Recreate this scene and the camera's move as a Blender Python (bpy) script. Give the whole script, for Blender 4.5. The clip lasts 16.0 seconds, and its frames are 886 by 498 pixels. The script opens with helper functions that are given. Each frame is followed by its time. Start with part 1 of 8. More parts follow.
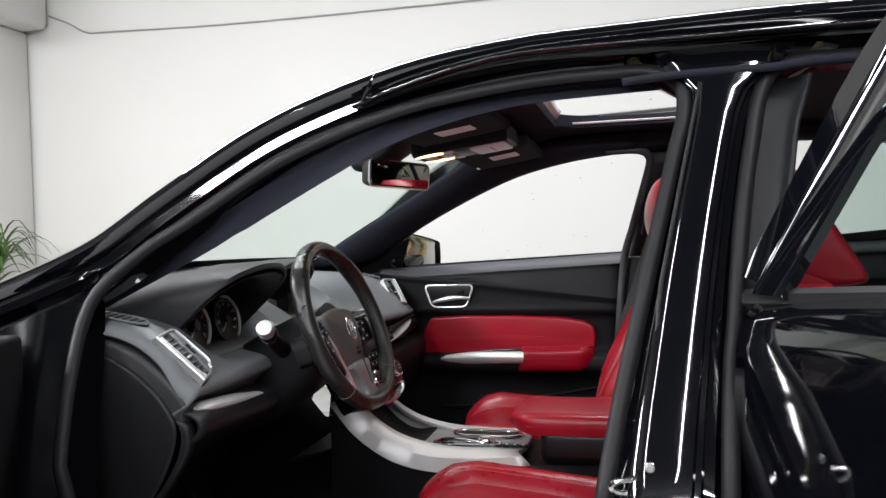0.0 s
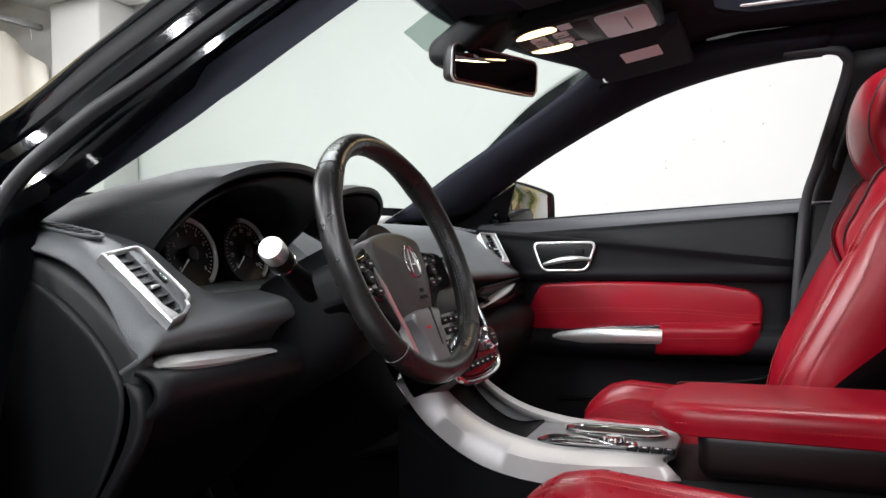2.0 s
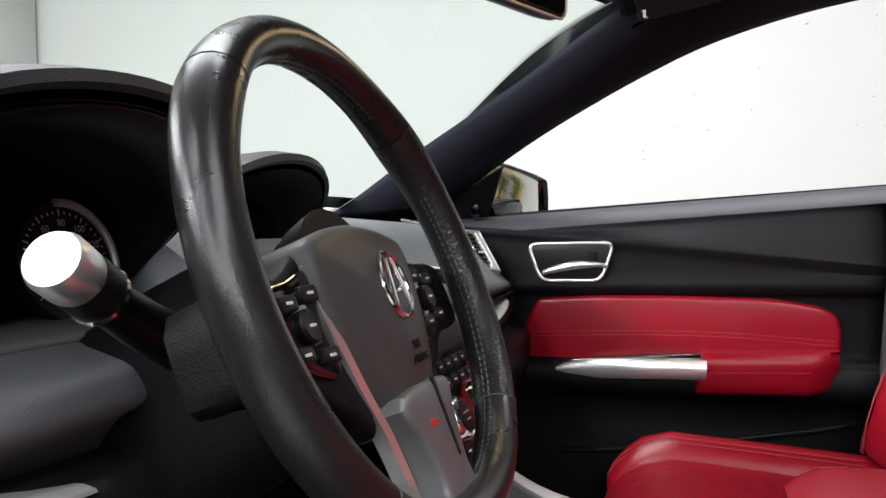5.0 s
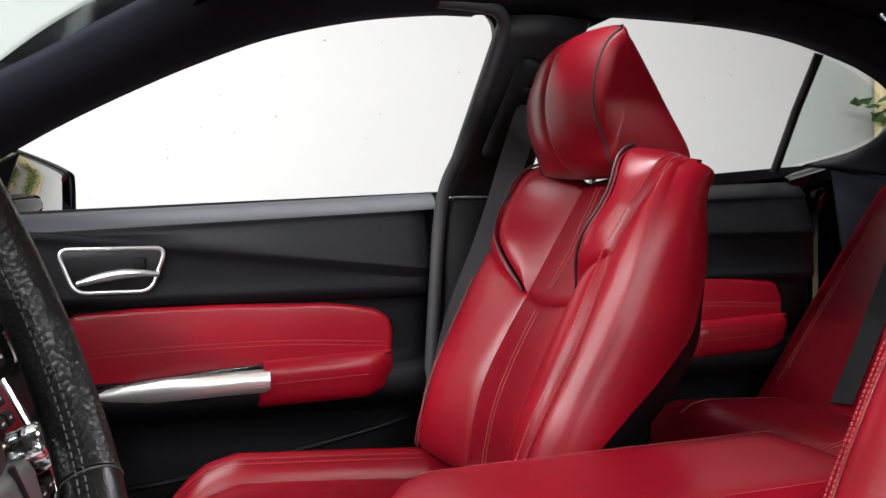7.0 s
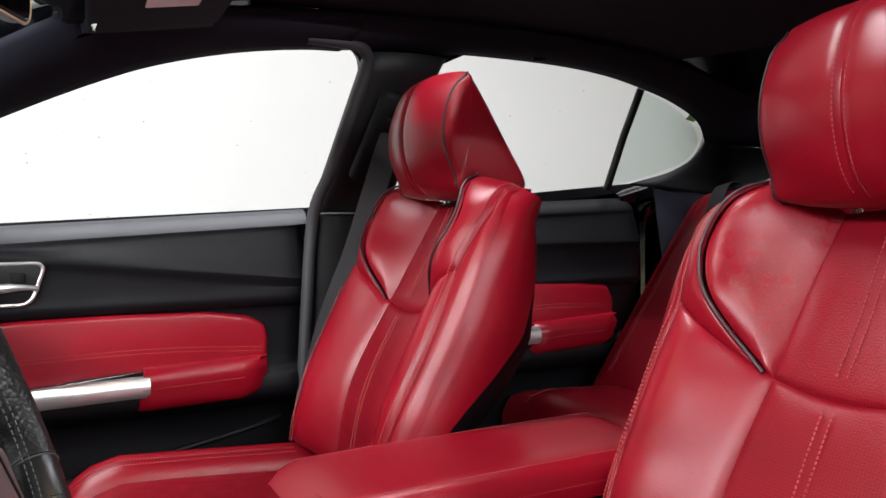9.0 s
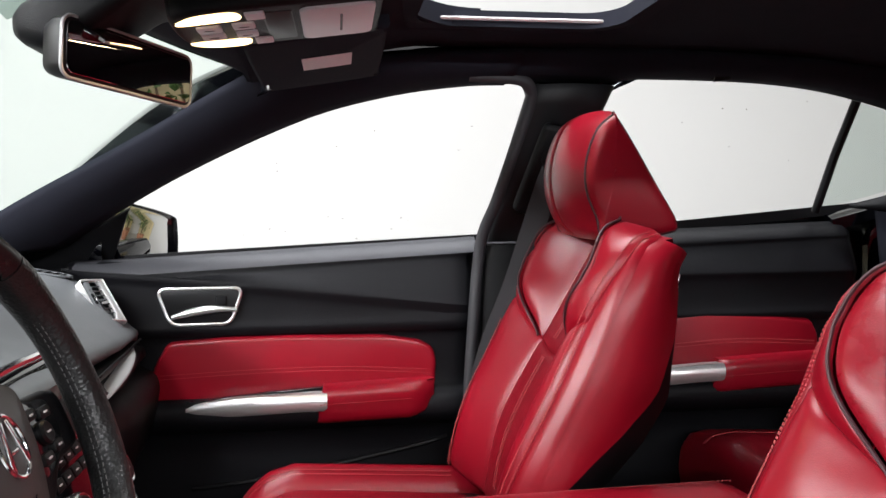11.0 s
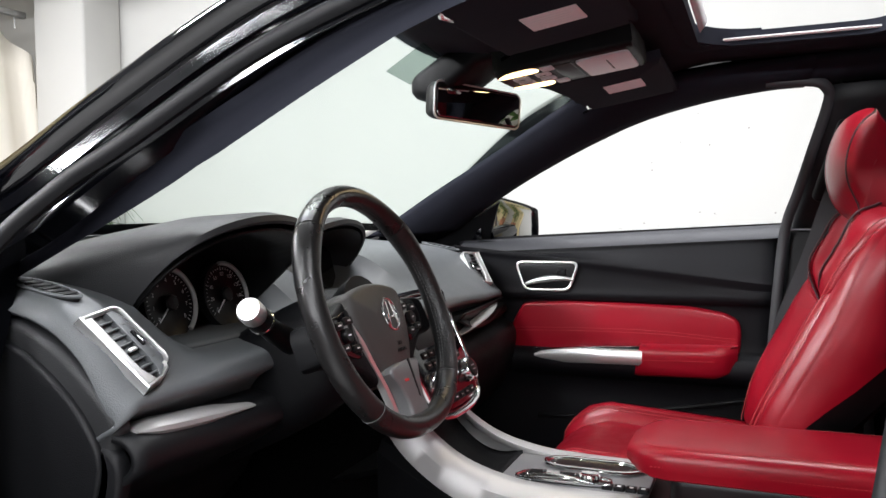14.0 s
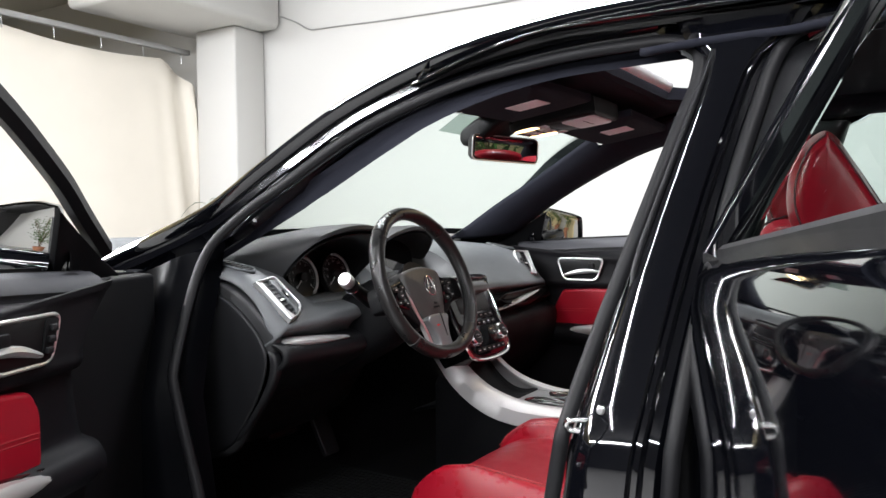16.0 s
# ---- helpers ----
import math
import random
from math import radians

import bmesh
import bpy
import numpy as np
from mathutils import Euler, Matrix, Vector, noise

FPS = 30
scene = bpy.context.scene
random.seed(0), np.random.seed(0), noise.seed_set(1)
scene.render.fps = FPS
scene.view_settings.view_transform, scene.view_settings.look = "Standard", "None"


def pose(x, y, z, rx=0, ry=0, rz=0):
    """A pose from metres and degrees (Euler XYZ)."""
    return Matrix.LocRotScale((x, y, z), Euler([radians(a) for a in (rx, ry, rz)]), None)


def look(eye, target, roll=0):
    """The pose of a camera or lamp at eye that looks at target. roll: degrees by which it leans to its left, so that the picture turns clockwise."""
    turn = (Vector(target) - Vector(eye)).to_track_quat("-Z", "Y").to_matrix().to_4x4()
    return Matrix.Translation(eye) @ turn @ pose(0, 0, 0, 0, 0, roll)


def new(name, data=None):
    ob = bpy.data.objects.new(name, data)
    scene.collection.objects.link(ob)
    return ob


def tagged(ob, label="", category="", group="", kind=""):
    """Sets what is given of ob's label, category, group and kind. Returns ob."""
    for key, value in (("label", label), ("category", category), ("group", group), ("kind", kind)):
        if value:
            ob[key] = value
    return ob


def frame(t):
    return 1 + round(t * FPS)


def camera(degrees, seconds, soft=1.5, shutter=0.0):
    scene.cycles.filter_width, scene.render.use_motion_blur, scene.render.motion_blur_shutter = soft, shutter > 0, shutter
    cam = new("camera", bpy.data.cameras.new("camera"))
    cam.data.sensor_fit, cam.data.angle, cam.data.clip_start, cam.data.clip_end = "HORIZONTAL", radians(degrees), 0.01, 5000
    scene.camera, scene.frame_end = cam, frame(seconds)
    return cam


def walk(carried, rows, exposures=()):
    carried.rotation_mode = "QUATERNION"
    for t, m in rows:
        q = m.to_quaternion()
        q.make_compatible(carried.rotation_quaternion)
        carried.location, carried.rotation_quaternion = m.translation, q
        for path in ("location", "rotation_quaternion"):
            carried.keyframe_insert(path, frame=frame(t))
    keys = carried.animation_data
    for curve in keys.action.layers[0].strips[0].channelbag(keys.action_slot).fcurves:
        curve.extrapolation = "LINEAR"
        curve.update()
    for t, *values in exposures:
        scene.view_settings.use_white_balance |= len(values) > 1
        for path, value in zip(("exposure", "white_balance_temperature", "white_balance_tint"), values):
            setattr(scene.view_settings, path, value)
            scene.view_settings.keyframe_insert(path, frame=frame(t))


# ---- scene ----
cam = camera(60.3, 16.0)
PATH = [
    (0, (0.039, 0.052, 1.079), (-0.456, 1.989, 1.032), -1.6),
    (0.5, (0.024, 0.191, 1.019), (-0.551, 2.106, 0.978), -1.5),
    (1, (-0.017, 0.347, 0.98), (-0.678, 2.234, 0.935), -1.2),
    (1.5, (-0.054, 0.475, 0.944), (-0.793, 2.333, 0.903), -1.3),
    (2, (-0.082, 0.574, 0.92), (-0.871, 2.411, 0.883), -1.2),
    (2.5, (-0.139, 0.682, 0.913), (-0.953, 2.508, 0.875), -1.2),
    (3, (-0.201, 0.778, 0.915), (-1.027, 2.6, 0.883), -1.3),
    (3.2, (-0.228, 0.822, 0.91), (-1.055, 2.643, 0.877), -1.2),
    (5.3, (-0.356, 1.084, 0.92), (-0.887, 3.012, 0.875), -1.1),
    (5.5, (-0.365, 1.107, 0.921), (-0.743, 3.071, 0.876), -1.0),
    (6, (-0.389, 1.156, 0.918), (-0.415, 3.155, 0.871), -1.1),
    (6.5, (-0.431, 1.177, 0.926), (-0.122, 3.152, 0.861), -1.0),
    (7, (-0.437, 1.18, 0.919), (0.15, 3.091, 0.865), -0.8),
    (7.5, (-0.461, 1.151, 0.917), (0.308, 2.997, 0.866), -1.0),
    (8, (-0.486, 1.109, 0.926), (0.381, 2.91, 0.865), -0.8),
    (8.2, (-0.494, 1.096, 0.925), (0.399, 2.884, 0.867), -0.9),
    (10.3, (-0.417, 0.939, 1.006), (0.474, 2.728, 0.941), -0.9),
    (10.5, (-0.401, 0.949, 1.011), (0.346, 2.803, 0.936), -0.8),
    (11, (-0.311, 0.964, 1.045), (-0.037, 2.942, 0.95), -0.5),
    (11.5, (-0.253, 0.964, 1.045), (-0.286, 2.962, 0.948), -0.4),
    (12, (-0.214, 0.938, 1.042), (-0.451, 2.921, 0.949), -0.4),
    (12.5, (-0.194, 0.872, 1.03), (-0.606, 2.827, 0.939), -0.4),
    (13, (-0.192, 0.763, 1.02), (-0.752, 2.681, 0.93), -0.4),
    (13.5, (-0.154, 0.659, 1.025), (-0.82, 2.543, 0.939), -0.5),
    (14, (-0.066, 0.575, 1.019), (-0.827, 2.422, 0.934), -0.6),
    (14.5, (0.028, 0.465, 1.02), (-0.812, 2.279, 0.938), -0.5),
    (15, (0.124, 0.332, 0.99), (-0.806, 2.101, 0.908), -0.2),
    (15.5, (0.262, 0.157, 1.012), (-0.735, 1.889, 0.929), -0.5),
    (16, (0.411, 0.05, 1.036), (-0.64, 1.749, 0.958), -0.6),
]
walk(cam, [(t, look(eye, target, roll)) for t, eye, target, roll in PATH], exposures=[(0.0, -0.24), (1.5, -0.06), (3.0, -0.08), (5.5, -0.06), (8.0, 0.0), (10.5, 0.10), (12.5, -0.08), (14.0, 0.0), (16.0, 0.05)])

# ---------------------------------------------------------------- world, lights
MID = 1.90          # y of the car's middle line
world = bpy.data.worlds.new("studio_world")
scene.world = world
world.use_nodes = True
world.node_tree.nodes["Background"].inputs[0].default_value = (1.0, 0.98, 0.95, 1)
world.node_tree.nodes["Background"].inputs[1].default_value = 0.25


def area_lamp(name, at, target, sx, sy, watts, colour=(0.955, 0.965, 1.0)):
    data = bpy.data.lights.new(name, "AREA")
    data.shape, data.size, data.size_y, data.energy, data.color = "RECTANGLE", sx, sy, watts, colour
    ob = new(name, data)
    ob.matrix_world = look(at, target)
    return ob


# rows of ceiling tubes of the photo studio
area_lamp("ceiling_lamp_over_wall", (-2.0, 3.6, 3.25), (-2.0, 3.6, 0.0), 8.5, 0.4, 8)
area_lamp("ceiling_lamp_over_car", (-0.8, 2.4, 3.3), (-0.8, 2.3, 0.0), 5.0, 0.16, 210)
area_lamp("ceiling_lamp_behind", (-0.7, -5.2, 3.1), (-0.7, -1.5, 0.8), 9.0, 0.14, 430)
area_lamp("ceiling_lamp_beside", (0.75, -1.3, 3.32), (0.75, -1.3, 0.0), 0.06, 4.6, 120)
area_lamp("ceiling_lamp_beside", (-1.7, -1.3, 3.32), (-1.7, -1.3, 0.0), 0.06, 4.6, 120)
# unseen fill added ahead of the car to brighten the seat fronts
area_lamp("front_fill_lamp", (-4.55, -0.2, 2.93), (-0.3, 0.9, 0.9), 4.6, 0.25, 420)


# ---------------------------------------------------------------- materials
def material(name, base, rough=0.5, metal=0.0, grain=0.0, grain_scale=900.0, vary=0.12, vary_scale=6.0, coat=0.0, spec=0.5,
             wear=0.0, bump_mid=0.0, mid_scale=40.0, voronoi=False, sheen=0.0, emit=None, power=0.0):
    m = bpy.data.materials.new(name)
    m.use_nodes = True
    nt = m.node_tree
    n, links = nt.nodes, nt.links
    b = n["Principled BSDF"]
    co = n.new("ShaderNodeTexCoord")
    big = n.new("ShaderNodeTexNoise")
    big.inputs["Scale"].default_value, big.inputs["Detail"].default_value = vary_scale, 5
    links.new(co.outputs["Object"], big.inputs["Vector"])
    ramp = n.new("ShaderNodeMix")
    ramp.data_type = "RGBA"
    ramp.inputs["A"].default_value = (*[c * (1 - vary) for c in base], 1)
    ramp.inputs["B"].default_value = (*[min(1, c * (1 + vary)) for c in base], 1)
    links.new(big.outputs["Fac"], ramp.inputs["Factor"])
    links.new(ramp.outputs["Result"], b.inputs["Base Color"])
    rr = n.new("ShaderNodeMapRange")
    rr.inputs["From Min"].default_value, rr.inputs["From Max"].default_value = 0.3, 0.7
    rr.inputs["To Min"].default_value, rr.inputs["To Max"].default_value = max(0.0, rough * (1 - wear) - 0.02), min(1, rough * (1 + wear) + 0.02)
    fine = n.new("ShaderNodeTexNoise")
    fine.inputs["Scale"].default_value, fine.inputs["Detail"].default_value = vary_scale * 5, 3
    links.new(co.outputs["Object"], fine.inputs["Vector"])
    links.new(fine.outputs["Fac"], rr.inputs["Value"])
    links.new(rr.outputs["Result"], b.inputs["Roughness"])
    b.inputs["Metallic"].default_value = metal
    b.inputs["Specular IOR Level"].default_value = spec
    b.inputs["Coat Weight"].default_value = coat
    b.inputs["Coat Roughness"].default_value = 0.03
    b.inputs["Sheen Weight"].default_value = sheen
    if grain:
        tex = n.new("ShaderNodeTexVoronoi" if voronoi else "ShaderNodeTexNoise")
        tex.inputs["Scale"].default_value = grain_scale
        links.new(co.outputs["Object"], tex.inputs["Vector"])
        bump = n.new("ShaderNodeBump")
        bump.inputs["Strength"].default_value, bump.inputs["Distance"].default_value = grain, 0.0006
        links.new(tex.outputs["Distance" if voronoi else "Fac"], bump.inputs["Height"])
        last = bump
        if bump_mid:
            t2 = n.new("ShaderNodeTexNoise")
            t2.inputs["Scale"].default_value, t2.inputs["Detail"].default_value = mid_scale, 1.5
            links.new(co.outputs["Object"], t2.inputs["Vector"])
            b2 = n.new("ShaderNodeBump")
            b2.inputs["Strength"].default_value, b2.inputs["Distance"].default_value = bump_mid, 0.004
            links.new(t2.outputs["Fac"], b2.inputs["Height"])
            links.new(bump.outputs["Normal"], b2.inputs["Normal"])
            last = b2
        links.new(last.outputs["Normal"], b.inputs["Normal"])
    if emit:
        b.inputs["Emission Color"].default_value = (*emit, 1)
        b.inputs["Emission Strength"].default_value = power
    return m


def glass(name, tint, gloss=0.05):
    m = bpy.data.materials.new(name)
    m.use_nodes = True
    nt = m.node_tree
    nt.nodes.clear()
    out = nt.nodes.new("ShaderNodeOutputMaterial")
    clear = nt.nodes.new("ShaderNodeBsdfTransparent")
    clear.inputs[0].default_value = (*tint, 1)
    shine = nt.nodes.new("ShaderNodeBsdfGlossy")
    shine.inputs["Roughness"].default_value = 0.0
    mix = nt.nodes.new("ShaderNodeMixShader")
    mix.inputs[0].default_value = gloss
    nt.links.new(clear.outputs[0], mix.inputs[1])
    nt.links.new(shine.outputs[0], mix.inputs[2])
    nt.links.new(mix.outputs[0], out.inputs[0])
    return m


RED = material("red_leather", (0.258, 0.0038, 0.0135), 0.31, spec=0.38, grain=0.14, grain_scale=620, voronoi=True, vary=0.05, vary_scale=3, wear=0.03, bump_mid=0.025, mid_scale=12)
RED_CREASE = material("creased_red_leather", (0.255, 0.0042, 0.0135), 0.29, spec=0.42, grain=0.2, grain_scale=620, voronoi=True, vary=0.06, vary_scale=9, wear=0.05, bump_mid=0.13, mid_scale=30)
RED_MESH = material("red_perforated_leather", (0.235, 0.0042, 0.0130), 0.36, spec=0.36, grain=0.5, grain_scale=420, voronoi=True, vary=0.08, vary_scale=8, wear=0.15)


def perforate(m, pitch=0.0036):
    """Rows of small dark holes through a leather, square to its sheet."""
    nt = m.node_tree
    n, links = nt.nodes, nt.links
    b = n["Principled BSDF"]
    old = b.inputs["Base Color"].links[0].from_socket
    co = n.new("ShaderNodeTexCoord")
    sep = n.new("ShaderNodeSeparateXYZ")
    links.new(co.outputs["Object"], sep.inputs[0])
    add = n.new("ShaderNodeMath")
    add.operation = "ADD"
    links.new(sep.outputs["X"], add.inputs[0])
    links.new(sep.outputs["Z"], add.inputs[1])
    slope = n.new("ShaderNodeMath")
    slope.operation = "MULTIPLY"
    slope.inputs[1].default_value = 0.75
    links.new(add.outputs[0], slope.inputs[0])
    flat = n.new("ShaderNodeCombineXYZ")
    links.new(sep.outputs["Y"], flat.inputs["X"])
    links.new(slope.outputs[0], flat.inputs["Y"])
    dots = n.new("ShaderNodeTexVoronoi")
    dots.voronoi_dimensions = "2D"
    dots.inputs["Scale"].default_value, dots.inputs["Randomness"].default_value = 1 / pitch, 0.0
    links.new(flat.outputs[0], dots.inputs["Vector"])
    hole = n.new("ShaderNodeMapRange")
    hole.inputs["From Min"].default_value, hole.inputs["From Max"].default_value = 0.13, 0.24
    links.new(dots.outputs["Distance"], hole.inputs["Value"])
    mix = n.new("ShaderNodeMix")
    mix.data_type = "RGBA"
    mix.inputs["A"].default_value = (0.095, 0.003, 0.007, 1)
    links.new(hole.outputs["Result"], mix.inputs["Factor"])
    links.new(old, mix.inputs["B"])
    links.new(mix.outputs["Result"], b.inputs["Base Color"])


perforate(RED_MESH)
THREAD = material("red_thread", (0.40, 0.052, 0.058), 0.7, vary=0.2)
PIPING = material("dark_piping", (0.045, 0.012, 0.016), 0.5, vary=0.2)
PAINT = material("black_gloss_paint", (0.002, 0.0022, 0.0034), 0.06, coat=1.0, vary=0.05, vary_scale=3, spec=0.5, wear=0.2)
JAMB = material("black_jamb_paint", (0.002, 0.0022, 0.003), 0.34, vary=0.1, vary_scale=8, spec=0.03, wear=0.1)
RUBBER = material("black_rubber", (0.008, 0.008, 0.0092), 0.5, grain=0.15, grain_scale=700, vary=0.2, spec=0.24)
PLASTIC = material("charcoal_plastic", (0.0045, 0.0047, 0.0055), 0.50, grain=0.35, grain_scale=800, voronoi=True, vary=0.15, spec=0.16)
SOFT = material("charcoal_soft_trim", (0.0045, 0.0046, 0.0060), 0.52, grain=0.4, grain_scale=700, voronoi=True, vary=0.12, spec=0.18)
# one grained dash skin twice: a shaded copy, then a lit one
DASH_DARK = material("shaded_dash_skin", (0.022, 0.0225, 0.024), 0.50, grain=0.45, grain_scale=640, voronoi=True, vary=0.12, spec=0.4)
DASH = material("lit_dash_skin", (0.105, 0.112, 0.117), 0.48, grain=0.45, grain_scale=640, voronoi=True, vary=0.10, spec=0.5)
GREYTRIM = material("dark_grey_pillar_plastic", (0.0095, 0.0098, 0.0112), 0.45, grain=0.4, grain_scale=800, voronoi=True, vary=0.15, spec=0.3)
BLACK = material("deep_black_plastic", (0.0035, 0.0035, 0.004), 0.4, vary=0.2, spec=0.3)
PIANO = material("piano_black", (0.004, 0.004, 0.005), 0.08, vary=0.1, coat=0.6)
WHEEL_SKIN = material("worn_black_leather", (0.012, 0.0115, 0.0115), 0.29, grain=0.18, grain_scale=900, voronoi=True, vary=0.08, vary_scale=9, wear=0.03)
HUB = material("grained_hub_skin", (0.054, 0.052, 0.050), 0.42, grain=0.3, grain_scale=900, voronoi=True, vary=0.08, spec=0.5)
WHEEL_PERF = material("perforated_black_leather", (0.012, 0.012, 0.012), 0.36, grain=1.0, grain_scale=300, voronoi=True, vary=0.25)
CHROME = material("chrome", (0.84, 0.84, 0.84), 0.14, 1.0, vary=0.03)
SATIN = material("satin_chrome", (0.86, 0.86, 0.85), 0.30, 0.85, vary=0.05, vary_scale=30)
SILVER = material("satin_silver", (0.52, 0.515, 0.51), 0.46, 0.5, vary=0.05, grain=0.08, grain_scale=900)
BRUSHED = material("brushed_metal", (0.66, 0.65, 0.64), 0.30, 0.7, vary=0.06)
LINER = material("dark_headliner_cloth", (0.017, 0.018, 0.025), 0.95, grain=0.5, grain_scale=1200, vary=0.15, vary_scale=20, spec=0.1)
CARPET = material("black_carpet", (0.006, 0.0062, 0.0066), 0.98, grain=1.0, grain_scale=500, vary=0.35, vary_scale=60, spec=0.05)
BELT = material("grey_black_webbing", (0.024, 0.0245, 0.027), 0.8, grain=0.6, grain_scale=900, vary=0.1)
LABEL = material("visor_label_paper", (0.82, 0.80, 0.80), 0.7, vary=0.05)
GREY_LENS = material("pale_grey_plastic", (0.70, 0.70, 0.72), 0.4, vary=0.06)
WARM = material("lit_map_lamp", (0.9, 0.75, 0.5), 0.4, emit=(1.0, 0.72, 0.36), power=4.0)
MARK = material("pale_print", (0.75, 0.75, 0.76), 0.6, vary=0.05)
DARK_PRINT = material("faint_print", (0.10, 0.10, 0.10), 0.6, vary=0.05)
REDMARK = material("red_print", (0.5, 0.02, 0.02), 0.5)
MIRROR = material("mirror_glass", (0.86, 0.86, 0.84), 0.0, 1.0, vary=0.0)
DIM_MIRROR = material("dimming_mirror_glass", (0.70, 0.70, 0.70), 0.0, 1.0, vary=0.0)
WALL = material("white_painted_wall", (0.565, 0.56, 0.54), 0.85, grain=0.25, grain_scale=90, vary=0.035, vary_scale=1.5, spec=0.2)
CURTAIN = material("white_canvas", (0.84, 0.79, 0.70), 0.9, grain=0.3, grain_scale=220, vary=0.05, vary_scale=3, spec=0.1)
FLOOR = material("pale_concrete", (0.36, 0.355, 0.35), 0.35, grain=0.2, grain_scale=60, vary=0.12, vary_scale=2)
BEIGE = material("beige_panel", (0.66, 0.55, 0.32), 0.8, vary=0.06, vary_scale=2)
STEEL = material("galvanised_steel", (0.42, 0.42, 0.42), 0.45, 0.8, vary=0.12)
LEAF = material("green_leaf", (0.055, 0.11, 0.022), 0.5, vary=0.45, vary_scale=3)
BARK = material("brown_stem", (0.10, 0.065, 0.035), 0.9, vary=0.3, vary_scale=20)
CLAY = material("terracotta_pot", (0.30, 0.13, 0.07), 0.8, vary=0.15)
GLASS_GREEN = glass("green_tinted_glass", (0.76, 0.83, 0.80), 0.022)
GLASS_DARK = glass("rear_green_glass", (0.62, 0.74, 0.70))
GLASS_CLEAR = glass("clear_cover", (0.95, 0.95, 0.95))


# ---------------------------------------------------------------- mesh tools
def cr(pts, n=6, closed=False):
    """Smooth line through points, n steps between each two."""
    p = [Vector(q) for q in pts]
    k = len(p)
    out = []
    for i in range(k if closed else k - 1):
        if closed:
            a, b, c, d = p[i - 1], p[i], p[(i + 1) % k], p[(i + 2) % k]
        else:
            b, c = p[i], p[i + 1]
            a = p[i - 1] if i else b + (b - c)
            d = p[i + 2] if i + 2 < k else c + (c - b)
        for j in range(n):
            t = j / n
            out.append(0.5 * (2 * b + (c - a) * t + (2 * a - 5 * b + 4 * c - d) * t * t + (3 * b - a - 3 * c + d) * t ** 3))
    if not closed:
        out.append(p[-1].copy())
    return out


def even(line, n):
    """n points at even steps along a line."""
    line = [Vector(q) for q in line]
    d = [0.0]
    for a, b in zip(line, line[1:]):
        d.append(d[-1] + (b - a).length)
    out, j = [], 0
    for i in range(n):
        s = d[-1] * i / (n - 1)
        while j < len(d) - 2 and d[j + 1] < s:
            j += 1
        w = (s - d[j]) / max(1e-9, d[j + 1] - d[j])
        out.append(line[j].lerp(line[j + 1], min(1, max(0, w))))
    return out


def grid(bm, rows, loop_u=False, loop_v=False):
    vs = [[bm.verts.new(p) for p in row] for row in rows]
    nu, nv = len(vs), len(vs[0])
    for i in range(nu if loop_u else nu - 1):
        for j in range(nv if loop_v else nv - 1):
            q = [vs[i][j], vs[(i + 1) % nu][j], vs[(i + 1) % nu][(j + 1) % nv], vs[i][(j + 1) % nv]]
            try:
                bm.faces.new(q)
            except ValueError:
                pass
    return vs


def loft(bm, sections, caps=True):
    """Closed sections of equal length, skinned and capped."""
    vs = grid(bm, sections, loop_v=True)
    if caps:
        bm.faces.new(vs[0])
        bm.faces.new(list(reversed(vs[-1])))
    return vs


def sweep(bm, path, profile, normal, closed=False, caps=True, loop=True):
    """A profile of (a, b) run along a path: b along the normal (a vector, or one for each point), a across it."""
    path = [Vector(p) for p in path]
    rows = []
    k = len(path)
    for i, p in enumerate(path):
        if closed:
            t = path[(i + 1) % k] - path[i - 1]
        else:
            t = path[min(i + 1, k - 1)] - path[max(i - 1, 0)]
        t.normalize()
        nn = Vector(normal[i] if isinstance(normal, list) else normal)
        nn = (nn - t * nn.dot(t)).normalized()
        a = t.cross(nn)
        rows.append([p + a * u + nn * w for u, w in profile])
    vs = grid(bm, rows, loop_u=closed, loop_v=loop)
    if caps and not closed and loop:
        bm.faces.new(vs[0])
        bm.faces.new(list(reversed(vs[-1])))
    return vs


def ring(r, n=10, sx=1.0, sy=1.0):
    return [(r * sx * math.cos(2 * math.pi * i / n), r * sy * math.sin(2 * math.pi * i / n)) for i in range(n)]


def tube(bm, path, r, n=8, closed=False):
    path = [Vector(p) for p in path]
    k = len(path)
    t0 = (path[1] - path[0]).normalized()
    nn = Vector((0, 0, 1)) if abs(t0.z) < 0.9 else Vector((1, 0, 0))
    rows, ref = [], None
    for i, p in enumerate(path):
        t = (path[(i + 1) % k] - path[i - 1]) if closed else path[min(i + 1, k - 1)] - path[max(i - 1, 0)]
        t.normalize()
        ref = nn if ref is None else ref
        ref = (ref - t * ref.dot(t)).normalized()
        a = t.cross(ref)
        rr = r[i] if isinstance(r, (list, tuple)) else r
        rows.append([p + a * (rr * math.cos(2 * math.pi * j / n)) + ref * (rr * math.sin(2 * math.pi * j / n)) for j in range(n)])
    vs = grid(bm, rows, loop_u=closed, loop_v=True)
    if not closed:
        bm.faces.new(vs[0])
        bm.faces.new(list(reversed(vs[-1])))


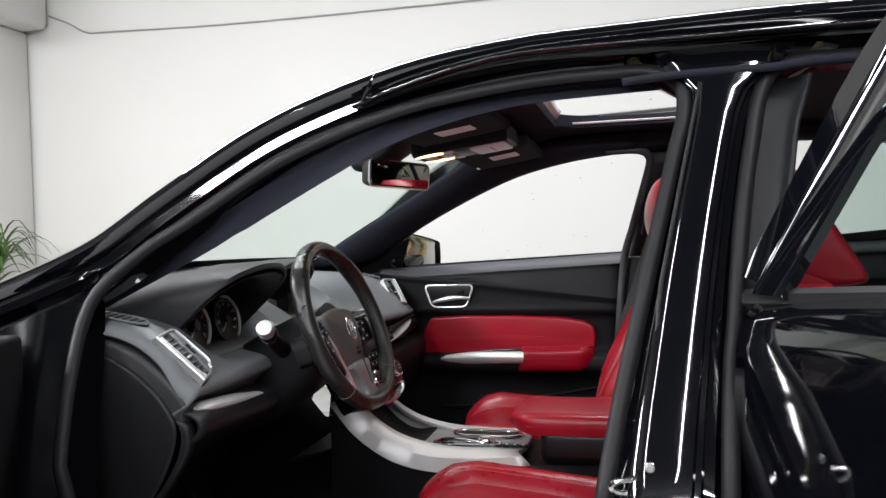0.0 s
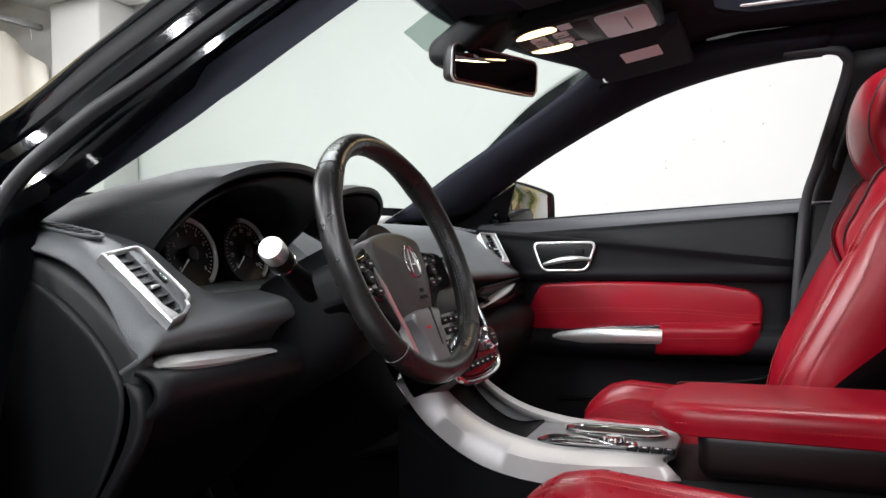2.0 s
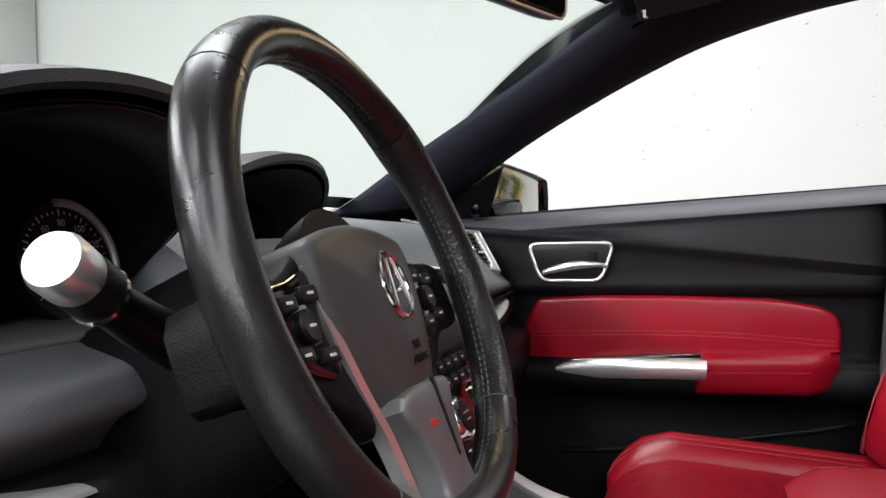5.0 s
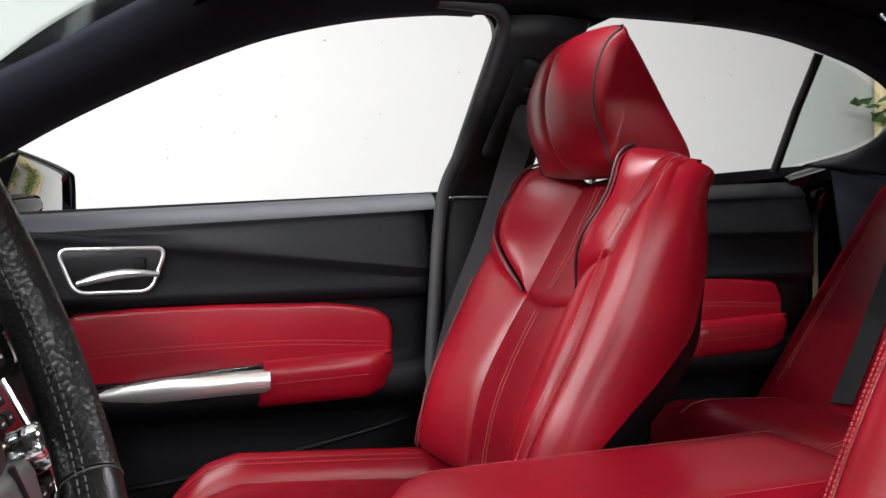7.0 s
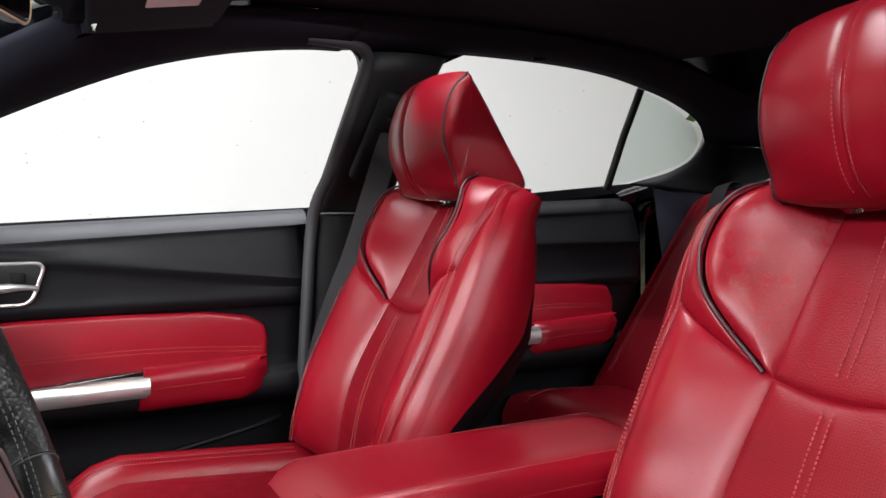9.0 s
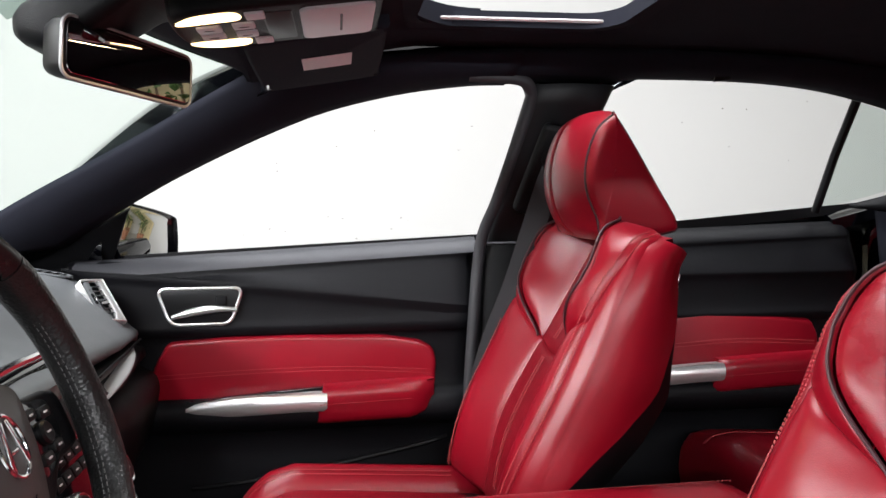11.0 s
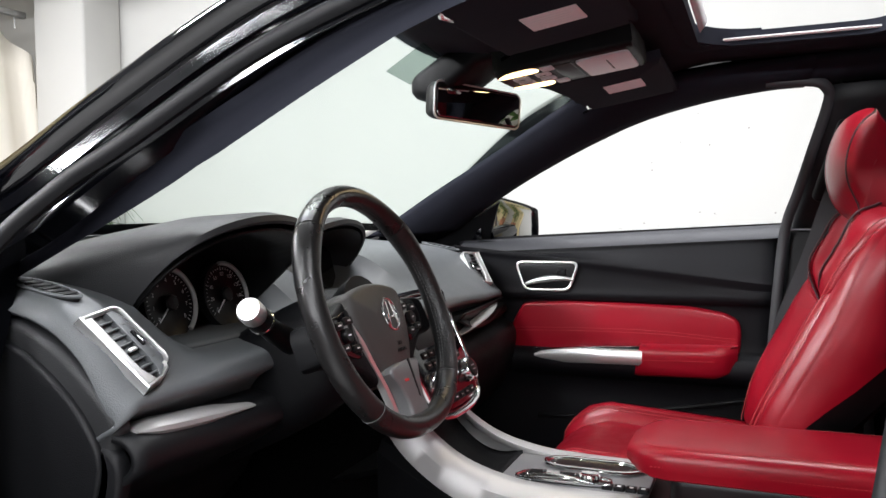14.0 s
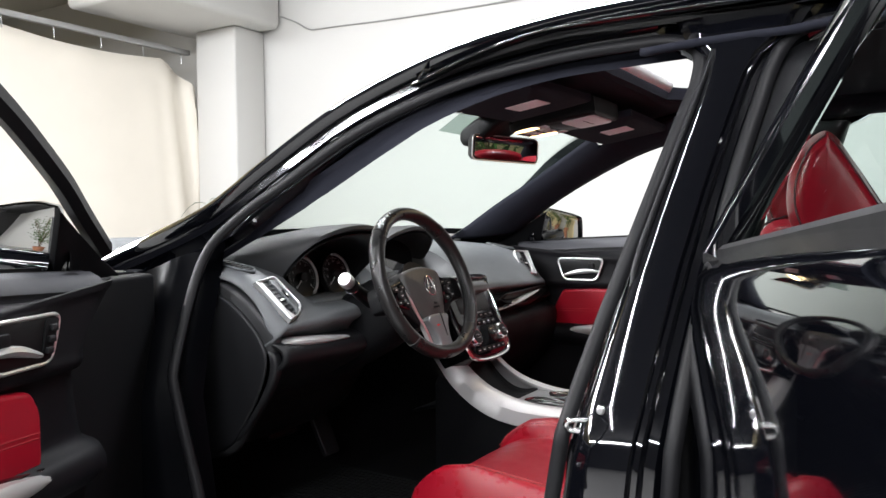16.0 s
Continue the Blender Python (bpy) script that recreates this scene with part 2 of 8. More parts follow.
def inset2(poly, d):
    """A closed 2D outline moved inward by d (counter-clockwise outlines)."""
    k = len(poly)
    area = sum(poly[i][0] * poly[(i + 1) % k][1] - poly[(i + 1) % k][0] * poly[i][1] for i in range(k))
    sgn = 1 if area > 0 else -1
    out = []
    for i in range(k):
        a, b, c = Vector(poly[i - 1][:2]), Vector(poly[i][:2]), Vector(poly[(i + 1) % k][:2])
        e1, e2 = (b - a), (c - b)
        e1 = e1.normalized() if e1.length > 1e-9 else Vector((1, 0))
        e2 = e2.normalized() if e2.length > 1e-9 else e1
        n1, n2 = Vector((-e1.y, e1.x)), Vector((-e2.y, e2.x))
        m = n1 + n2
        m = m.normalized() / max(0.35, (m.normalized()).dot(n1)) if m.length > 1e-6 else n1
        out.append(b + m * d * sgn)
    return out


def rrect(w, h, r, n=5):
    pts = []
    for cx, cy, a0 in ((w / 2 - r, h / 2 - r, 0), (-w / 2 + r, h / 2 - r, 90), (-w / 2 + r, -h / 2 + r, 180), (w / 2 - r, -h / 2 + r, 270)):
        for i in range(n + 1):
            a = radians(a0 + 90 * i / n)
            pts.append((cx + r * math.cos(a), cy + r * math.sin(a)))
    return pts


def slab(bm, poly, m, depth, edge=0.003, steps=3, dome=0.0):
    """A 2D outline made into a solid in the pose m: back at 0, front at depth along local z, with a rounded front edge."""
    rows = [[m @ Vector((p[0], p[1], 0)) for p in poly]]
    for i in range(steps + 1):
        a = math.pi / 2 * i / steps
        q = inset2(poly, edge * (1 - math.cos(a)))
        rows.append([m @ Vector((p[0], p[1], depth - edge + edge * math.sin(a))) for p in q])
    vs = grid(bm, rows, loop_v=True)
    bm.faces.new(list(reversed(vs[0])))
    if dome:
        c = sum((Vector((p[0], p[1])) for p in poly), Vector((0, 0))) / len(poly)
        tops = vs[-1]
        q = [Vector((p[0], p[1])) for p in inset2(poly, edge)]
        for f in (0.7, 0.35):
            ringv = [bm.verts.new(m @ Vector((*(c + (p - c) * f), depth + dome * (1 - f * f)))) for p in q]
            k = len(ringv)
            for i in range(k):
                bm.faces.new((tops[i], tops[(i + 1) % k], ringv[(i + 1) % k], ringv[i]))
            tops = ringv
        bm.faces.new(tops)
    else:
        bm.faces.new(vs[-1])


def box(bm, m, sx, sy, sz, r=0.004):
    """A rounded box centred in the pose m."""
    r = min(r, sx * 0.49, sy * 0.49, sz * 0.49)
    rows = []
    n = 3
    for s in (-1, 1):
        for i in range(n + 1):
            a = math.pi / 2 * (i / n)
            ins, z = (r * (1 - math.sin(a)), -sz / 2 + r * (1 - math.cos(a))) if s < 0 else (r * (1 - math.cos(a)), sz / 2 - r * (1 - math.sin(a)))
            rows.append([m @ Vector((x, y, z)) for x, y in rrect(sx - 2 * ins, sy - 2 * ins, max(r - ins * 0.6, 0.0002), 3)])
    loft(bm, rows)


def lathe(bm, prof, m, n=24):
    """Profile of (r, z) turned about the local z axis."""
    loft(bm, [[m @ Vector((r * math.cos(2 * math.pi * i / n), r * math.sin(2 * math.pi * i / n), z)) for i in range(n)] for r, z in prof])


def plane_pose(origin, ux, uy):
    ux = Vector(ux).normalized()
    uz = ux.cross(Vector(uy)).normalized()
    uy = uz.cross(ux)
    m = Matrix((ux, uy, uz)).transposed().to_4x4()
    m.translation = Vector(origin)
    return m


def mesh_of(name, bm, mat, sharp=38):
    bmesh.ops.remove_doubles(bm, verts=bm.verts, dist=1e-5)
    bmesh.ops.recalc_face_normals(bm, faces=bm.faces)
    lim = radians(sharp)
    for f in bm.faces:
        f.smooth = True
    for e in bm.edges:
        if len(e.link_faces) == 2 and e.calc_face_angle(0) > lim:
            e.smooth = False
    me = bpy.data.meshes.new(name)
    bm.to_mesh(me)
    bm.free()
    me.materials.append(mat)
    return me


def part(name, bm, mat, parent=None, label="", sharp=38):
    ob = new(name, mesh_of(name, bm, mat, sharp))
    if parent is not None:
        ob.parent = parent
        ob.matrix_parent_inverse = parent.matrix_world.inverted()
    if label:
        tagged(ob, label)
    return ob


def thing(name, label, category, group="", kind="", at=(0, 0, 0)):
    ob = new(name)
    ob.location = at
    ob.matrix_world = Matrix.Translation(at)
    ob.empty_display_size = 0.1
    return tagged(ob, label, category, group, kind)


def stitches(bm, line, step=0.0052, w=0.0009, lift=(0, 0, 0)):
    """A row of short thread stitches along a line."""
    ln = sum(((Vector(b) - Vector(a)).length for a, b in zip(line, line[1:])), 0.0)
    n = max(3, int(ln / step))
    p = even(line, n * 2)
    lift = Vector(lift)
    for i in range(0, len(p) - 1, 2):
        a, b = p[i] + lift, p[i].lerp(p[i + 1], 1.25) + lift
        t = (b - a).normalized()
        s = t.cross(Vector((0.3, 0.5, 0.8))).normalized() * w
        u = t.cross(s).normalized() * w
        rows = [[a + s, a + u, a - s, a - u], [b + s, b + u, b - s, b - u]]
        grid(bm, rows, loop_v=True)

XF = [None]          # pose by which parts are moved as they are made


def put(name, bm, mat, parent=None, label="", sharp=38):
    if XF[0] is not None:
        bmesh.ops.transform(bm, matrix=XF[0], verts=bm.verts)
    return part(name, bm, mat, parent, label, sharp)


def flip(p):
    """The same place on the other side of the car."""
    return Vector((p[0], 2 * MID - p[1], p[2]))


# ---------------------------------------------------------------- the studio
def wall_box(name, x0, x1, y0, y1, z0, z1, mat, label, r=0.01):
    bm = bmesh.new()
    box(bm, pose((x0 + x1) / 2, (y0 + y1) / 2, (z0 + z1) / 2), x1 - x0, y1 - y0, z1 - z0, r)
    return tagged(part(name, bm, mat), label, "wall", kind="structure")


WY, FX, RX, BY, CZ = 5.0, -5.05, 6.2, -6.5, 3.4
g = wall_box("ground", -9, RX + 0.4, BY - 0.4, WY + 0.4, -0.2, 0.0, FLOOR, "pale polished concrete studio floor")
g["category"] = "floor"
wall_box("wall_north", -9, RX + 0.4, WY, WY + 0.25, 0, CZ, WALL, "white painted studio wall with small marks")
wall_box("wall_east", RX, RX + 0.25, BY, WY, 0, CZ, WALL, "white painted studio wall behind the plants")
# unseen wall, added dark; it shows only in reflections
wall_box("wall_south", -9, RX + 0.4, BY - 0.25, BY, 0, CZ, material("unseen_dark_wall", (0.05, 0.05, 0.052), 0.8), "unseen dark grey wall added behind the camera")
wall_box("wall_west", -9, -8.8, BY, WY, 0, CZ, BEIGE, "beige wall of the room behind the canvas")
c = wall_box("ceiling", -9, RX + 0.4, 3.0, WY + 0.4, CZ, CZ + 0.2, WALL, "white painted concrete ceiling")
c["category"] = "ceiling"
# unseen part of the ceiling, likewise added dark for the reflections
c = wall_box("ceiling_dark", -9, RX + 0.4, BY - 0.4, 3.0, CZ, CZ + 0.2, material("unseen_dark_ceiling", (0.03, 0.03, 0.032), 0.9), "unseen dark grey ceiling added over the car")
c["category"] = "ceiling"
wall_box("column", -4.96, -4.475, 4.65, WY - 0.003, 0, 2.69, WALL, "white painted square concrete column", 0.02)
b = wall_box("ceiling_beam", -5.2, -4.27, 3.6, WY - 0.004, 2.69, CZ - 0.002, WALL, "white painted concrete beam over the column", 0.05)
b["category"] = "beam"
b = wall_box("ceiling_beam", FX - 2.0, FX + 0.25, BY, 3.58, 2.95, CZ - 0.002, BEIGE, "beige painted ceiling beam over the canvas", 0.03)
b["category"] = "beam"

# canvas screen on a steel rail, in front of the next room
screen = thing("canvas_screen", "white canvas sheet hung from a steel rail", "curtain", at=(FX, 0, 0))
bm = bmesh.new()
rows = []
for i in range(121):
    y = 2.2 + (4.72 - 2.2) * i / 120
    sag = 0.05 * abs(math.sin(y * 2.1)) + (0.16 * max(0, (y - 4.35) / 0.25) if y > 4.35 else 0)
    row = []
    for j in range(13):
        f = j / 12
        z = 0.04 + (2.44 - sag - 0.04) * f
        fold = 0.004 * math.sin(y * 3.1 + 0.9 * math.sin(y * 2.3)) * (0.4 + 0.6 * f) + 0.0025 * math.sin(y * 11 + 2.2 * z) * f + 0.05 * max(0, (y - 4.25) / 0.37) ** 2 * math.sin(y * 26 + 3.0 * z) * f
        row.append((FX + fold, y, z))
    rows.append(row)
grid(bm, rows)
sheet = part("canvas", bm, CURTAIN, screen)
sol = sheet.modifiers.new("thickness", "SOLIDIFY")
sol.thickness = 0.004
bm = bmesh.new()
box(bm, pose(FX, 3.3, 2.52), 0.05, 2.7, 0.045, 0.008)
part("rail", bm, STEEL, screen, "galvanised steel rail")
for i in range(7):
    y = 2.25 + i * 0.385
    bm = bmesh.new()
    tube(bm, [(FX, y, 2.505), (FX + 0.01, y, 2.47), (FX + 0.012, y, 2.41)], 0.005, 6)
    part("hook", bm, STEEL, screen)

# conduit on the wall
conduit = tagged(new("conduit"), "thin grey cable conduit along the white wall", "conduit")
bm = bmesh.new()
tube(bm, cr([(-4.27, WY - 0.012, 2.80), (-4.08, WY - 0.012, 2.72), (-3.94, WY - 0.012, 2.645), (-3.7, WY - 0.012, 2.63), (-2.35, WY - 0.012, 2.59), (1.0, WY - 0.012, 2.58), (3.5, WY - 0.012, 2.58)], 5), 0.006, 6)
part("pipe", bm, STEEL, conduit)

# small chips and specks on the wall
bm = bmesh.new()
rnd = random.Random(5)
for i in range(60):
    x, z = rnd.uniform(-1.6, 2.6), rnd.uniform(0.9, 2.0)
    r = rnd.uniform(0.002, 0.006)
    k = 6
    bm.faces.new([bm.verts.new((x + r * rnd.uniform(0.6, 1.6) * math.cos(6.283 * j / k), WY - 0.004, z + r * rnd.uniform(0.5, 1) * math.sin(6.283 * j / k))) for j in range(k)])
tagged(part("wall_specks", bm, material("wall_chips", (0.25, 0.24, 0.22), 0.9)), "small dark chips on the white wall", "marks", kind="stuff")


# ---------------------------------------------------------------- the car's body
def seal_y(z):
    """The side opening's plane on the driver's side."""
    return 1.195 + 0.5 * (max(z, 0.72) - 0.98)


def on_side(pts, out=0.0):
    return [Vector((x, seal_y(z) - out, z)) for x, z in pts]


body = thing("car_body", "black glossy sedan body with both near doors open", "car", at=(0, MID, 0))
OUT = Vector((0, -0.894, 0.447))

A_LINE = [(-1.22, 0.86), (-1.02, 0.93), (-0.86, 1.0), (-0.73, 1.098), (-0.565, 1.209), (-0.36, 1.287), (-0.16, 1.321), (0.02, 1.330), (0.30, 1.336), (0.62, 1.322), (0.95, 1.26), (1.25, 1.16)]
FRAME = [(0.004, -0.030), (-0.002, -0.008), (-0.012, -0.004), (-0.020, -0.012), (-0.028, -0.004), (-0.031, 0.014), (-0.044, 0.020), (-0.050, 0.018),
         (-0.054, 0.034), (-0.062, 0.042), (-0.076, 0.040), (-0.090, 0.028), (-0.100, 0.008), (-0.104, -0.02), (-0.10, -0.05), (-0.05, -0.06)]
for side in (0, 1):
    bm = bmesh.new()
    path = on_side(cr([(x, z, 0) for x, z in A_LINE], 8) and [(v.x, v.y) for v in cr([(x, z, 0) for x, z in A_LINE], 8)])
    nrm = OUT
    prof = FRAME
    if side:
        path = [flip(p) + Vector((0, 0.085, 0.01)) for p in path]
        nrm = Vector((0, 0.894, 0.447))
        prof = [(-a, b2) for a, b2 in FRAME]
    sweep(bm, path, prof, nrm)
    part("roof_rail", bm, PAINT, body, "black glossy A-pillar and roof rail")

# hinge pillar of the driver's door
bm = bmesh.new()
rows = []
for z in (0.30, 0.42, 0.55, 0.68, 0.80, 0.90, 0.97, 1.03):
    dx = -0.02 - 0.05 * max(0, (z - 0.85) / 0.15) if z > 0.85 else -0.02 + (0.85 - z) * 0.16
    yy = seal_y(z)
    pts = [(-0.84 + dx, yy + 0.05), (-0.855 + dx, yy + 0.005), (-0.885 + dx, yy - 0.012), (-0.90 + dx, yy - 0.03), (-0.96 + dx * 0.5, yy - 0.035), (-1.04, 1.145), (-1.10, 1.13), (-1.13, 1.09), (-1.145, 1.03), (-1.16, 1.0), (-1.2, 0.99), (-1.24, 1.15)]
    line = [Vector((p.x, p.y, min(p.z, float(np.interp(p.x, [-1.24, -1.12, -1.02, -0.86, -0.80], [0.872, 0.900, 0.935, 1.00, 1.03]))))) for p in even(cr([(x, y, z) for x, y in pts], 4), 40)]
    rows.append(line)
grid(bm, rows)
part("hinge_pillar", bm, JAMB, body, "satin black painted door jamb")
for x, y, z in ((-0.975, 1.135, 0.842), (-0.985, 1.135, 0.745), (-1.04, 1.125, 0.635), (-1.06, 1.13, 0.78), (-1.06, 1.12, 0.70)):
    bm = bmesh.new()
    big = 0.011 if z in (0.842, 0.745, 0.635) else 0.006
    m = plane_pose((x, y, z), (1, 0, 0), (0, 0, 1))
    lathe(bm, [(0.001, 0.016), (big * 0.55, 0.016), (big * 0.6, 0.008), (big, 0.007), (big * 1.15, 0.002), (big * 1.15, -0.012), (0.001, -0.012)], m, 12)
    part("bolt", bm, PAINT if big > 0.01 else PLASTIC, body)

# B-pillar
def b_front(z):
    return float(np.interp(z, [0.3, 0.5, 0.7, 0.84, 1.03, 1.19, 1.28, 1.34], [-0.06, -0.045, -0.012, 0.016, 0.060, 0.100, 0.118, 0.02]))


def b_rear(z):
    return float(np.interp(z, [0.3, 0.5, 0.8, 0.95, 1.08, 1.19, 1.28, 1.34], [0.11, 0.125, 0.148, 0.163, 0.182, 0.203, 0.226, 0.36]))


B_PROF = [(0.0, 0.03), (0.01, 0.0), (0.07, -0.014), (0.12, -0.010), (0.15, -0.036), (0.20, -0.044), (0.30, -0.047), (0.55, -0.049), (0.68, -0.046), (0.71, -0.036), (0.76, -0.036), (0.79, -0.022), (0.88, -0.020), (0.94, -0.006), (1.0, 0.0), (1.0, 0.04)]
for side in (0, 1):
    bm = bmesh.new()
    rows = []
    for i in range(30):
        z = 0.3 + 1.06 * i / 29
        f, r = b_front(z), b_rear(z)
        row = [Vector((f + (r - f) * u, seal_y(z) + w, z)) for u, w in B_PROF]
        rows.append([flip(p) + Vector((0, 0.09, 0)) for p in row] if side else row)
    grid(bm, rows)
    part("pillar_middle", bm, PAINT, body, "black glossy B-pillar with fine scratches")

# striker and bolts on the B-pillar
striker = thing("door_striker", "chromed door striker loop on the B-pillar", "door striker", at=(0.035, 1.03, 0.744))
bm = bmesh.new()
tube(bm, cr([(0.046, 1.050, 0.758), (0.022, 1.040, 0.757), (0.006, 1.035, 0.755), (0.000, 1.036, 0.748), (0.006, 1.037, 0.741), (0.022, 1.042, 0.739), (0.046, 1.050, 0.738)], 4), 0.0042, 8)
part("loop", bm, CHROME, striker)
bm = bmesh.new()
slab(bm, rrect(0.016, 0.062, 0.006), plane_pose((0.048, 1.052, 0.748), (1, 0, 0), (0, 0, 1)), 0.007)
part("base_plate", bm, CHROME, striker)
for dz in (0.024, -0.024):
    bm = bmesh.new()
    lathe(bm, [(0.006, 0.0), (0.006, 0.004), (0.004, 0.006), (0.001, 0.006)], plane_pose((0.048, 1.045, 0.748 + dz), (1, 0, 0), (0, 0, 1)), 10)
    part("bolt", bm, STEEL, striker)

# weatherstrips
def strip(pts, label, r=0.0120):
    bm = bmesh.new()
    line = [(v.x, v.y) for v in cr([(x, z, 0) for x, z in pts], 8)]
    path = [p + OUT * 0.020 for p in on_side(line)]
    sweep(bm, path, ring(r, 10, 1.0, 0.85), OUT)
    return part("weatherstrip", bm, RUBBER, body, label)


strip([(-0.74, 0.36), (-0.775, 0.50), (-0.83, 0.675), (-0.868, 0.84), (-0.872, 0.965), (-0.80, 1.046), (-0.725, 1.096), (-0.56, 1.205), (-0.36, 1.281), (-0.16, 1.315), (0.0, 1.323), (0.072, 1.318),
       (0.110, 1.292), (0.113, 1.24), (0.096, 1.175), (0.060, 1.03), (0.014, 0.84), (-0.014, 0.70), (-0.045, 0.5), (-0.055, 0.36)], "matt black door weatherstrip")
strip([(0.125, 0.4), (0.15, 0.80), (0.168, 0.95), (0.186, 1.08), (0.208, 1.19), (0.228, 1.27), (0.262, 1.312), (0.34, 1.322), (0.60, 1.31), (0.85, 1.27), (1.0, 1.2)], "matt black rear door weatherstrip")

# sill, floor pan, fender, hood, rear quarter and tail
bm = bmesh.new()
sill = [(0.95, 0.36), (0.955, 0.30), (1.0, 0.26), (1.10, 0.25), (1.13, 0.33), (1.06, 0.385), (0.98, 0.385)]
loft(bm, [[(x, y, z) for y, z in sill] for x in (-1.2, 1.15)])
part("sill", bm, PAINT, body)
bm = bmesh.new()
loft(bm, [[(x, 2 * MID - y, z) for y, z in sill] for x in (-1.2, 1.15)])
part("sill", bm, PAINT, body)
bm = bmesh.new()
box(bm, pose(-0.05, MID, 0.27), 2.5, 1.6, 0.05, 0.02)
part("floor_pan", bm, PLASTIC, body)
for side in (0, 1):
    bm = bmesh.new()
    rows = []
    for i in range(14):
        x = -1.17 - 1.45 * i / 13
        w = 0.025 * math.sin(math.pi * i / 13) - 0.16 * max(0, (i - 8) / 5) ** 2
        top = 0.915 - 0.16 * (i / 13) ** 1.6
        arch = 0.36 if not 4 <= i <= 9 else 0.36 + 0.33 * math.sin(math.pi * (i - 3.5) / 6)
        rows.append([Vector((x, (MID - (0.80 + w + 0.10 * math.sin(math.pi * min(1, f * 1.15)) ** 0.7)) if not side else MID + (0.80 + w + 0.10 * math.sin(math.pi * min(1, f * 1.15)) ** 0.7), top + (arch - top) * f)) for f in [k / 8 for k in range(9)]])
    grid(bm, rows)
    ob = part("fender", bm, PAINT, body)
    s = ob.modifiers.new("thickness", "SOLIDIFY")
    s.thickness = 0.01
bm = bmesh.new()
rows = []
for i in range(13):
    x = -1.24 - 1.38 * i / 12
    rows.append([Vector((x, MID + 0.80 * f, 0.915 - 0.16 * (i / 12) ** 1.6 + 0.045 * (1 - f * f))) for f in [k / 6 - 1 for k in range(13)]])
grid(bm, rows)
ob = part("hood", bm, PAINT, body)
s = ob.modifiers.new("thickness", "SOLIDIFY")
s.thickness = 0.012
bm = bmesh.new()
rows = []
for i in range(9):
    z = 0.28 + 0.47 * i / 8
    rows.append([Vector((-2.62 - 0.10 * math.sin(math.pi * i / 8) + 0.20 * f * f, MID + 0.76 * f, z)) for f in [k / 6 - 1 for k in range(13)]])
grid(bm, rows)
ob = part("front_bumper", bm, PAINT, body)
s = ob.modifiers.new("thickness", "SOLIDIFY")
s.thickness = 0.02
for side in (0, 1):
    bm = bmesh.new()
    rows = []
    for i in range(14):
        x = 1.0 + 1.15 * i / 13
        top = 1.06 - 0.03 * (i / 13)
        w = -0.12 * max(0, (i - 8) / 5) ** 2
        arch = 0.36 if not 2 <= i <= 8 else 0.36 + 0.33 * math.sin(math.pi * (i - 1.5) / 7)
        rows.append([Vector((x, MID + (1 if side else -1) * (0.76 + w + 0.14 * math.sin(math.pi * min(1, f * 1.1) * 0.9) ** 0.7), top + (arch - top) * f)) for f in [k / 8 for k in range(9)]])
    grid(bm, rows)
    ob = part("rear_quarter", bm, PAINT, body)
    s = ob.modifiers.new("thickness", "SOLIDIFY")
    s.thickness = 0.01
bm = bmesh.new()
rows = []
for i in range(8):
    x = 1.66 + 0.5 * i / 7
    rows.append([Vector((x, MID + 0.74 * f, 1.05 + 0.02 * (1 - f * f))) for f in [k / 6 - 1 for k in range(13)]])
for i in range(6):
    rows.append([Vector((2.17 + 0.06 * math.sin(i), MID + 0.72 * f, 1.02 - 0.13 * i)) for f in [k / 6 - 1 for k in range(13)]])
grid(bm, rows)
ob = part("boot_lid", bm, PAINT, body)
s = ob.modifiers.new("thickness", "SOLIDIFY")
s.thickness = 0.012
WHEEL_T = material("tyre_rubber", (0.02, 0.02, 0.02), 0.8)
for x in (-1.85, 1.45):
    for y in (MID - 0.80, MID + 0.80):
        wheel = part("road_wheel", (lambda q: (lathe(q, [(0.19, -0.09), (0.30, -0.10), (0.325, -0.08), (0.325, 0.08), (0.30, 0.10), (0.19, 0.09)], plane_pose((x, y, 0.325), (1, 0, 0), (0, 0, 1)), 36), q)[1])(bmesh.new()), WHEEL_T, body, "black tyre")
        bm = bmesh.new()
        lathe(bm, [(0.02, -0.06), (0.195, -0.095), (0.20, 0.0), (0.195, 0.095), (0.02, 0.06)], plane_pose((x, y, 0.325), (1, 0, 0), (0, 0, 1)), 30)
        part("rim", bm, SILVER, wheel)

# roof skin, open over the sunroof
SX0, SX1, SH = -0.19, 0.19, 0.375       # sunroof opening: front, rear, half width


def roof_z(x, f, base=1.368):
    return base + 0.028 * (1 - f * f) - 0.10 * max(0, (-x - 0.12) / 0.4) ** 1.6 - 0.12 * max(0, (x - 0.35) / 0.75) ** 2


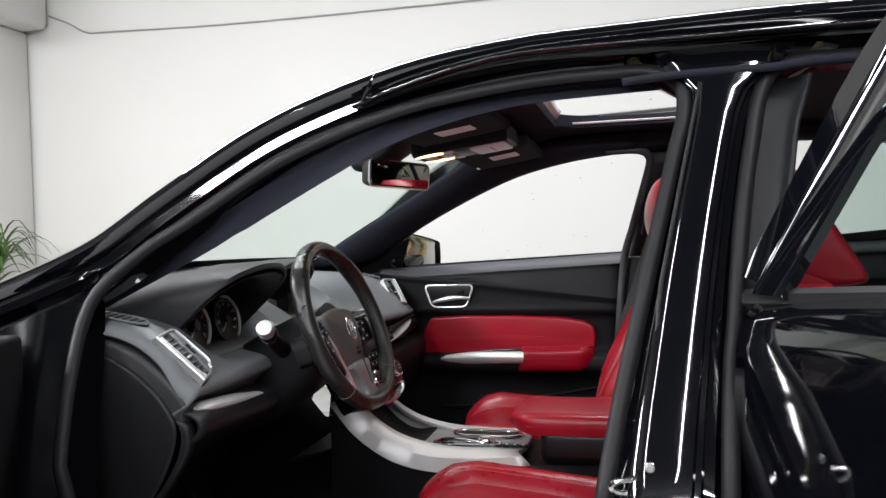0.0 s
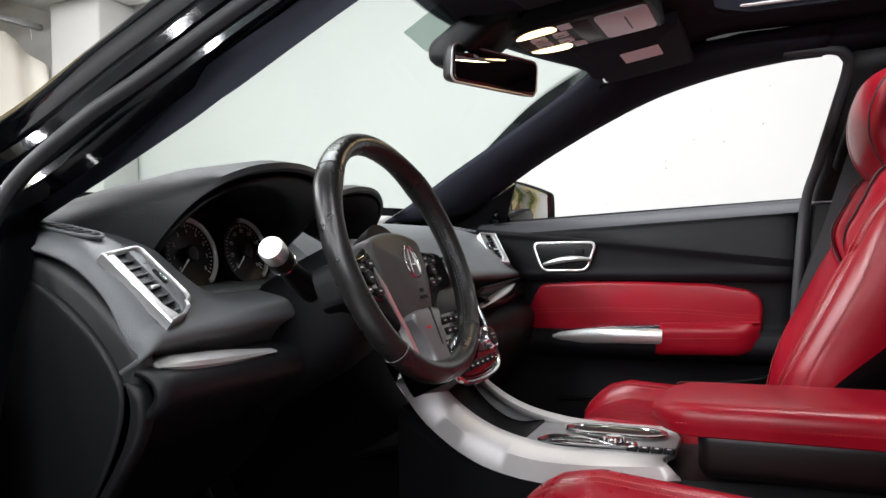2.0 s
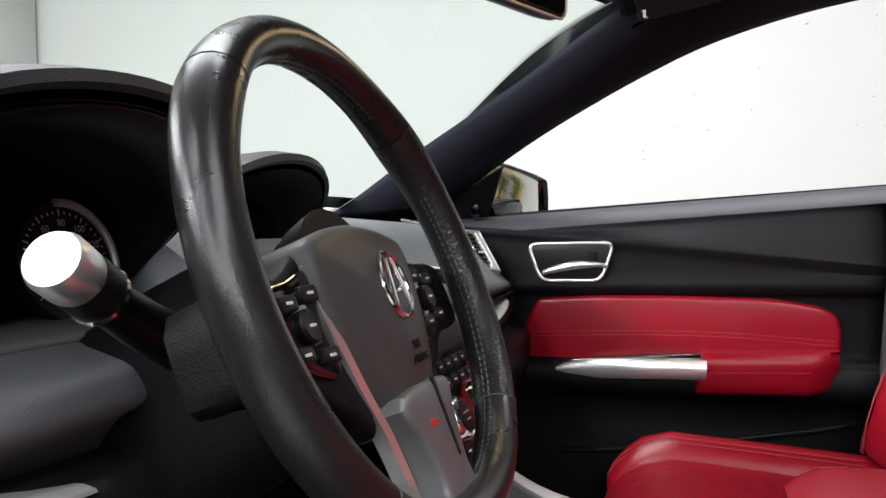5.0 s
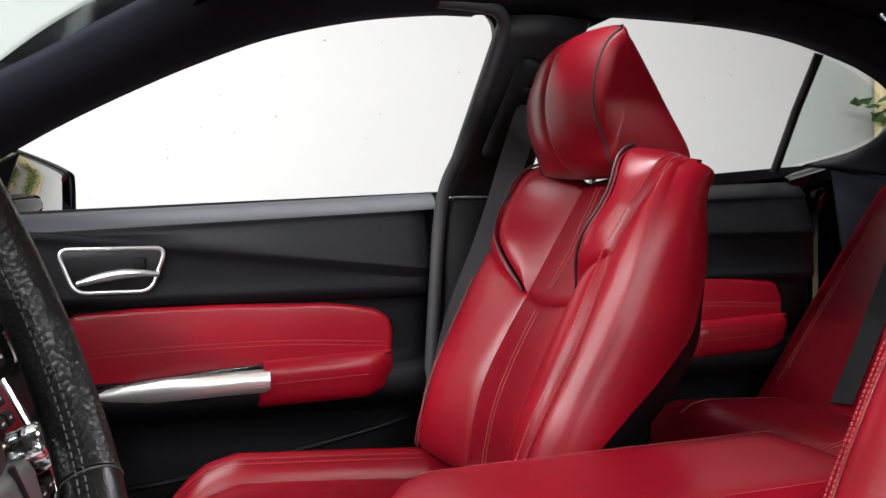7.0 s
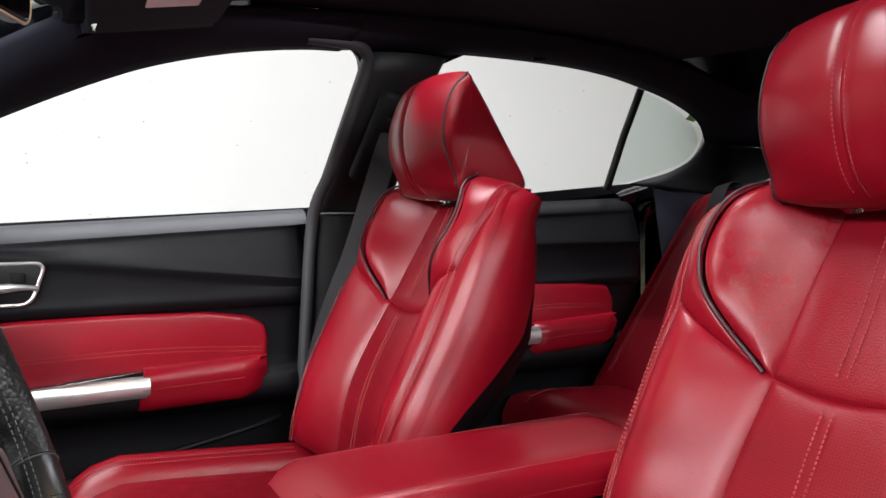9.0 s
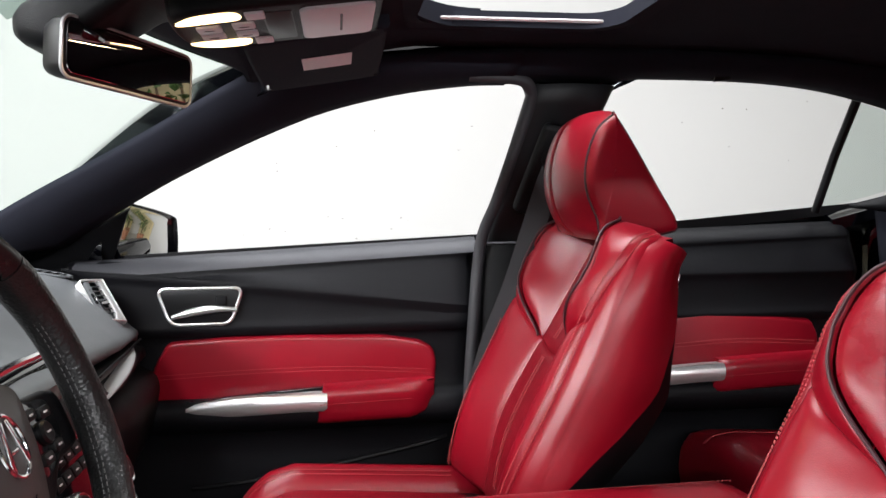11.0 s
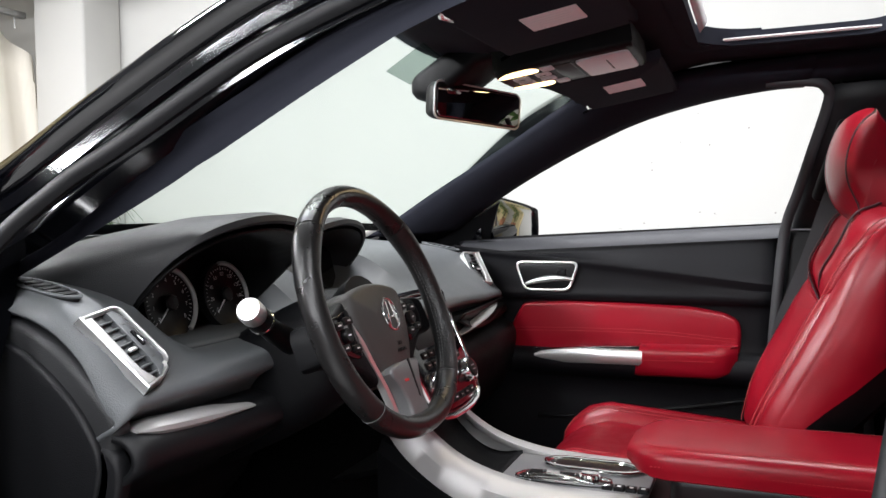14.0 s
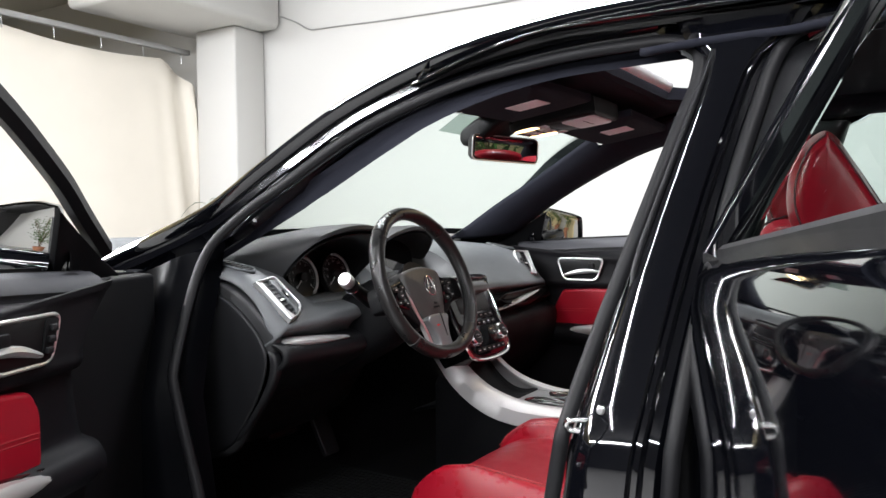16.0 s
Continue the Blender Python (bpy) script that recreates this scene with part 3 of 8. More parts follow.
def roof_grid(bm, z_of, half_of, x0=-0.42, x1=1.15):
    """A sheet from windscreen to rear window, with a hole for the sunroof."""
    xs = sorted(set([round(x0 + (x1 - x0) * i / 26, 4) for i in range(27)] + [SX0, SX1]))
    fs = sorted(set([round(-1 + 2 * i / 20, 4) for i in range(21)]))
    vs = {}
    for x in xs:
        h = half_of(x)
        for f in fs:
            y = f * h
            for s in (-SH, SH):
                if abs(y - s) < h / 20 + 1e-6 and abs(abs(f) - round(SH / h * 10) / 10) < 1e-6:
                    y = s
            vs[x, f] = bm.verts.new((x, MID + y, z_of(x, y / h)))
    for xa, xb in zip(xs, xs[1:]):
        for fa, fb in zip(fs, fs[1:]):
            q = [vs[xa, fa], vs[xb, fa], vs[xb, fb], vs[xa, fb]]
            cx, cy = sum(v.co.x for v in q) / 4, sum(v.co.y for v in q) / 4 - MID
            if SX0 < cx < SX1 and abs(cy) < SH:
                continue
            bm.faces.new(q)


bm = bmesh.new()
roof_grid(bm, lambda x, f: roof_z(x, f), lambda x: 0.60 - 0.03 * max(0, -x), -0.44, 1.12)
ob = part("roof", bm, PAINT, body, "black glossy roof skin with open sunroof")
s = ob.modifiers.new("thickness", "SOLIDIFY")
s.thickness = 0.006
s.offset = 1

# windscreen: sheet between the A-pillars
def screen_edge(k):
    """The edge of the windscreen on the passenger's side, from cowl to header."""
    return Vector((-1.10 + 0.63 * k, 2.60 - 0.165 * k - 0.02 * k * k, 0.985 + 0.325 * k - 0.01 * math.sin(math.pi * k)))


windscreen = tagged(new("window_1"), "green tinted windscreen glass", "windscreen", kind="structure")
bm = bmesh.new()
rows = []
for i in range(11):
    e = screen_edge(i / 10)
    h = e.y - MID
    rows.append([Vector((e.x - 0.16 * (1 - f * f) + 0.0, MID + h * f, e.z + 0.012 * (1 - f * f))) for f in [k / 8 - 1 for k in range(17)]])
grid(bm, rows)
ob = part("pane", bm, GLASS_GREEN, windscreen)
ob.visible_shadow = False
# dotted frit band at the foot of the windscreen, and cowl
bm = bmesh.new()
rows = []
for i in range(3):
    e = screen_edge(-0.03 + 0.035 * i)
    h = e.y - MID
    rows.append([Vector((e.x - 0.16 * (1 - f * f) + 0.004, MID + h * f, e.z + 0.012 * (1 - f * f) + 0.003)) for f in [k / 8 - 1 for k in range(17)]])
grid(bm, rows)
part("frit_band", bm, PLASTIC, windscreen)
bm = bmesh.new()
rows = []
for i in range(4):
    rows.append([Vector((-1.14 - 0.05 * i - 0.16 * (1 - f * f), MID + 0.72 * f, 0.955 - 0.012 * i)) for f in [k / 8 - 1 for k in range(17)]])
grid(bm, rows)
ob = part("cowl", bm, PLASTIC, body)
s = ob.modifiers.new("thickness", "SOLIDIFY")
s.thickness = 0.01
# rear window
rear_window = tagged(new("window_2"), "rear window glass seen over the back seat", "window", kind="structure")
bm = bmesh.new()
rows = []
for i in range(7):
    k = i / 6
    rows.append([Vector((1.10 + 0.58 * k, MID + (0.52 + 0.10 * k) * f, 1.325 - 0.26 * k + 0.02 * (1 - f * f))) for f in [q / 6 - 1 for q in range(13)]])
grid(bm, rows)
ob = part("pane", bm, GLASS_DARK, rear_window)
ob.visible_shadow = False
bm = bmesh.new()
box(bm, pose(1.42, MID, 1.035), 0.5, 1.24, 0.03, 0.01)
part("parcel_shelf", bm, LINER, body)

# inner side trims on the passenger's side (and their twins)
WIN_TOP = [(-0.88, 0.985), (-0.80, 1.035), (-0.764, 1.055), (-0.673, 1.106), (-0.572, 1.156), (-0.45, 1.21), (-0.325, 1.256), (-0.183, 1.289), (-0.05, 1.306), (0.03, 1.309)]


def pas_y(z, y0=2.67):
    return y0 - 0.5 * (z - 0.98)


def twin(name, rows, mat, label="", both=True, solid=0.012):
    for side in (0, 1) if both else (0,):
        bm = bmesh.new()
        grid(bm, [[flip(p) if side else Vector(p) for p in r] for r in rows])
        ob = part(name, bm, mat, body, label)
        s = ob.modifiers.new("thickness", "SOLIDIFY")
        s.thickness = solid
        s.offset = 0


low = even(cr([(x, pas_y(z) - 0.004, z) for x, z in WIN_TOP], 6), 40)
high = even(cr([(-1.15, 2.625, 0.965), (-1.055, 2.590, 1.006), (-0.90, 2.545, 1.088), (-0.70, 2.496, 1.188), (-0.48, 2.437, 1.303), (-0.40, 2.425, 1.322), (-0.20, 2.415, 1.345), (0.05, 2.405, 1.358)], 6), 40)
rows = []
for f in [k / 8 for k in range(9)]:
    bulge = 0.028 * math.sin(math.pi * f) ** 0.8
    rows.append([a.lerp(b2, f) + Vector((0, -bulge, -bulge * 0.35)) for a, b2 in zip(low, high)])
twin("pillar_trim_front", rows, LINER, "dark cloth A-pillar trim", both=False)
# the driver's A-pillar trim, whose inner lip stands well inside the door opening
seal_line = even([p for p in on_side([(v.x, v.y) for v in cr([(x, z, 0) for x, z in A_LINE[2:8] + [(0.15, 1.334)]], 8)])], 40)
lip_line = even(cr([(-1.06, 1.243, 0.885), (-0.90, 1.262, 0.964), (-0.70, 1.280, 1.061), (-0.50, 1.298, 1.168), (-0.36, 1.322, 1.238), (-0.18, 1.356, 1.288), (0.03, 1.376, 1.303), (0.16, 1.384, 1.306)], 6), 40)
far_line = even([flip(p) for p in high] + [Vector((0.16, 1.397, 1.360))], 40)
rows = []
for f in (0.30, 0.5, 0.75, 0.93):
    rows.append([a.lerp(b2, f) + Vector((0, 0.010 * math.sin(math.pi * f), 0.006 * math.sin(math.pi * f))) for a, b2 in zip(seal_line, lip_line)])
rows.append(lip_line)
for f in (0.06, 0.2, 0.45, 0.7, 1.0):
    rows.append([a.lerp(b2, f) + Vector((0, 0.012 * math.sin(math.pi * f), -0.004 * math.sin(math.pi * f))) for a, b2 in zip(lip_line, far_line)])
bm = bmesh.new()
grid(bm, rows)
ob = part("pillar_trim_front", bm, LINER, body, "dark cloth A-pillar trim")
s = ob.modifiers.new("thickness", "SOLIDIFY")
s.thickness = 0.004
s.offset = 0
REAR_TOP = [(0.226, 1.262), (0.254, 1.312), (0.306, 1.322), (0.526, 1.320), (0.69, 1.308), (0.829, 1.284), (0.94, 1.256), (1.035, 1.218), (1.085, 1.168), (1.06, 1.13)]
low = even(cr([(x, pas_y(z, 2.66) - 0.004, z) for x, z in [(0.02, 1.309), (0.12, 1.315), (0.254, 1.316)] + REAR_TOP[2:9]], 6), 40)
high = even(cr([(0.03, 2.407, 1.358), (0.3, 2.40, 1.362), (0.7, 2.40, 1.345), (1.0, 2.41, 1.30), (1.2, 2.40, 1.25), (1.45, 2.42, 1.14)], 6), 40)
rows = []
for f in [k / 6 for k in range(7)]:
    bulge = 0.022 * math.sin(math.pi * f) ** 0.8
    rows.append([a.lerp(b2, f) + Vector((0, -bulge, -bulge * 0.35)) for a, b2 in zip(low, high)])
twin("side_rail_trim", rows, LINER, "dark cloth roof side trim")
# C-pillar trim behind the quarter glass
rows = []
for f in [k / 6 for k in range(7)]:
    q = cr([(1.085, pas_y(1.168, 2.65), 1.168), (1.06, pas_y(1.12, 2.65), 1.12), (0.98, pas_y(1.08, 2.65), 1.08), (0.87, pas_y(1.055, 2.65), 1.052)], 4)
    rows.append([Vector((p.x + (0.40 + 0.1 * (1.17 - p.z)) * f, p.y - 0.10 * f, p.z - 0.05 * f)) for p in q])
twin("pillar_trim_rear", rows, PLASTIC, "black C-pillar trim")
rows = [[Vector((x, 2.61 - 0.02 * k, 1.05 - 0.12 * k)) for x in (0.95, 1.1, 1.3, 1.5)] for k in range(6)]
twin("quarter_trim", rows, LINER, "dark rear quarter trim")

# B-pillar trim with belt slot
for side in (0, 1):
    bm = bmesh.new()
    rows = []
    for i in range(25):
        z = 0.40 + 0.90 * i / 24
        f = float(np.interp(z, [0.4, 0.98, 1.3], [-0.02, 0.012, 0.085]))
        r = float(np.interp(z, [0.4, 0.98, 1.22, 1.33], [0.20, 0.175, 0.222, 0.26]))
        y = pas_y(max(z, 0.9), 2.655) - (0.0 if z > 0.955 else 0.012)
        row = [(f, y), (f + 0.004, y - 0.028), (f + 0.02, y - 0.040), (f + (r - f) * 0.45, y - 0.052), (r - 0.03, y - 0.046), (r - 0.006, y - 0.034), (r, y - 0.002)]
        row = [Vector((p.x, p.y, z)) for p in cr([(a, b2, 0) for a, b2 in row], 3)]
        rows.append([flip(p) + Vector((0.05, 0, 0)) for p in row] if side else row)
    grid(bm, rows)
    ob = part("pillar_trim_middle", bm, GREYTRIM, body, "black plastic B-pillar trim")
    s = ob.modifiers.new("thickness", "SOLIDIFY")
    s.thickness = 0.006

# grey rubber seal ahead of the passenger's B-pillar trim, and the trim's cap line
bm = bmesh.new()
seal = cr([(-0.040, 2.585, 0.55), (-0.022, 2.588, 0.80), (-0.004, 2.588, 0.977), (0.022, 2.545, 1.067), (0.052, 2.508, 1.17), (0.078, 2.478, 1.262), (0.075, 2.462, 1.292), (0.045, 2.452, 1.308), (-0.05, 2.450, 1.312)], 6)
sweep(bm, seal, ring(0.0125, 10, 1.0, 0.8), Vector((-0.35, -0.9, 0.2)))
part("weatherstrip", bm, material("grey_flocked_seal", (0.03, 0.03, 0.034), 0.6, grain=0.2, grain_scale=700, vary=0.1), body, "grey rubber door seal")
bm = bmesh.new()
rows = []
for z, dy in ((0.976, 0.0), (0.970, 0.010), (0.94, 0.014), (0.80, 0.016), (0.60, 0.012), (0.42, 0.0)):
    f = float(np.interp(z, [0.4, 0.98], [-0.022, 0.010]))
    y = 2.662 - 0.062 - dy
    rows.append([Vector((f + a, y + b2, z)) for a, b2 in ((0.0, 0.05), (0.004, 0.012), (0.02, 0.0), (0.08, -0.006), (0.15, -0.002), (0.185, 0.03))])
grid(bm, rows)
ob = part("pillar_foot_trim", bm, PLASTIC, body, "black plastic lower B-pillar trim")
s = ob.modifiers.new("thickness", "SOLIDIFY")
s.thickness = 0.006
# cap line: a pale tube paints the highlight on the trim's step
bm = bmesh.new()
tube(bm, [(0.008, 2.602, 0.978), (0.028, 2.585, 0.979), (0.09, 2.580, 0.979), (0.16, 2.584, 0.979)], 0.0022, 6)
part("trim_edge", bm, material("trim_step_highlight", (0.10, 0.10, 0.11), 0.4, vary=0.1), body, "painted highlight along the step of the lower trim")

# ---------------------------------------------------------------- doors (made on the passenger's side, closed)
def trim_profile(x, front=True):
    """The inner trim's section at x: (y, z) from belt to foot."""
    rise = 0.052 * x if front else 0.035 * (x - 0.0)
    cre = 0.908 - 0.105 * (x + 0.65) if front else 0.90      # crease that falls towards the rear
    b = (0.989 if front else 0.984) + rise
    return [(2.690, b - 0.02), (2.676, b - 0.001), (2.668, b + 0.001), (2.646, b - 0.010), (2.630, b - 0.030), (2.628, b - 0.044), (2.604, cre + 0.010), (2.601, cre - 0.002), (2.606, cre - 0.02),
            (2.605, 0.825), (2.602, 0.805), (2.610, 0.790), (2.622, 0.782), (2.624, 0.70), (2.618, 0.665), (2.585, 0.650), (2.580, 0.615), (2.600, 0.590), (2.632, 0.56), (2.630, 0.42), (2.64, 0.33)]


def lobe(z):
    """How far the trim's front edge reaches ahead at a height."""
    return float(np.interp(z, [0.5, 0.78, 0.84, 0.90, 0.945, 0.97], [0.0, -0.06, -0.045, 0.02, 0.055, 0.045]))


def base_trim(door, x0, x1, front=True):
    bm = bmesh.new()
    rows = []
    n = 26
    for i in range(n + 1):
        x = x0 + (x1 - x0) * i / n
        e = min(i, n - i) / n
        k = i / n
        ins = 0.03 * max(0, 1 - e / 0.06) ** 2
        rows.append([Vector((x - (lobe(p.y) * (1 - k) ** 3 if front else 0), p.x + ins, p.y)) for p in cr([(y, z, 0) for y, z in trim_profile(x, front)], 3)])
    grid(bm, rows)
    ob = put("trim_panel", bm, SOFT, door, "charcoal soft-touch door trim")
    s = ob.modifiers.new("thickness", "SOLIDIFY")
    s.thickness = 0.004
    return ob


def rounded(poly, r, n=5):
    """A polygon with its corners rounded."""
    out = []
    k = len(poly)
    for i in range(k):
        a, b, c = Vector(poly[i - 1]), Vector(poly[i]), Vector(poly[(i + 1) % k])
        p, q = b + (a - b).normalized() * r, b + (c - b).normalized() * r
        for j in range(n + 1):
            t = j / n
            v = p * (1 - t) ** 2 + b * (2 * t * (1 - t)) + q * t * t
            out.append((v.x, v.y))
    return out


def red_insert(door, outline, y=2.622, label="red leather door insert", seam=None):
    bm = bmesh.new()
    o = rounded(outline, 0.012, 4)
    m = plane_pose((0, y, 0), (1, 0, 0), (0, 0, 1))
    slab(bm, o, m, 0.016, 0.010, 4)
    ins = put("door_insert", bm, RED, door, label)
    if seam:
        bm = bmesh.new()
        for dz in (0.004, -0.004):
            stitches(bm, [(p.x, y - 0.0168, p.y + dz) for p in cr([(x, z, 0) for x, z in seam], 8)], 0.006, 0.0007)
        put("stitching", bm, THREAD, ins)
    return ins


def arm(door, x0, x1, zt, zb, label="red leather padded door armrest"):
    bm = bmesh.new()
    secs = []
    for i in range(15):
        k = i / 14
        x = x0 + (x1 - x0) * k
        e = min(1, min(k, 1 - k) / 0.08 + 0.001) ** 0.5
        t = zt[0] + (zt[1] - zt[0]) * k
        b = zb[0] + (zb[1] - zb[0]) * k + (0.016 * max(0, k - 0.8) / 0.2)
        d = 0.055 * (0.72 + 0.28 * e) - 0.012 * max(0, k - 0.8) / 0.2
        prof = [(2.63, t - 0.002), (2.615, t + 0.001), (2.585, t + 0.001), (2.615 - d + 0.008, t - 0.004), (2.615 - d, t - 0.016), (2.615 - d + 0.002, (t + b) / 2), (2.615 - d + 0.012, b + 0.006), (2.60, b), (2.63, b + 0.01)]
        secs.append([Vector((x + (0.02 * (t - p.y) / (t - b)) * -0.9 * (1 - k), p.x, p.y)) for p in cr([(a, c2, 0) for a, c2 in prof], 3, closed=True)])
    loft(bm, secs)
    a = put("armrest", bm, RED, door, label)
    bm = bmesh.new()
    t, b = zt, zb
    stitches(bm, [(x0 + (x1 - x0) * k / 10 - 0.006, 2.5585 - 0.0 * k, t[0] + (t[1] - t[0]) * k / 10 - 0.034) for k in range(9)], 0.006, 0.0007)
    put("stitching", bm, THREAD, a)
    return a


def pull_strip(door, x0, x1, ztip, z0, z1):
    """The silver blade that runs into the armrest."""
    bm = bmesh.new()
    secs = []
    for i in range(17):
        k = i / 16
        x = x0 + (x1 - x0) * k
        w = 0.5 * (z1 - z0) * min(1, 0.05 + 2.1 * k) ** 0.7
        zc = ztip + ((z0 + z1) / 2 - ztip) * (1 - (1 - k) ** 2.0)
        y = 2.596 - 0.034 * min(1, k * 1.6) ** 0.7
        prof = [(y + 0.03, zc + w), (y + 0.006, zc + w), (y, zc + w * 0.55), (y - 0.002, zc), (y + 0.001, zc - w * 0.6), (y + 0.008, zc - w), (y + 0.03, zc - w)]
        secs.append([Vector((x, a, b)) for a, b in prof])
    loft(bm, secs)
    return put("pull_blade", bm, BRUSHED, door, "brushed silver pull blade")


def inner_handle(door, x0, x1, xb0, xb1, zt, zb, y=2.604, lever_from=0.004):
    o = rounded([(x0, zt), (x1, zt), (xb1, zb), (xb0, zb)], 0.020)[::-1]
    m = plane_pose((0, y, 0), (1, 0, 0), (0, 0, 1))
    bm = bmesh.new()
    slab(bm, o, m, 0.008, 0.002, 2)
    box_ = put("handle_recess", bm, BLACK, door, "black handle recess")
    bm = bmesh.new()
    sweep(bm, [m @ Vector((p[0], p[1], 0.007)) for p in o], ring(0.0036, 8), Vector((0, -1, 0)), closed=True)
    put("bezel", bm, SATIN, box_, "satin chrome handle bezel")
    bm = bmesh.new()
    secs = []
    for i in range(13):
        k = i / 12
        x = xb0 + lever_from + (x1 - 0.012 - lever_from - xb0) * k
        h = 0.010 + 0.008 * math.sin(math.pi * min(1, k * 1.1))
        zc = zb + 0.022 + 0.012 * math.sin(math.pi * k * 0.8) + 0.006 * k
        secs.append([Vector((x, y - 0.010 - a, zc - 0.006 + b)) for a, b in ring(1.0, 8, 0.008, h * 0.5)])
    loft(bm, secs)
    put("lever", bm, SATIN, box_, "satin chrome door lever")
    bm = bmesh.new()
    box(bm, pose(x1 - 0.045, y - 0.009, zt - 0.026), 0.024, 0.008, 0.020, 0.003)
    put("lock_button", bm, PLASTIC, box_)
    return box_


def outer_skin(door, x0, x1, front, name="outer_panel"):
    bm = bmesh.new()
    rows = []
    for i in range(25):
        k = i / 24
        row = []
        for j in range(21):
            f = j / 20
            belt = 0.930 + 0.052 * k if front else 0.988 + 0.060 * k
            z = belt + (0.32 - belt) * f
            lead = 0.014 - 0.075 * f if not front else 0.0
            x = x0 + lead * (1 - k) + (x1 - x0) * k
            t = min(1, max(0, (belt - z) / 0.06))
            y = MID + 0.800 + 0.034 * (1 - (1 - t) ** 2) - 0.05 * max(0, 0.46 - z) / 0.14 + (0.012 * math.sin(math.pi * k) if front else 0.018 * (1 - (1 - 2 * k) ** 2) - 0.004)
            row.append(Vector((x, y, z)))
        rows.append(row)
    grid(bm, rows)
    ob = put(name, bm, PAINT, door, "black glossy door skin")
    s = ob.modifiers.new("thickness", "SOLIDIFY")
    s.thickness = 0.012 if front else 0.005
    s.offset = 0
    return ob


def belt_moulding(door, x0, x1, z0, z1):
    bm = bmesh.new()
    path = [(x0 + (x1 - x0) * i / 10, MID + 0.803, z0 + (z1 - z0) * i / 10) for i in range(11)]
    sweep(bm, path, [(-0.012, -0.008), (-0.012, 0.006), (-0.006, 0.012), (0.006, 0.012), (0.012, 0.006), (0.012, -0.008)], Vector((0, 1, 0)))
    put("belt_moulding", bm, RUBBER, door, "dull black belt moulding")


def window_frame(door, pts, width, label="black window frame", y0=2.69, mat=None, lift=0.026):
    bm = bmesh.new()
    path = [Vector((v.x, pas_y(v.y, y0), v.y)) for v in cr([(x, z, 0) for x, z in pts], 6)]
    prof = [(a + lift, b) for a, b in ((0.0, -0.016), (0.0, 0.010), (0.006, 0.018), (width - 0.008, 0.020), (width, 0.012), (width, -0.010), (width * 0.5, -0.024))]
    sweep(bm, path, prof, Vector((0, 0.894, 0.447)))
    return put("window_frame", bm, mat or PAINT, door, label)


def door_mirror(door):
    """Outside mirror at the front corner of the window."""
    ux = Vector((0.50, 0.866, 0)).normalized()
    m = plane_pose((-0.752, 2.770, 0.992), ux, (0.06, 0, 1))       # local z looks forward
    o = [(-0.085, -0.052), (0.085, -0.060), (0.098, -0.045), (0.096, 0.022), (0.078, 0.042), (-0.03, 0.064), (-0.075, 0.062), (-0.09, 0.045)]
    o = [(p.x * 1.2, p.y * 1.28) for p in cr([(a, b, 0) for a, b in o], 4, closed=True)]
    shell = bmesh.new()
    rows = []
    for f, d in ((0.94, 0.012), (0.985, -0.004), (1.0, 0.006), (1.0, 0.03), (0.94, 0.07), (0.78, 0.10), (0.5, 0.118), (0.15, 0.124)):
        rows.append([m @ Vector((a * f, b * f, d * -1)) for a, b in o])
    vs = grid(shell, rows, loop_v=True)
    shell.faces.new(vs[-1])
    tube(shell, [(-0.80, 2.70, 0.955), (-0.775, 2.75, 0.965), (-0.76, 2.80, 0.975)], [0.03, 0.028, 0.025], 10)
    ob = put("door_mirror", shell, PAINT, door, "black glossy outside mirror")
    bm = bmesh.new()
    slab(bm, [(a * 0.94, b * 0.94) for a, b in o], m @ pose(0, 0, -0.010), 0.004, 0.001, 2)
    put("mirror_glass", bm, MIRROR, ob, "mirror glass")
    return ob


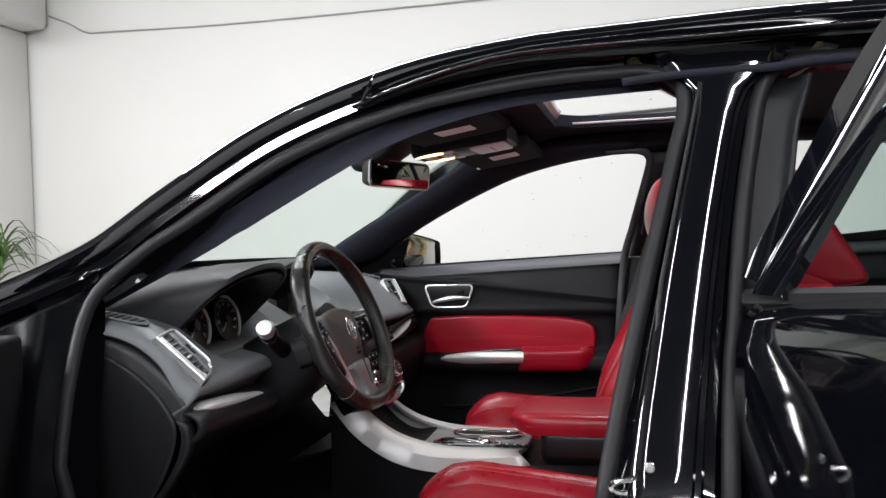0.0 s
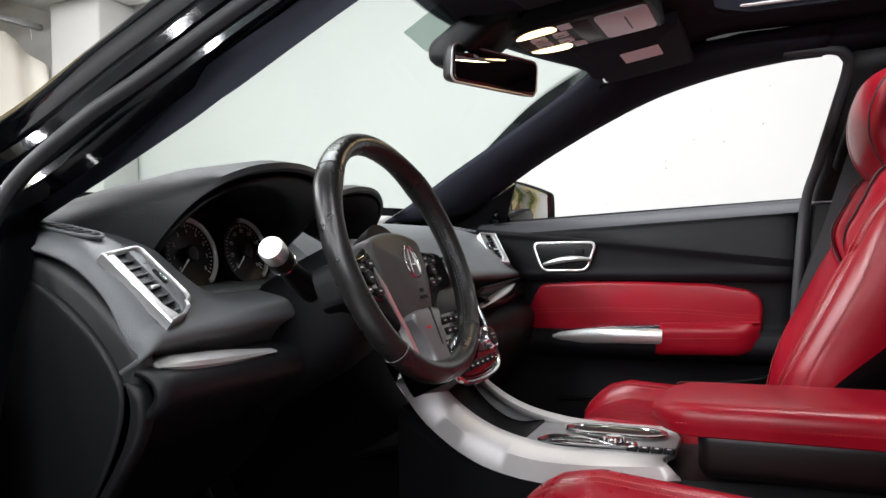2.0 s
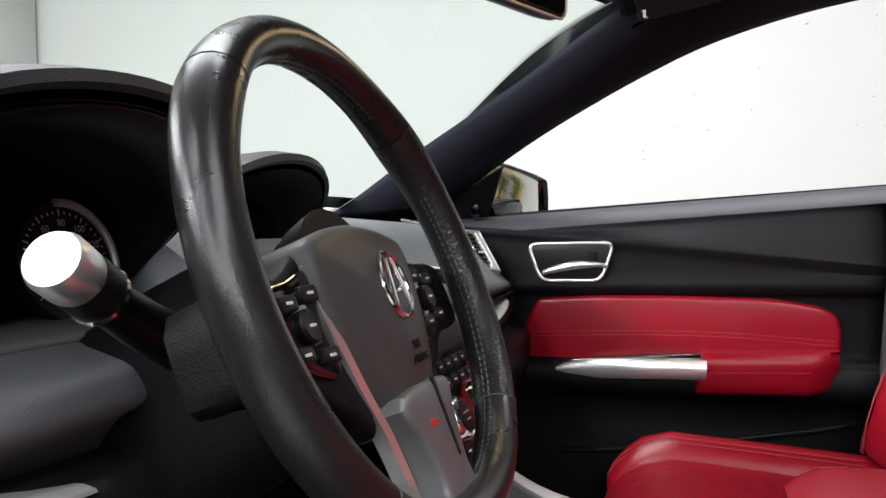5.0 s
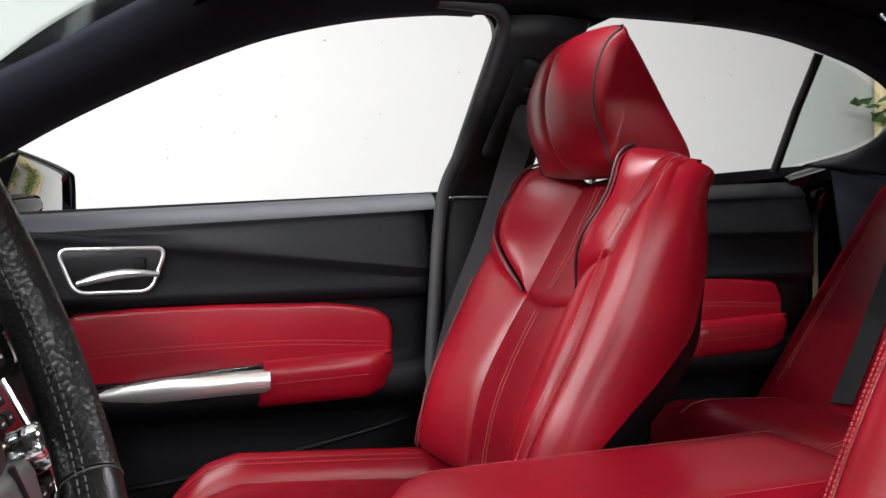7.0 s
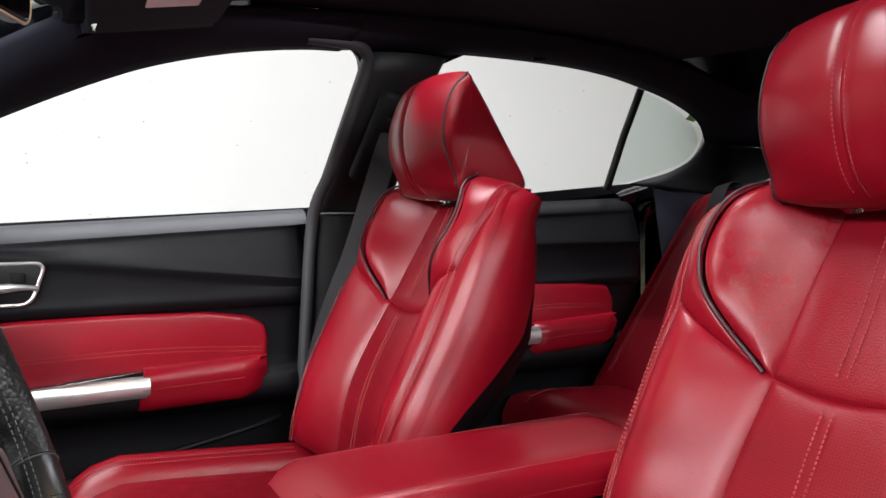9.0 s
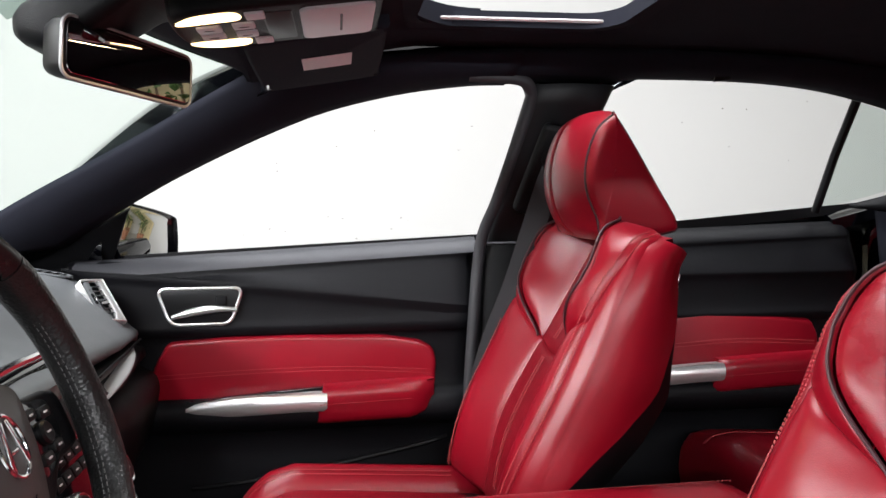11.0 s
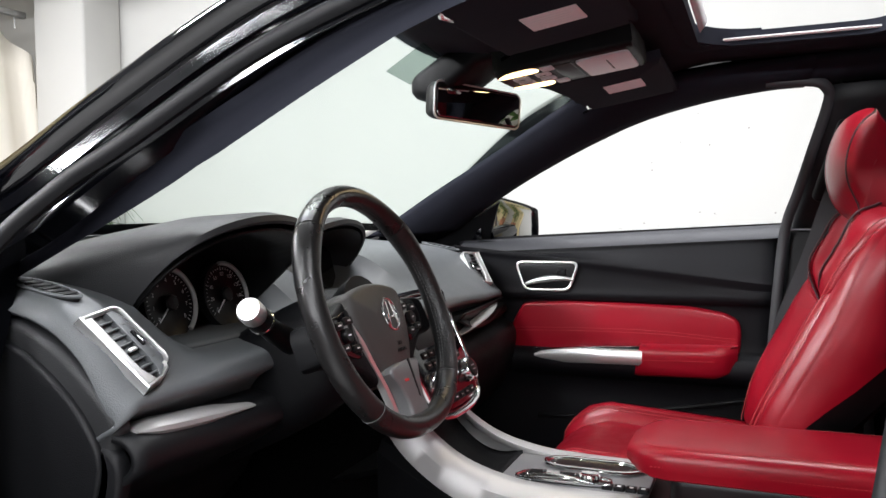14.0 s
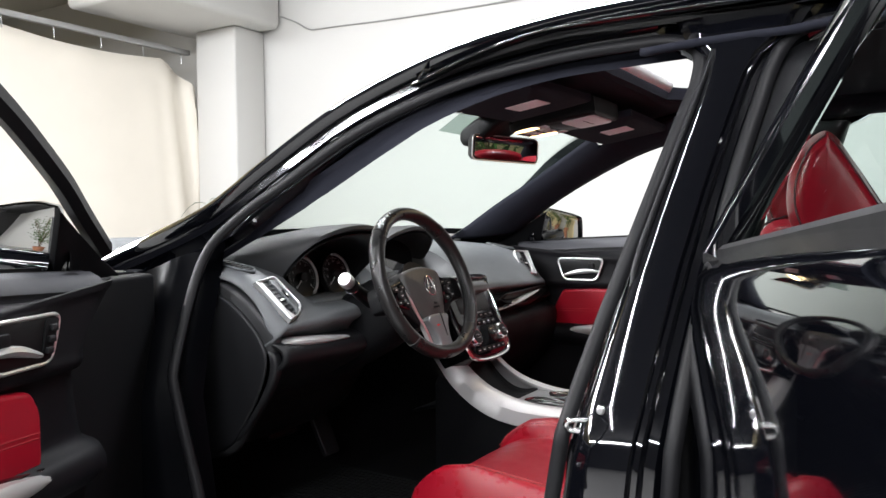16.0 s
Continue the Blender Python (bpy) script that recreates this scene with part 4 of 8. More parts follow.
def front_door(name, label, driver=False):
    d = thing(name, label, "car door", at=(-1.05, MID + 0.75, 0.6) if XF[0] is None else XF[0] @ Vector((-1.05, MID + 0.75, 0.6)))
    base_trim(d, -0.83, 0.0)
    bm = bmesh.new()
    box(bm, pose(-0.52, 2.665, 0.60), 1.05, 0.05, 0.66, 0.01)
    put("inner_panel", bm, PLASTIC, d, "black inner door frame")
    # top of the trim in a paler grey that paints the light from above
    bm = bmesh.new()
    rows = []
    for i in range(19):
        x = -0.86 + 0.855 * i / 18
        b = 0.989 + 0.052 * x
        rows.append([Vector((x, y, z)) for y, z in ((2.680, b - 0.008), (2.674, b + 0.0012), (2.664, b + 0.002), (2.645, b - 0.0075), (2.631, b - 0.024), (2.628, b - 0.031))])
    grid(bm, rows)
    put("belt_cap", bm, material("toplit_belt_cap", (0.045, 0.046, 0.052), 0.5, grain=0.4, grain_scale=700, voronoi=True, vary=0.1, spec=0.4) if "toplit_belt_cap" not in bpy.data.materials else bpy.data.materials["toplit_belt_cap"], d, "soft belt cap of the trim, light from above put into its grey")
    front_edge = [(-0.60, 0.638), (-0.634, 0.636), (-0.645, 0.66), (-0.645, 0.74), (-0.625, 0.776)] if driver else [(-0.60, 0.635), (-0.724, 0.615), (-0.715, 0.66), (-0.691, 0.735), (-0.665, 0.779)]
    red_insert(d, [(-0.55, 0.786), (-0.408, 0.787), (-0.22, 0.782), (-0.135, 0.768), (-0.106, 0.750), (-0.100, 0.72), (-0.104, 0.664), (-0.344, 0.664), (-0.47, 0.655)] + front_edge,
               seam=[(-0.638 if driver else -0.70, 0.705), (-0.5, 0.712), (-0.3, 0.712), (-0.115, 0.700)])
    arm(d, -0.345, -0.108, (0.680, 0.688), (0.600, 0.606))
    pull_strip(d, -0.690, -0.337, 0.632, 0.630, 0.668)
    # shadowed grab behind the blade
    bm = bmesh.new()
    slab(bm, [(-0.735, 0.636), (-0.66, 0.650), (-0.55, 0.662), (-0.44, 0.671), (-0.344, 0.676), (-0.344, 0.650), (-0.50, 0.645), (-0.66, 0.632)][::-1], plane_pose((0, 2.606, 0), (1, 0, 0), (0, 0, 1)), 0.012, 0.003, 2)
    for sx in (-0.62, -0.575):
        box(bm, pose(sx, 2.593, 0.654 + 0.02 * (sx + 0.62)), 0.014, 0.004, 0.006, 0.001)
    put("switch_plate", bm, PIANO, d, "black window switch plate")
    recess = inner_handle(d, -0.682, -0.508, -0.656, -0.534, 0.892, 0.817, lever_from=0.030 if driver else 0.004)
    if driver:
        bm = bmesh.new()
        slab(bm, rounded([(-0.676, 0.886), (-0.644, 0.886), (-0.632, 0.823), (-0.652, 0.823)], 0.006)[::-1], plane_pose((0, 2.597, 0), (1, 0, 0), (0, 0, 1)), 0.004, 0.001, 2)
        plate = put("memory_panel", bm, PLASTIC, recess, "black seat memory switch panel")
        for k in range(3):
            bm = bmesh.new()
            box(bm, pose(-0.657 + 0.006 * k, 2.590, 0.872 - 0.017 * k), 0.015, 0.007, 0.011, 0.002)
            box(bm, pose(-0.657 + 0.006 * k, 2.5862, 0.873 - 0.017 * k), 0.006, 0.0008, 0.002, 0.0003)
            put("memory_button", bm, GREYTRIM, recess)
    outer_skin(d, -1.10, 0.10, True)
    belt_moulding(d, -0.90, 0.06, 0.940, 0.985)
    window_frame(d, [(-0.91, 0.955), (-0.80, 1.020), (-0.673, 1.095), (-0.45, 1.20), (-0.183, 1.28), (-0.03, 1.302), (0.035, 1.300), (0.062, 1.27), (0.045, 1.18), (0.0, 0.975)], 0.034, "black door window frame", mat=RUBBER)
    # black corner sail behind the mirror
    bm = bmesh.new()
    o = [(-1.10, 0.88), (-0.792, 0.925), (-0.790, 0.955), (-0.746, 1.052), (-0.738, 1.064), (-0.80, 1.032), (-0.93, 0.968), (-1.03, 0.924)]
    slab(bm, [(a, (b - 0.98) * 1.118) for a, b in o], plane_pose((0, 2.685, 0.98), (1, 0, 0), (0, -0.447, 0.894)), 0.012, 0.003, 2)
    put("corner_panel", bm, PLASTIC, d, "black window corner panel")
    door_mirror(d)
    # lower map pocket lip and speaker ring
    bm = bmesh.new()
    tube(bm, cr([(-0.62, 2.60, 0.470), (-0.5, 2.585, 0.484), (-0.36, 2.582, 0.505), (-0.157, 2.582, 0.543), (-0.08, 2.60, 0.556)], 5), 0.006, 8)
    put("pocket_lip", bm, PLASTIC, d, "grey door pocket lip")
    return d


def rear_door(name, label):
    d = thing(name, label, "car door", at=(0.15, MID + 0.75, 0.6) if XF[0] is None else XF[0] @ Vector((0.15, MID + 0.75, 0.6)))
    base_trim(d, 0.20, 0.92, False)
    red_insert(d, [(0.40, 0.80), (0.52, 0.812), (0.70, 0.800), (0.785, 0.790), (0.805, 0.75), (0.80, 0.695), (0.56, 0.69), (0.38, 0.66), (0.37, 0.72)], y=2.618, seam=[(0.40, 0.735), (0.6, 0.745), (0.79, 0.735)])
    arm(d, 0.545, 0.80, (0.706, 0.716), (0.630, 0.642))
    pull_strip(d, 0.30, 0.55, 0.655, 0.660, 0.700)
    inner_handle(d, 0.30, 0.46, 0.32, 0.43, 0.905, 0.845)
    outer_skin(d, 0.175, 1.02, False)
    belt_moulding(d, 0.165, 0.98, 0.980, 1.050)
    window_frame(d, [(0.208, 0.99), (0.232, 1.15), (0.252, 1.26), (0.280, 1.312), (0.34, 1.325), (0.526, 1.322), (0.69, 1.309), (0.829, 1.286), (0.94, 1.258), (1.04, 1.215), (1.092, 1.165), (1.06, 1.115), (0.95, 1.075), (0.86, 1.05)], 0.055, "glossy black rear window frame", mat=PAINT)
    bm = bmesh.new()
    tube(bm, [(0.835, pas_y(1.285, 2.68), 1.285), (0.825, pas_y(1.17, 2.68), 1.17), (0.822, pas_y(1.04, 2.68), 1.04)], 0.010, 8)
    put("division_bar", bm, RUBBER, d, "black quarter window division bar")
    bm = bmesh.new()
    o = cr([(0.835, 1.285, 0), (0.94, 1.258, 0), (1.04, 1.215, 0), (1.09, 1.165, 0), (1.06, 1.115, 0), (0.95, 1.075, 0), (0.825, 1.045, 0)], 4)
    bm.faces.new([bm.verts.new((p.x, pas_y(p.y, 2.685), p.y)) for p in o])
    ob = put("quarter_glass", bm, GLASS_GREEN, d, "green tinted quarter glass")
    ob.visible_shadow = False
    return d


XF[0] = None
front_door("passenger_door", "closed passenger door, charcoal trim with red leather insert")
rear_door("rear_passenger_door", "closed rear door with red armrest, window down")
mirror_m = Matrix.Translation((0, 2 * MID, 0)) @ Matrix.Diagonal((1, -1, 1, 1))


def swung(hx, hy, deg):
    return Matrix.Translation((hx, hy, 0)) @ Matrix.Rotation(radians(-deg), 4, "Z") @ Matrix.Translation((-hx, -hy, 0)) @ mirror_m


XF[0] = swung(-1.046, 1.043, 67.7)
front_door("driver_door", "open driver's door, charcoal trim with red insert", True)
XF[0] = swung(0.184, 1.094, 68)
rd = rear_door("rear_driver_door", "open glossy black rear door with window up")
# raised glass in the open rear door
bm = bmesh.new()
o = cr([(0.20, 1.0, 0), (0.25, 1.17, 0), (0.285, 1.28, 0), (0.35, 1.30, 0), (0.526, 1.30, 0), (0.69, 1.29, 0), (0.825, 1.27, 0)], 4) + [Vector((0.82, 1.04, 0))]
bm.faces.new([bm.verts.new((p.x, pas_y(p.y, 2.685), p.y)) for p in o])
ob = put("window_glass", bm, GLASS_DARK, rd, "green tinted window glass")
ob.visible_shadow = False
# wide glossy applique on the front upright of the open rear door
bm = bmesh.new()
slab(bm, [(a, (b - 0.98) * 1.118) for a, b in ((0.206, 0.985), (0.268, 0.985), (0.305, 1.15), (0.345, 1.285), (0.272, 1.305), (0.234, 1.16))], plane_pose((0, 2.716, 0.98), (1, 0, 0), (0, -0.447, 0.894)), -0.010, 0.002, 2)
put("frame_applique", bm, PAINT, rd, "glossy black window upright")
XF[0] = None

# ---------------------------------------------------------------- dashboard
dash = thing("dashboard", "graphite soft-touch dashboard with silver vents", "dashboard", at=(-1.0, MID, 0.6))


def sstep0(a, b, x):
    t = min(1, max(0, (x - a) / (b - a)))
    return t * t * (3 - 2 * t)


def dash_section(y):
    """Dash skin at y, from the windscreen foot over the lip to the knee panel: (x, z)."""
    s = abs(y - MID)
    lip_x = -0.690 + 0.05 * math.exp(-((y - MID) / 0.16) ** 2) + (0.02 if y > MID else 0.0) * 0 - 0.03 * max(0, (s - 0.45) / 0.25)
    top = 0.945 + 0.012 * math.cos(min(1.5, s * 2))
    up = 0.10 * min(s, 0.7) * -1 + 0.075
    g = 1 - sstep0(0.112, 0.152, abs(y - 1.482))
    g2 = 1 - sstep0(0.10, 0.15, abs(y - 1.885))
    a = [(-1.30, 0.998), (-1.15, top + 0.012), (-0.98, top - 0.002), (-0.88, top - 0.014), (-0.815, 0.915), (-0.762, 0.877), (lip_x - 0.012, 0.826 + up * 0.4), (lip_x + 0.004, 0.812 + up * 0.4), (lip_x + 0.004, 0.800 + up * 0.4), (lip_x - 0.02, 0.786 + up * 0.4), (lip_x - 0.045, 0.77)]
    b = [(-1.30, 0.998), (-1.15, 0.950), (-0.98, 0.90), (-0.88, 0.852), (-0.815, 0.848), (-0.76, 0.846)] + a[6:]
    c = [(-1.30, 0.998), (-1.15, 0.955), (-1.0, 0.90), (-0.93, 0.872), (-0.84, 0.872), (-0.76, 0.862)] + a[6:]
    return [(p[0] + (q[0] - p[0]) * g + (r[0] - p[0]) * g2, p[1] + (q[1] - p[1]) * g + (r[1] - p[1]) * g2) for p, q, r in zip(a, b, c)]


Y0, Y1 = 1.208, 2.575
bm = bmesh.new()
rows = []
for i in range(49):
    y = Y0 + (Y1 - Y0) * i / 48
    e = min(y - Y0, Y1 - y)
    drop = 0.018 * max(0, 1 - e / 0.03) ** 2
    rows.append([Vector((p.x - drop * 0.4, y, p.y - drop)) for p in cr([(x, z, 0) for x, z in dash_section(y)], 4)])
grid(bm, rows)
ob = part("top_pad", bm, DASH, dash, "grained dash top, light put into its grey")
s = ob.modifiers.new("thickness", "SOLIDIFY")
s.thickness = 0.006

# knee panel under the lip, driver's side, with dark end cover
bm = bmesh.new()
rows = []
for i in range(25):
    y = 1.21 + 0.56 * i / 24
    k = i / 24
    prof = [(-0.745, 0.772), (-0.715, 0.768), (-0.702, 0.754), (-0.712, 0.735), (-0.77, 0.700), (-0.845, 0.662), (-0.895, 0.630), (-0.93, 0.58), (-1.0, 0.50), (-1.2, 0.46)]
    rows.append([Vector((p.x + 0.02 * math.sin(math.pi * k) - 0.03 * max(0, k - 0.8) / 0.2, y, p.y)) for p in cr([(a, b, 0) for a, b in prof], 4)])
grid(bm, rows)
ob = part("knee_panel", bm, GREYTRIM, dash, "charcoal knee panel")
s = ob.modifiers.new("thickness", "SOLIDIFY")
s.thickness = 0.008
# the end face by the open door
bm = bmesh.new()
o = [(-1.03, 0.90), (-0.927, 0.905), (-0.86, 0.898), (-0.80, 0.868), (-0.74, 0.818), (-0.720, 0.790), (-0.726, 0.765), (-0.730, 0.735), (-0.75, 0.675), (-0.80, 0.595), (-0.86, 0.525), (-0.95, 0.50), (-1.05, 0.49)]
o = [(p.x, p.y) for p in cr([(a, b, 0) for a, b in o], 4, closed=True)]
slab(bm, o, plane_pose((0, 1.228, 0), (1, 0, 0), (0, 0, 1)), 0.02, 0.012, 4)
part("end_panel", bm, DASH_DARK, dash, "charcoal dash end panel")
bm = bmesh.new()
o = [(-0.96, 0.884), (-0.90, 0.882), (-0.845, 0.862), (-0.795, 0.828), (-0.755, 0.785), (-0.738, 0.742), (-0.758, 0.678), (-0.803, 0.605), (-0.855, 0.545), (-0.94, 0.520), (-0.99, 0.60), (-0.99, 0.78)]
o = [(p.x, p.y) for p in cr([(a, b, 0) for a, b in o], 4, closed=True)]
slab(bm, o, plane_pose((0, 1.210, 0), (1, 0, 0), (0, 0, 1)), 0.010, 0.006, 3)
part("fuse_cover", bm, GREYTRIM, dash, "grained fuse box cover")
# rounded end of the lower panel
bm = bmesh.new()
o = [(-0.745, 0.764), (-0.722, 0.758), (-0.714, 0.738), (-0.718, 0.71), (-0.737, 0.675), (-0.772, 0.628), (-0.83, 0.560), (-0.85, 0.565), (-0.80, 0.62), (-0.752, 0.69), (-0.738, 0.735)]
o = [(p.x, p.y) for p in cr([(a, b, 0) for a, b in o], 4, closed=True)]
slab(bm, o, plane_pose((0, 1.222, 0), (1, 0, 0), (0, 0, 1)), 0.018, 0.008, 3)
part("lower_end", bm, GREYTRIM, dash)
# switch bank on the leaning knee panel
bm = bmesh.new()
mS = plane_pose((-0.872, 1.440, 0.643), (0, 1, 0), (0.66, 0, 0.75))
slab(bm, rrect(0.125, 0.105, 0.012), mS, 0.008)
bank = part("switch_bank", bm, BLACK, dash, "black switch bank")
for i in range(2):
    for j in range(3):
        bm = bmesh.new()
        slab(bm, rrect(0.044, 0.026, 0.003), mS @ pose(-0.026 + 0.052 * i, 0.030 - 0.030 * j, 0.0075), 0.004, 0.001)
        sw = part("switch", bm, PLASTIC, bank)
        bm = bmesh.new()
        for w, dz in ((0.010, 0.003), (0.006, -0.002)):
            slab(bm, rrect(w, 0.0022, 0.0008, 2), mS @ pose(-0.026 + 0.052 * i, 0.030 - 0.030 * j + dz, 0.0115), 0.0006, 0.0002, 1)
        part("symbol", bm, MARK, sw)

# silver accent blades under the lip
def blade(line, w, label="satin silver accent blade", mat=SILVER, th=0.012):
    bm = bmesh.new()
    p = cr(line, 6)
    k = len(p)
    secs = []
    for i, q in enumerate(p):
        f = min(1, 2.2 * min(i + 0.4, k - 1 - i + 0.8) / k + 0.25)
        secs.append([q + Vector((a * 1.0, 0, b)) for a, b in ((-0.03, w * 0.5 * f), (-0.004, w * 0.5 * f), (th * 0.4, w * 0.2 * f), (th * 0.5, -w * 0.1 * f), (0.0, -w * 0.5 * f), (-0.03, -w * 0.5 * f))])
    loft(bm, secs)
    return part("accent_blade", bm, mat, dash, label)


blade([(-0.716, 1.232, 0.779), (-0.702, 1.262, 0.777), (-0.692, 1.32, 0.774), (-0.684, 1.405, 0.772)], 0.019)
blade([(-0.690, 2.12, 0.748), (-0.672, 2.20, 0.762), (-0.672, 2.32, 0.776), (-0.690, 2.43, 0.786), (-0.722, 2.535, 0.790)], 0.009)
# passenger side lower dash and glovebox
bm = bmesh.new()
rows = []
for i in range(21):
    k = i / 20
    y = 2.05 + 0.53 * k
    rows.append([Vector((p.x - 0.04 * max(0, k - 0.6), y, p.y)) for p in cr([(-0.72, 0.800, 0), (-0.70, 0.79, 0), (-0.685, 0.762, 0), (-0.70, 0.742, 0), (-0.665, 0.715, 0), (-0.665, 0.66, 0), (-0.70, 0.56, 0), (-0.80, 0.47, 0), (-0.95, 0.42, 0)], 4)])
grid(bm, rows)
ob = part("glovebox", bm, PLASTIC, dash, "charcoal glovebox lid")
s = ob.modifiers.new("thickness", "SOLIDIFY")
s.thickness = 0.008
# thin black sheet that stands in for the shade below the lip
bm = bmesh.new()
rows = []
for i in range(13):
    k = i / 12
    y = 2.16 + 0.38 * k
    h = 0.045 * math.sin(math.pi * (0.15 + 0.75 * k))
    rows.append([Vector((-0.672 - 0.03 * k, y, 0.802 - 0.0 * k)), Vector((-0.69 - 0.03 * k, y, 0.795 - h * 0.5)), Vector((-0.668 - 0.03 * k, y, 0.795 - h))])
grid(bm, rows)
ob = part("lip_shade", bm, BLACK, dash, "black sheet for the shade under the dash lip")
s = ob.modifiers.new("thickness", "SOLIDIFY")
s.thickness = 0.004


# gauge hoods: arched shells
def hood(y0, half, lip_x, top, foot, deep, n=28, skew=0.0, label="", flare=0.12, power=0.62, back=0.115):
    bm = bmesh.new()
    secs = []
    prof = [(0.000, 0.000), (0.006, 0.004), (0.003, 0.012), (-0.02, 0.016), (-0.10, 0.012), (-0.20, -0.004), (-0.30, -0.026), (-deep, -0.060)]
    inner = [(-0.16, -0.030), (-0.05, -0.010), (-0.004, -0.006)]
    for i in range(n + 1):
        a = math.pi * i / n
        cy, cz = -math.cos(a), math.sin(a) ** power
        cy *= 1 - (0.16 * (1 - cz) ** 1.5 if back > 0.12 else 0.0)
        row = []
        for dx, dz in prof + inner:
            k = 1 + dz * 3.2
            x = lip_x + dx - back * (1 - cz) + skew * cy
            y = y0 + half * cy * (1 + dz * 1.6 + (flare * (-dx / deep) ** 0.7 if dx < 0 and (dx, dz) not in inner else 0.0))
            z = foot + (top - foot) * cz + dz * (0.35 + 0.65 * cz) * 1.0
            row.append(Vector((x, y, z)))
        secs.append(row)
    grid(bm, secs, loop_v=False)
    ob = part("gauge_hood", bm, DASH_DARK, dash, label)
    return ob


hood(1.470, 0.166, -0.690, 1.012, 0.866, 0.40, label="hood over the gauges in the shaded dash colour", skew=0.0, flare=0.30, power=0.46, back=0.165)
hood(1.868, 0.152, -0.800, 1.004, 0.880, 0.34, label="hood over the centre screen in the shaded dash colour")
# dark binnacle bowl and gauges
bm = bmesh.new()
rows = []
for i in range(25):
    a = math.pi * i / 24
    cz = math.sin(a) ** 0.46
    cy = -math.cos(a) * (1 - 0.16 * (1 - cz) ** 1.5)
    xl = -0.698 - 0.165 * (1 - cz)
    rows.append([Vector((xl + (-0.880 - xl) * q, 1.470 + cy * 0.158 * f, 0.848 + g2 * cz)) for q, f, g2 in ((0.0, 1.0, 0.158), (0.4, 0.98, 0.148), (0.85, 0.95, 0.13), (1.0, 0.90, 0.118), (1.0, 0.5, 0.06), (1.0, 0.05, 0.006))])
grid(bm, rows)
ob = part("binnacle", bm, BLACK, dash, "black gauge binnacle")
s = ob.modifiers.new("thickness", "SOLIDIFY")
s.thickness = 0.004
bm = bmesh.new()
rows = [[Vector((-0.862 + 0.10 * f, 1.335 + 0.30 * k / 10, 0.858 - 0.008 * f)) for f in (0, 0.3, 0.6, 0.8, 1.0)] for k in range(11)]
grid(bm, rows)
ob = part("binnacle_floor", bm, DASH, dash, "shelf below the gauges, paled for the light on it")
s = ob.modifiers.new("thickness", "SOLIDIFY")
s.thickness = 0.006


def gauge(y, r, numbers, needle):
    m = plane_pose((-0.838, y, 0.900), (0, 1, 0), (-0.22, 0, 1))     # local z faces the driver
    bm = bmesh.new()
    lathe(bm, [(r * 0.99, -0.012), (r * 1.03, -0.004), (r * 1.0, 0.002), (r * 0.94, 0.0), (0.002, -0.002)], m, 40)
    dial = part("gauge", bm, BLACK, dash, "round black gauge with pale figures")
    bm = bmesh.new()
    arc = [m @ Vector((r * 1.0 * math.cos(a), r * math.sin(a), 0.003)) for a in [radians(-55 + 150 * i / 30) for i in range(31)]]
    tube(bm, arc, 0.0036, 8)
    part("bezel_arc", bm, SILVER, dial)
    for i in range(len(numbers) * 4 - 3):
        bm = bmesh.new()
        a = radians(220 - 260 * i / (len(numbers) * 4 - 4))
        ln = 0.006 if i % 4 == 0 else 0.003
        slab(bm, rrect(ln, 0.0010, 0.0004, 1), m @ pose(0.84 * r * math.cos(a), 0.84 * r * math.sin(a), 0.0004, 0, 0, math.degrees(a)), 0.0006, 0.0001, 1)
        part("tick", bm, MARK, dial)
    for i, txt in enumerate(numbers):
        a = radians(220 - 260 * i / (len(numbers) - 1))
        cu = bpy.data.curves.new("figure", "FONT")
        cu.body, cu.size, cu.align_x, cu.align_y = txt, 0.0085, "CENTER", "CENTER"
        t = new("figure", cu)
        t.matrix_world = m @ pose(0.66 * r * math.cos(a), 0.66 * r * math.sin(a), 0.0015)
        dg = bpy.context.evaluated_depsgraph_get()
        me = bpy.data.meshes.new_from_object(t.evaluated_get(dg))
        me.transform(t.matrix_world)
        bpy.data.objects.remove(t)
        me.materials.clear()
        me.materials.append(MARK)
        o2 = new("figure", me)
        o2.parent = dial
        o2.matrix_parent_inverse = dial.matrix_world.inverted()
    bm = bmesh.new()
    slab(bm, [(0, -0.0016), (r * 0.78, -0.0005), (r * 0.78, 0.0005), (0, 0.0016)], m @ pose(0, 0, 0.004, 0, 0, needle), 0.001, 0.0002, 1)
    part("needle", bm, MARK, dial)
    bm = bmesh.new()
    lathe(bm, [(0.012, 0.002), (0.012, 0.006), (0.010, 0.008), (0.001, 0.0085)], m, 20)
    part("needle_hub", bm, BLACK, dial)


gauge(1.425, 0.050, ["0", "1", "2", "3", "4", "5", "6", "7", "8"], 222)
gauge(1.548, 0.050, ["0", "20", "40", "60", "80", "100", "120", "140", "160"], 222)


